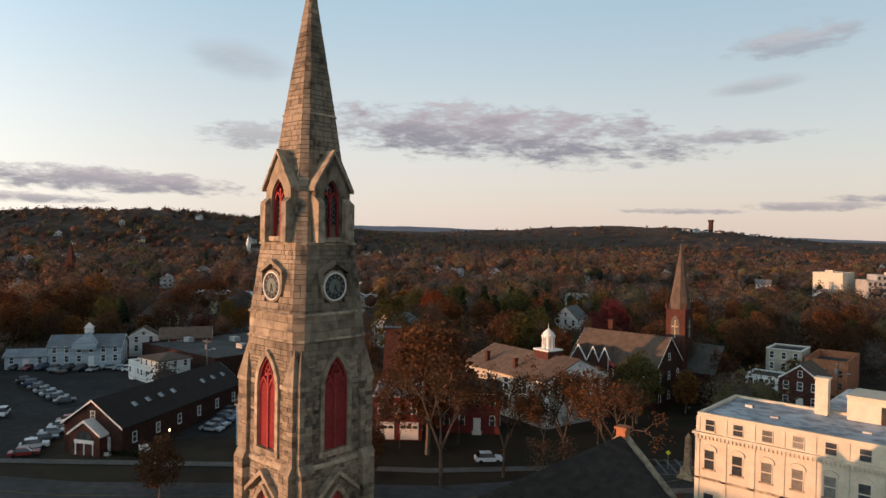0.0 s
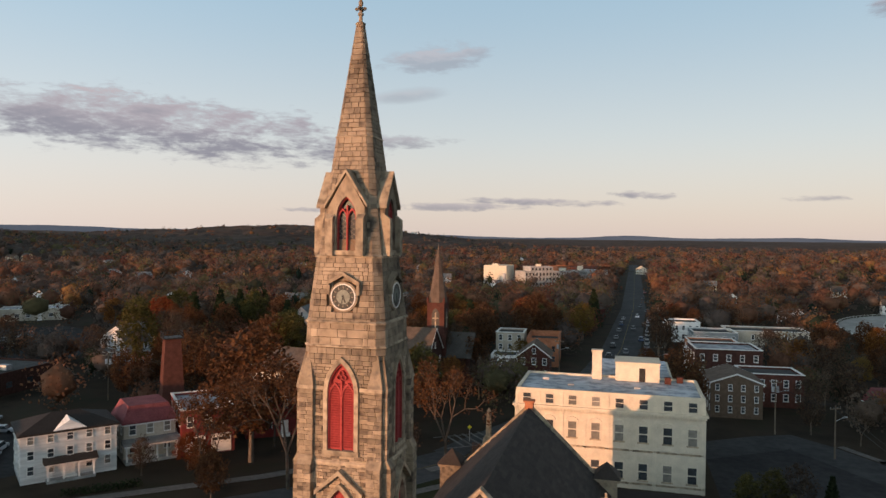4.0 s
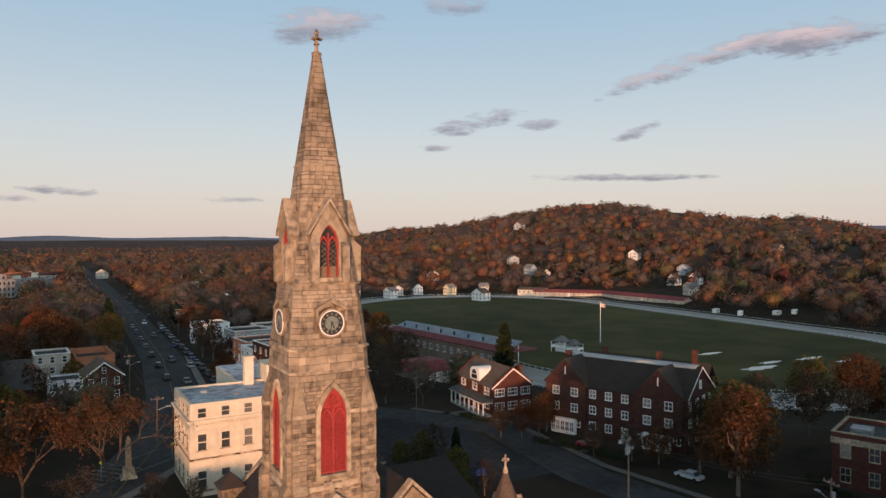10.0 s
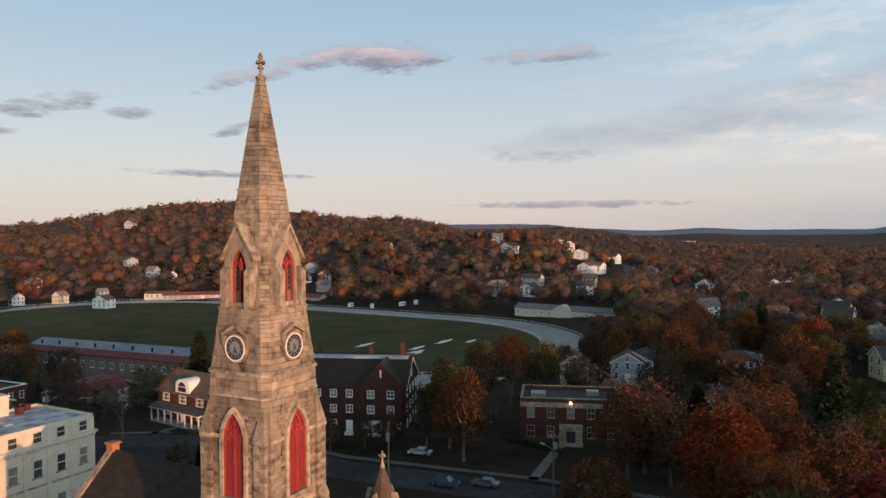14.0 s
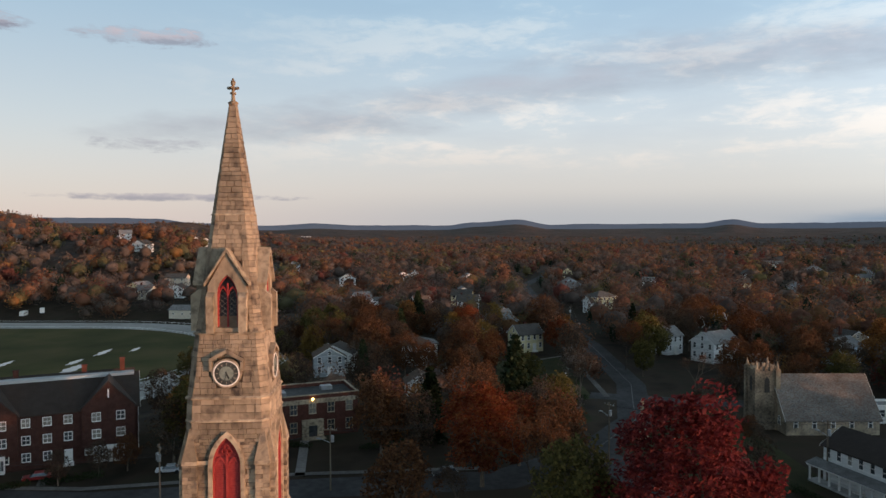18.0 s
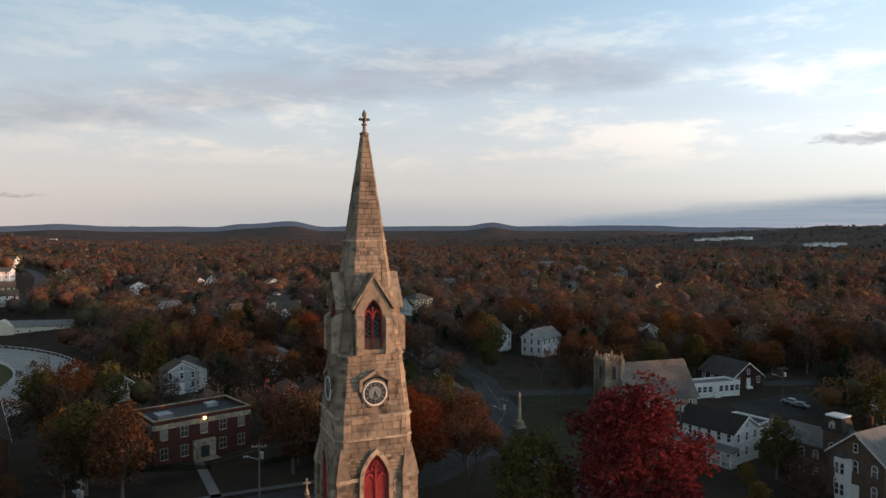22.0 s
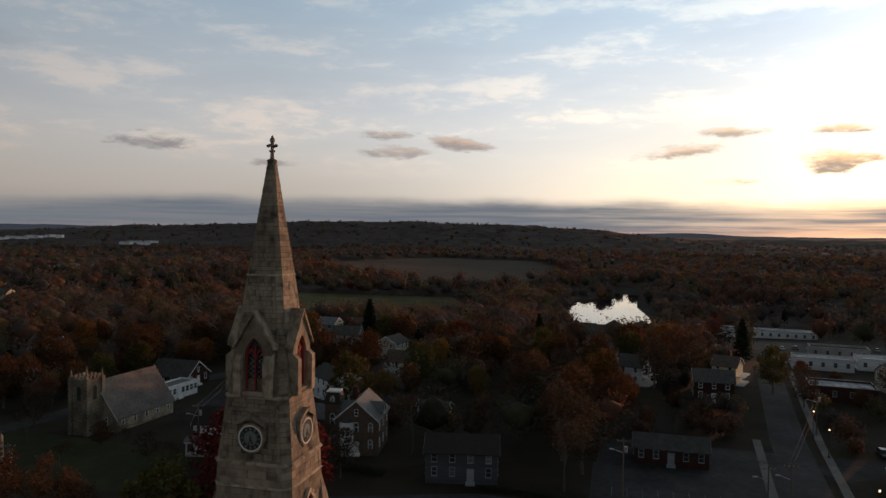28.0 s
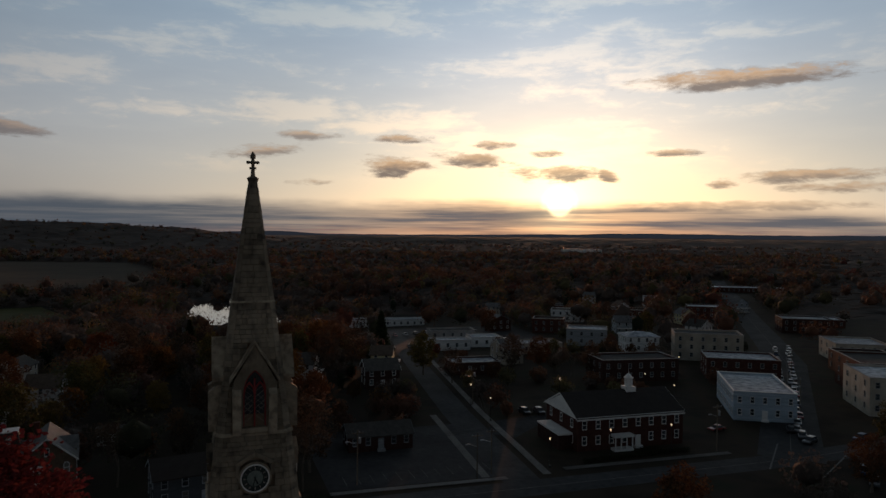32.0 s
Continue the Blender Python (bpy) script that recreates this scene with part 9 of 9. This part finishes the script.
# near trees, one by one
placed = 0
tries = 0
while placed < 430 and tries < 60000:
    tries += 1
    a, r = W_RND.uniform(-180, 180), 45 + 215 * math.sqrt(W_RND.random())
    if -125 < a < -80 and W_RND.random() < 0.7:
        continue
    x, y = r * math.sin(radians(a)), r * math.cos(radians(a))
    if not free(x, y, 4.0 if r < 120 else 2.0) or (x < -60 and y < -80 and W_RND.random() < 0.6) or (-115 < x < -40 and 0 < y < 75) or (35 < x < 95 and -5 < y < 75 and W_RND.random() < 0.75):
        continue
    if 45 < x < 118 and -135 < y < -66:
        continue
    if (92 < x < 150 and 20 < y < 170 and W_RND.random() < 0.9) or (-168 < a < -125 and W_RND.random() < 0.75):
        continue
    kind = W_RND.choices(("rust", "brown", "bare2", "orange", "olive", "gold", "pine", "redor", "bare"), (26, 26, 18, 7, 7, 5, 7, 4, 4))[0]
    tree(kind, x, y, W_RND.uniform(0.4, 0.6) if -168 < a < -122 else W_RND.uniform(0.7, 1.2))
    for i in range(int((x - 3) // 20), int((x + 3) // 20) + 1):
        for j in range(int((y - 3) // 20), int((y + 3) // 20) + 1):
            CELLS.setdefault((i, j), []).append((x, y, 3.0))
    placed += 1


def ball(n):
    """Directions of a rough ball with its faces: an icosahedron, or one split once."""
    bm = bmesh.new()
    bmesh.ops.create_icosphere(bm, subdivisions=n, radius=1.0)
    v = np.array([tuple(q.co) for q in bm.verts])
    f = np.array([[q.index for q in p.verts] for p in bm.faces])
    bm.free()
    return v, f


BALLS = {1: ball(1), 2: ball(2)}


def woods(name, label, spots, material, seed):
    """All far trees of one colour as one mesh: each tree a lumpy inner crown under ragged leaf clumps."""
    rng = np.random.default_rng(seed)
    vs, tris, quads, tones, k = [], [], [], [], 0
    for x, y, z, h, w, cards, size, fine in spots:
        bv, bf = BALLS[fine]
        lump = 1 + 0.22 * np.sin(bv[:, 0] * 5 + x) * np.cos(bv[:, 1] * 5 + y) + rng.uniform(-0.12, 0.12, len(bv))
        first = k
        c = bv * (lump * (0.30 if fine == 1 else 0.22))[:, None] * np.array([w, w, h * 0.92]) + np.array([x, y, z + h * 0.5])
        vs.append(c)
        tris.append(bf + k)
        k += len(bv)
        d = rng.normal(size=(cards, 3))
        d /= np.linalg.norm(d, axis=1)[:, None]
        d *= (0.35 + 0.75 * rng.random(cards) ** 0.6)[:, None]
        lump = 1 + 0.22 * np.sin(d[:, 0] * 5 + x) * np.cos(d[:, 1] * 5 + y)
        c = np.stack([x + d[:, 0] * w * 0.47 * lump, y + d[:, 1] * w * 0.47 * lump, z + h * 0.52 + d[:, 2] * h * 0.46], 1)
        u = rng.normal(size=(cards, 3))
        u /= np.linalg.norm(u, axis=1)[:, None]
        v = np.cross(u, rng.normal(size=(cards, 3)))
        v /= np.linalg.norm(v, axis=1)[:, None]
        a = (size * rng.uniform(0.6, 1.4, cards))[:, None]
        b = (size * rng.uniform(0.4, 1.0, cards))[:, None]
        vs.append(np.stack([c - u * a, c + v * b, c + u * a, c - v * b], 1).reshape(-1, 3))
        quads.append(np.arange(4 * cards).reshape(-1, 4) + k)
        k += 4 * cards
        tones.append(np.full(k - first, min(1.0, max(0.0, 0.5 + 0.5 * noise.noise((x * 0.011, y * 0.011, 4.0)) + rng.uniform(-0.33, 0.33)))))
    co, tris, quads = np.concatenate(vs), np.concatenate(tris), np.concatenate(quads)
    me = bpy.data.meshes.new(name)
    me.vertices.add(len(co))
    me.vertices.foreach_set("co", co.ravel())
    idx = np.concatenate([tris.ravel(), quads.ravel()])
    me.loops.add(len(idx))
    me.loops.foreach_set("vertex_index", idx)
    me.polygons.add(len(tris) + len(quads))
    me.polygons.foreach_set("loop_start", np.concatenate([np.arange(0, 3 * len(tris), 3), 3 * len(tris) + np.arange(0, 4 * len(quads), 4)]))
    me.materials.append(material)
    me.update(calc_edges=True)
    me.attributes.new("tone", "FLOAT", "POINT").data.foreach_set("value", np.concatenate(tones))
    tagged(new(name, me), label, "woods", kind="stuff")


SPOTS = {k: [] for k in ("rust", "brown", "orange", "olive", "pine", "red")}


def scatter(count, r0, r1, cards, size, h0, h1, fine, power=0.5):
    done = 0
    for _ in range(count):
        a, r = W_RND.uniform(-180, 180), (r0 ** 2 + (r1 ** 2 - r0 ** 2) * W_RND.random()) ** 0.5 if power == 0.5 else r0 + (r1 - r0) * W_RND.random() ** power
        if -130 < a < -78 and W_RND.random() < 0.8:
            continue
        x, y = r * math.sin(radians(a)), r * math.cos(radians(a))
        if (-115 < x < -40 and 0 < y < 75) or (92 < x < 150 and 20 < y < 170) or (35 < x < 95 and -5 < y < 75) or (95 < x < 135 and 225 < y < 330) or (45 < x < 118 and -135 < y < -66):
            continue
        if x < -60 and y < -90 and r < 480 and W_RND.random() < 0.5:
            continue
        if r < 950 and not free(x, y, 3.5):
            continue
        if r >= 950 and any(inside(x, y, p) for p in OPEN):
            continue
        if abs(x - (18 + 0.02 * y)) < 10 and 60 < y < 1050:
            continue
        patchy = noise.noise((x * 0.006, y * 0.006, 9.0))
        kind = W_RND.choices(("rust", "brown", "orange", "olive", "pine", "red"), (33 + 28 * patchy, 43 - 20 * patchy, 5, 13 + 8 * noise.noise((x * 0.004, y * 0.004, 2.0)), 6 + max(0, -16 * patchy), 3))[0]
        h = W_RND.uniform(h0, h1)
        if r < 300 and -168 < a < -122:
            h *= 0.55
        w = h * W_RND.uniform(0.8, 1.25) * (0.5 if kind == "pine" else 1)
        SPOTS[kind].append((x, y, land(x, y), h, w, cards, size * (0.8 if kind == "pine" else 1), fine))
        done += 1
    return done


scatter(2600, 105, 260, 380, 0.36, 6, 13, 1)
scatter(3900, 240, 430, 210, 0.46, 8, 16.5, 1)
scatter(8200, 410, 800, 84, 0.8, 8, 17, 1)
scatter(13000, 780, 1500, 30, 1.3, 9, 17, 1)
scatter(8000, 1450, 2700, 11, 2.2, 9, 15, 1)
for k, (name, material) in enumerate((("rust", W_RUST), ("brown", W_BROWN), ("orange", W_ORANGE), ("olive", W_OLIVE), ("pine", W_PINE), ("red", W_RED))):
    woods("%s_woods" % {"pine": "evergreen", "red": "crimson"}.get(name, name), {"rust": "rust-brown autumn woods over valley and hills", "brown": "brown half-bare woods over the valley", "orange": "scattered orange autumn trees far off", "olive": "scattered olive and yellow trees far off", "pine": "scattered dark evergreens in the woods", "red": "scattered red maples in the woods"}[name], SPOTS[name], material, 100 + k)


def canopy():
    """The closed roof of the far woods: a lumpy sheet over the land, open where fields and houses lie."""
    rng = np.random.default_rng(8)
    n = 600
    radii = [440 * 1.014 ** k for k in range(173)]
    s = Shape()
    for i, r in enumerate(radii):
        for k in range(n):
            a = 2 * math.pi * (k + (i % 2) * 0.5) / n
            rr = r + rng.uniform(-4, 4)
            x, y = rr * math.sin(a), rr * math.cos(a)
            up = (3.5 + 3.5 * smooth01(600, 1000, r)) * smooth01(440, 520, r) * smooth01(4800, 3000, r)
            s.v.append((x, y, land(x, y) - 0.5 + up + rng.uniform(-0.35, 0.35) * up))
    edge = set()
    for i in range(len(radii) - 1):
        for k in range(n):
            j = (k + 1) % n
            x, y, _ = s.v[i * n + k]
            if (i < 58 and not free(x, y, 6.0)) or any(inside(x, y, p) for p in OPEN) or CELLS.get((int(x // 20), int(y // 20))) or (abs(x - (18 + 0.02 * y)) < 14 and 0 < y < 1000):
                edge.update((i * n + k, i * n + j, (i + 1) * n + j, (i + 1) * n + k))
                continue
            s.f.append((i * n + k, i * n + j, (i + 1) * n + j, (i + 1) * n + k))
    # the roof of leaves comes down to the ground round each opening
    for q in edge:
        x, y, _ = s.v[q]
        s.v[q] = (x, y, land(x, y) - 0.6)
    tagged(new("woods_canopy", s.mesh("woods_canopy", W_CANOPY)), "mixed brown canopy of the distant woods", "woods", kind="stuff")


canopy()
for key, ob in PROTO.items():
    if key not in USED:
        for o in (*ob.children_recursive, ob):
            bpy.data.objects.remove(o)
for k, ob in enumerate(CARS):
    if k not in CAR_USED:
        for o in (*ob.children_recursive, ob):
            bpy.data.objects.remove(o)

# ---- small things along the streets ----
LAMP_GLOW = bpy.data.materials.new("lit_lamp_glass")
LAMP_GLOW.use_nodes = True
LAMP_GLOW.node_tree.nodes["Principled BSDF"].inputs["Emission Color"].default_value = (1.0, 0.72, 0.42, 1)
LAMP_GLOW.node_tree.nodes["Principled BSDF"].inputs["Emission Strength"].default_value = 5.0


def street_lamp(x, y, yaw, h=6.0):
    ob = thing("street_lamp", pose(x, y, land(x, y), 0, 0, yaw), "slim dark street lamp with small lit lantern", "street lamp", "street lamps")
    s = Shape()
    s.tube((0, 0, -0.4), (0, 0, h), 0.09, 0.06, 8)
    part("pole", s, IRON, ob)
    s = Shape()
    s.box(-0.25, -0.25, 0, 0.25, 0.25, 0.5, 0.08)
    part("base", s, IRON, ob)
    s = Shape()
    s.tube((0, 0, h), (0, 0, h + 0.4), 0.12, 0.16, 8)
    head = part("lantern", s, LAMP_GLOW, ob, "glowing lantern glass")
    s = Shape()
    s.tube((0, 0, h + 0.4), (0, 0, h + 0.62), 0.24, 0.05, 8)
    part("cap", s, IRON, head)


for x, y in ((-71, -139), (-100, -139), (-70, -122), (-84, -86), (-100, -85.5), (-130, -138), (-128, -121), (-67.6, -84), (-160, -160), (-190, -196), (-146, -172), (-115, -205), (-210, -225), (-58, -210), (-92, 22), (-66, 24)):
    street_lamp(x, y, 0)

# overhead wires from pole to pole
for (x0, y0), (x1, y1), h in (((56.9, 25.3), (64.9, -0.2), 10.7), ((55, 88), (56.9, 25.3), 9.6), ((48, 102), (55, 88), 10.0), ((64.9, -0.2), (78, -52), 10.7), ((78, -52), (63, -86), 10.7), ((63, -86), (81, -134.8), 10.7), ((2, 96), (2, 143), 10.0), ((28, 150), (33, 260), 10.0), ((-118, 60), (-142, 90), 10.7), ((-26, -86), (-54, -84), 10.0), ((-54, -84), (-72, -140), 10.0), ((120, -54), (190, -75), 10.0), ((190, -75), (240, -84), 10.7)):
    for off in (-0.8, 0.8):
        s = Shape()
        za, zb = land(x0, y0) + h - 0.35, land(x1, y1) + h - 0.35
        pts = []
        for k in range(9):
            t = k / 8
            pts.append((x0 + (x1 - x0) * t + off * 0.7, y0 + (y1 - y0) * t + off * 0.7, za + (zb - za) * t - 4 * 0.9 * t * (1 - t)))
        s.v = [(x + 0.025 * c, y + 0.025 * c, z + h) for x, y, z in pts for c, h in ((-1, -0.015), (1, -0.015), (0, 0.028))]
        s.f = [(3 * k + i, 3 * k + (i + 1) % 3, 3 * k + 3 + (i + 1) % 3, 3 * k + 3 + i) for k in range(len(pts) - 1) for i in range(3)]
        tagged(new("overhead_wire", s.mesh("overhead_wire", IRON)), "thin dark overhead wire between wooden poles", "wire", "overhead wires")

# blue waste bins by the church drive
BIN_BLUE = mat("blue_plastic", [(0.03, 0.07, 0.22), (0.045, 0.10, 0.29)], 4, 0.5, 0.1)
for k in range(3):
    ob = thing("waste_bin", pose(45.2 + 0.95 * k, 49.6 - 0.35 * k, land(45, 49), 0, 0, -20), "blue plastic wheeled waste bin", "bin", "bins by the drive")
    s = Shape()
    s.box(-0.36, -0.4, 0.08, 0.36, 0.4, 1.05, -0.05)
    part("body", s, BIN_BLUE, ob)
    s = Shape()
    s.box(-0.43, -0.47, 1.05, 0.43, 0.47, 1.15, 0.05)
    part("lid", s, BIN_BLUE, ob)
    for sx in (-0.3, 0.3):
        s = Shape()
        s.tube((sx - 0.05, 0.38, 0.12), (sx + 0.05, 0.38, 0.12), 0.12, 0.12, 8)
        part("wheel", s, TYRE, ob)

# white name board on the lawn before the brick hall: writing too small to read
ob = thing("sign_board", pose(-75, 24.5, land(-75, 24), 0, 0, 40), "white arched name board on two posts", "sign")
for sx in (-1.1, 1.1):
    s = Shape()
    s.box(sx - 0.08, -0.08, -0.3, sx + 0.08, 0.08, 1.9)
    part("post", s, WHITE, ob)
s = Shape()
s.prism([(-1.02, 0.5), (1.02, 0.5), (1.02, 1.6), (0.5, 1.85), (0, 1.95), (-0.5, 1.85), (-1.02, 1.6)], -0.05, 0.05)
panel = part("panel", s, WHITE, ob)
for k in range(3):
    s = Shape()
    s.box(-0.75 + 0.12 * k, -0.065, 1.38 - 0.26 * k, 0.75 - 0.12 * k, -0.05, 1.47 - 0.26 * k)
    part("text_bar", s, IRON, panel)

# clipped hedges and shrubs round lawns and house fronts
def hedge(x0, y0, x1, y1, h, seed):
    rnd = random.Random(seed)
    s = Shape()
    n = int(math.hypot(x1 - x0, y1 - y0) / 0.8) + 1
    for k in range(n):
        t = (k + 0.5) / n
        x, y = x0 + (x1 - x0) * t, y0 + (y1 - y0) * t
        leaf_cards(s, rnd, (x, y, land(x, y) + h * 0.5), h * 0.62, 70, 0.16)
    tagged(new("hedge", s.mesh("hedge", L_PINE)), "dark green clipped hedge beside a lawn", "hedge", "hedges in town")
    keep((x0 + x1) / 2, (y0 + y1) / 2, 1)


for k, q in enumerate(((40, 52, 44, 53.5, 2.4), (34, 55.5, 39, 56.5, 3.0), (66, 60, 70, 52, 1.3), (70.5, 50, 73.5, 41, 1.4), (64, 84, 67, 76, 1.2), (86, -4, 90, -14, 1.3), (88, 6, 92, 20, 1.2), (-60, 36, -52, 43, 1.2), (-80, 20, -70, 27, 1.0), (-104, -84, -76, -84, 1.1), (-92, -87, -98, -87, 1.2), (50, -80, 60, -78, 1.4), (20, -84, 30, -86, 1.5), (-20, -80, 0, -82, 1.2), (112, -40, 124, -60, 1.4))):
    hedge(*q, 300 + k)
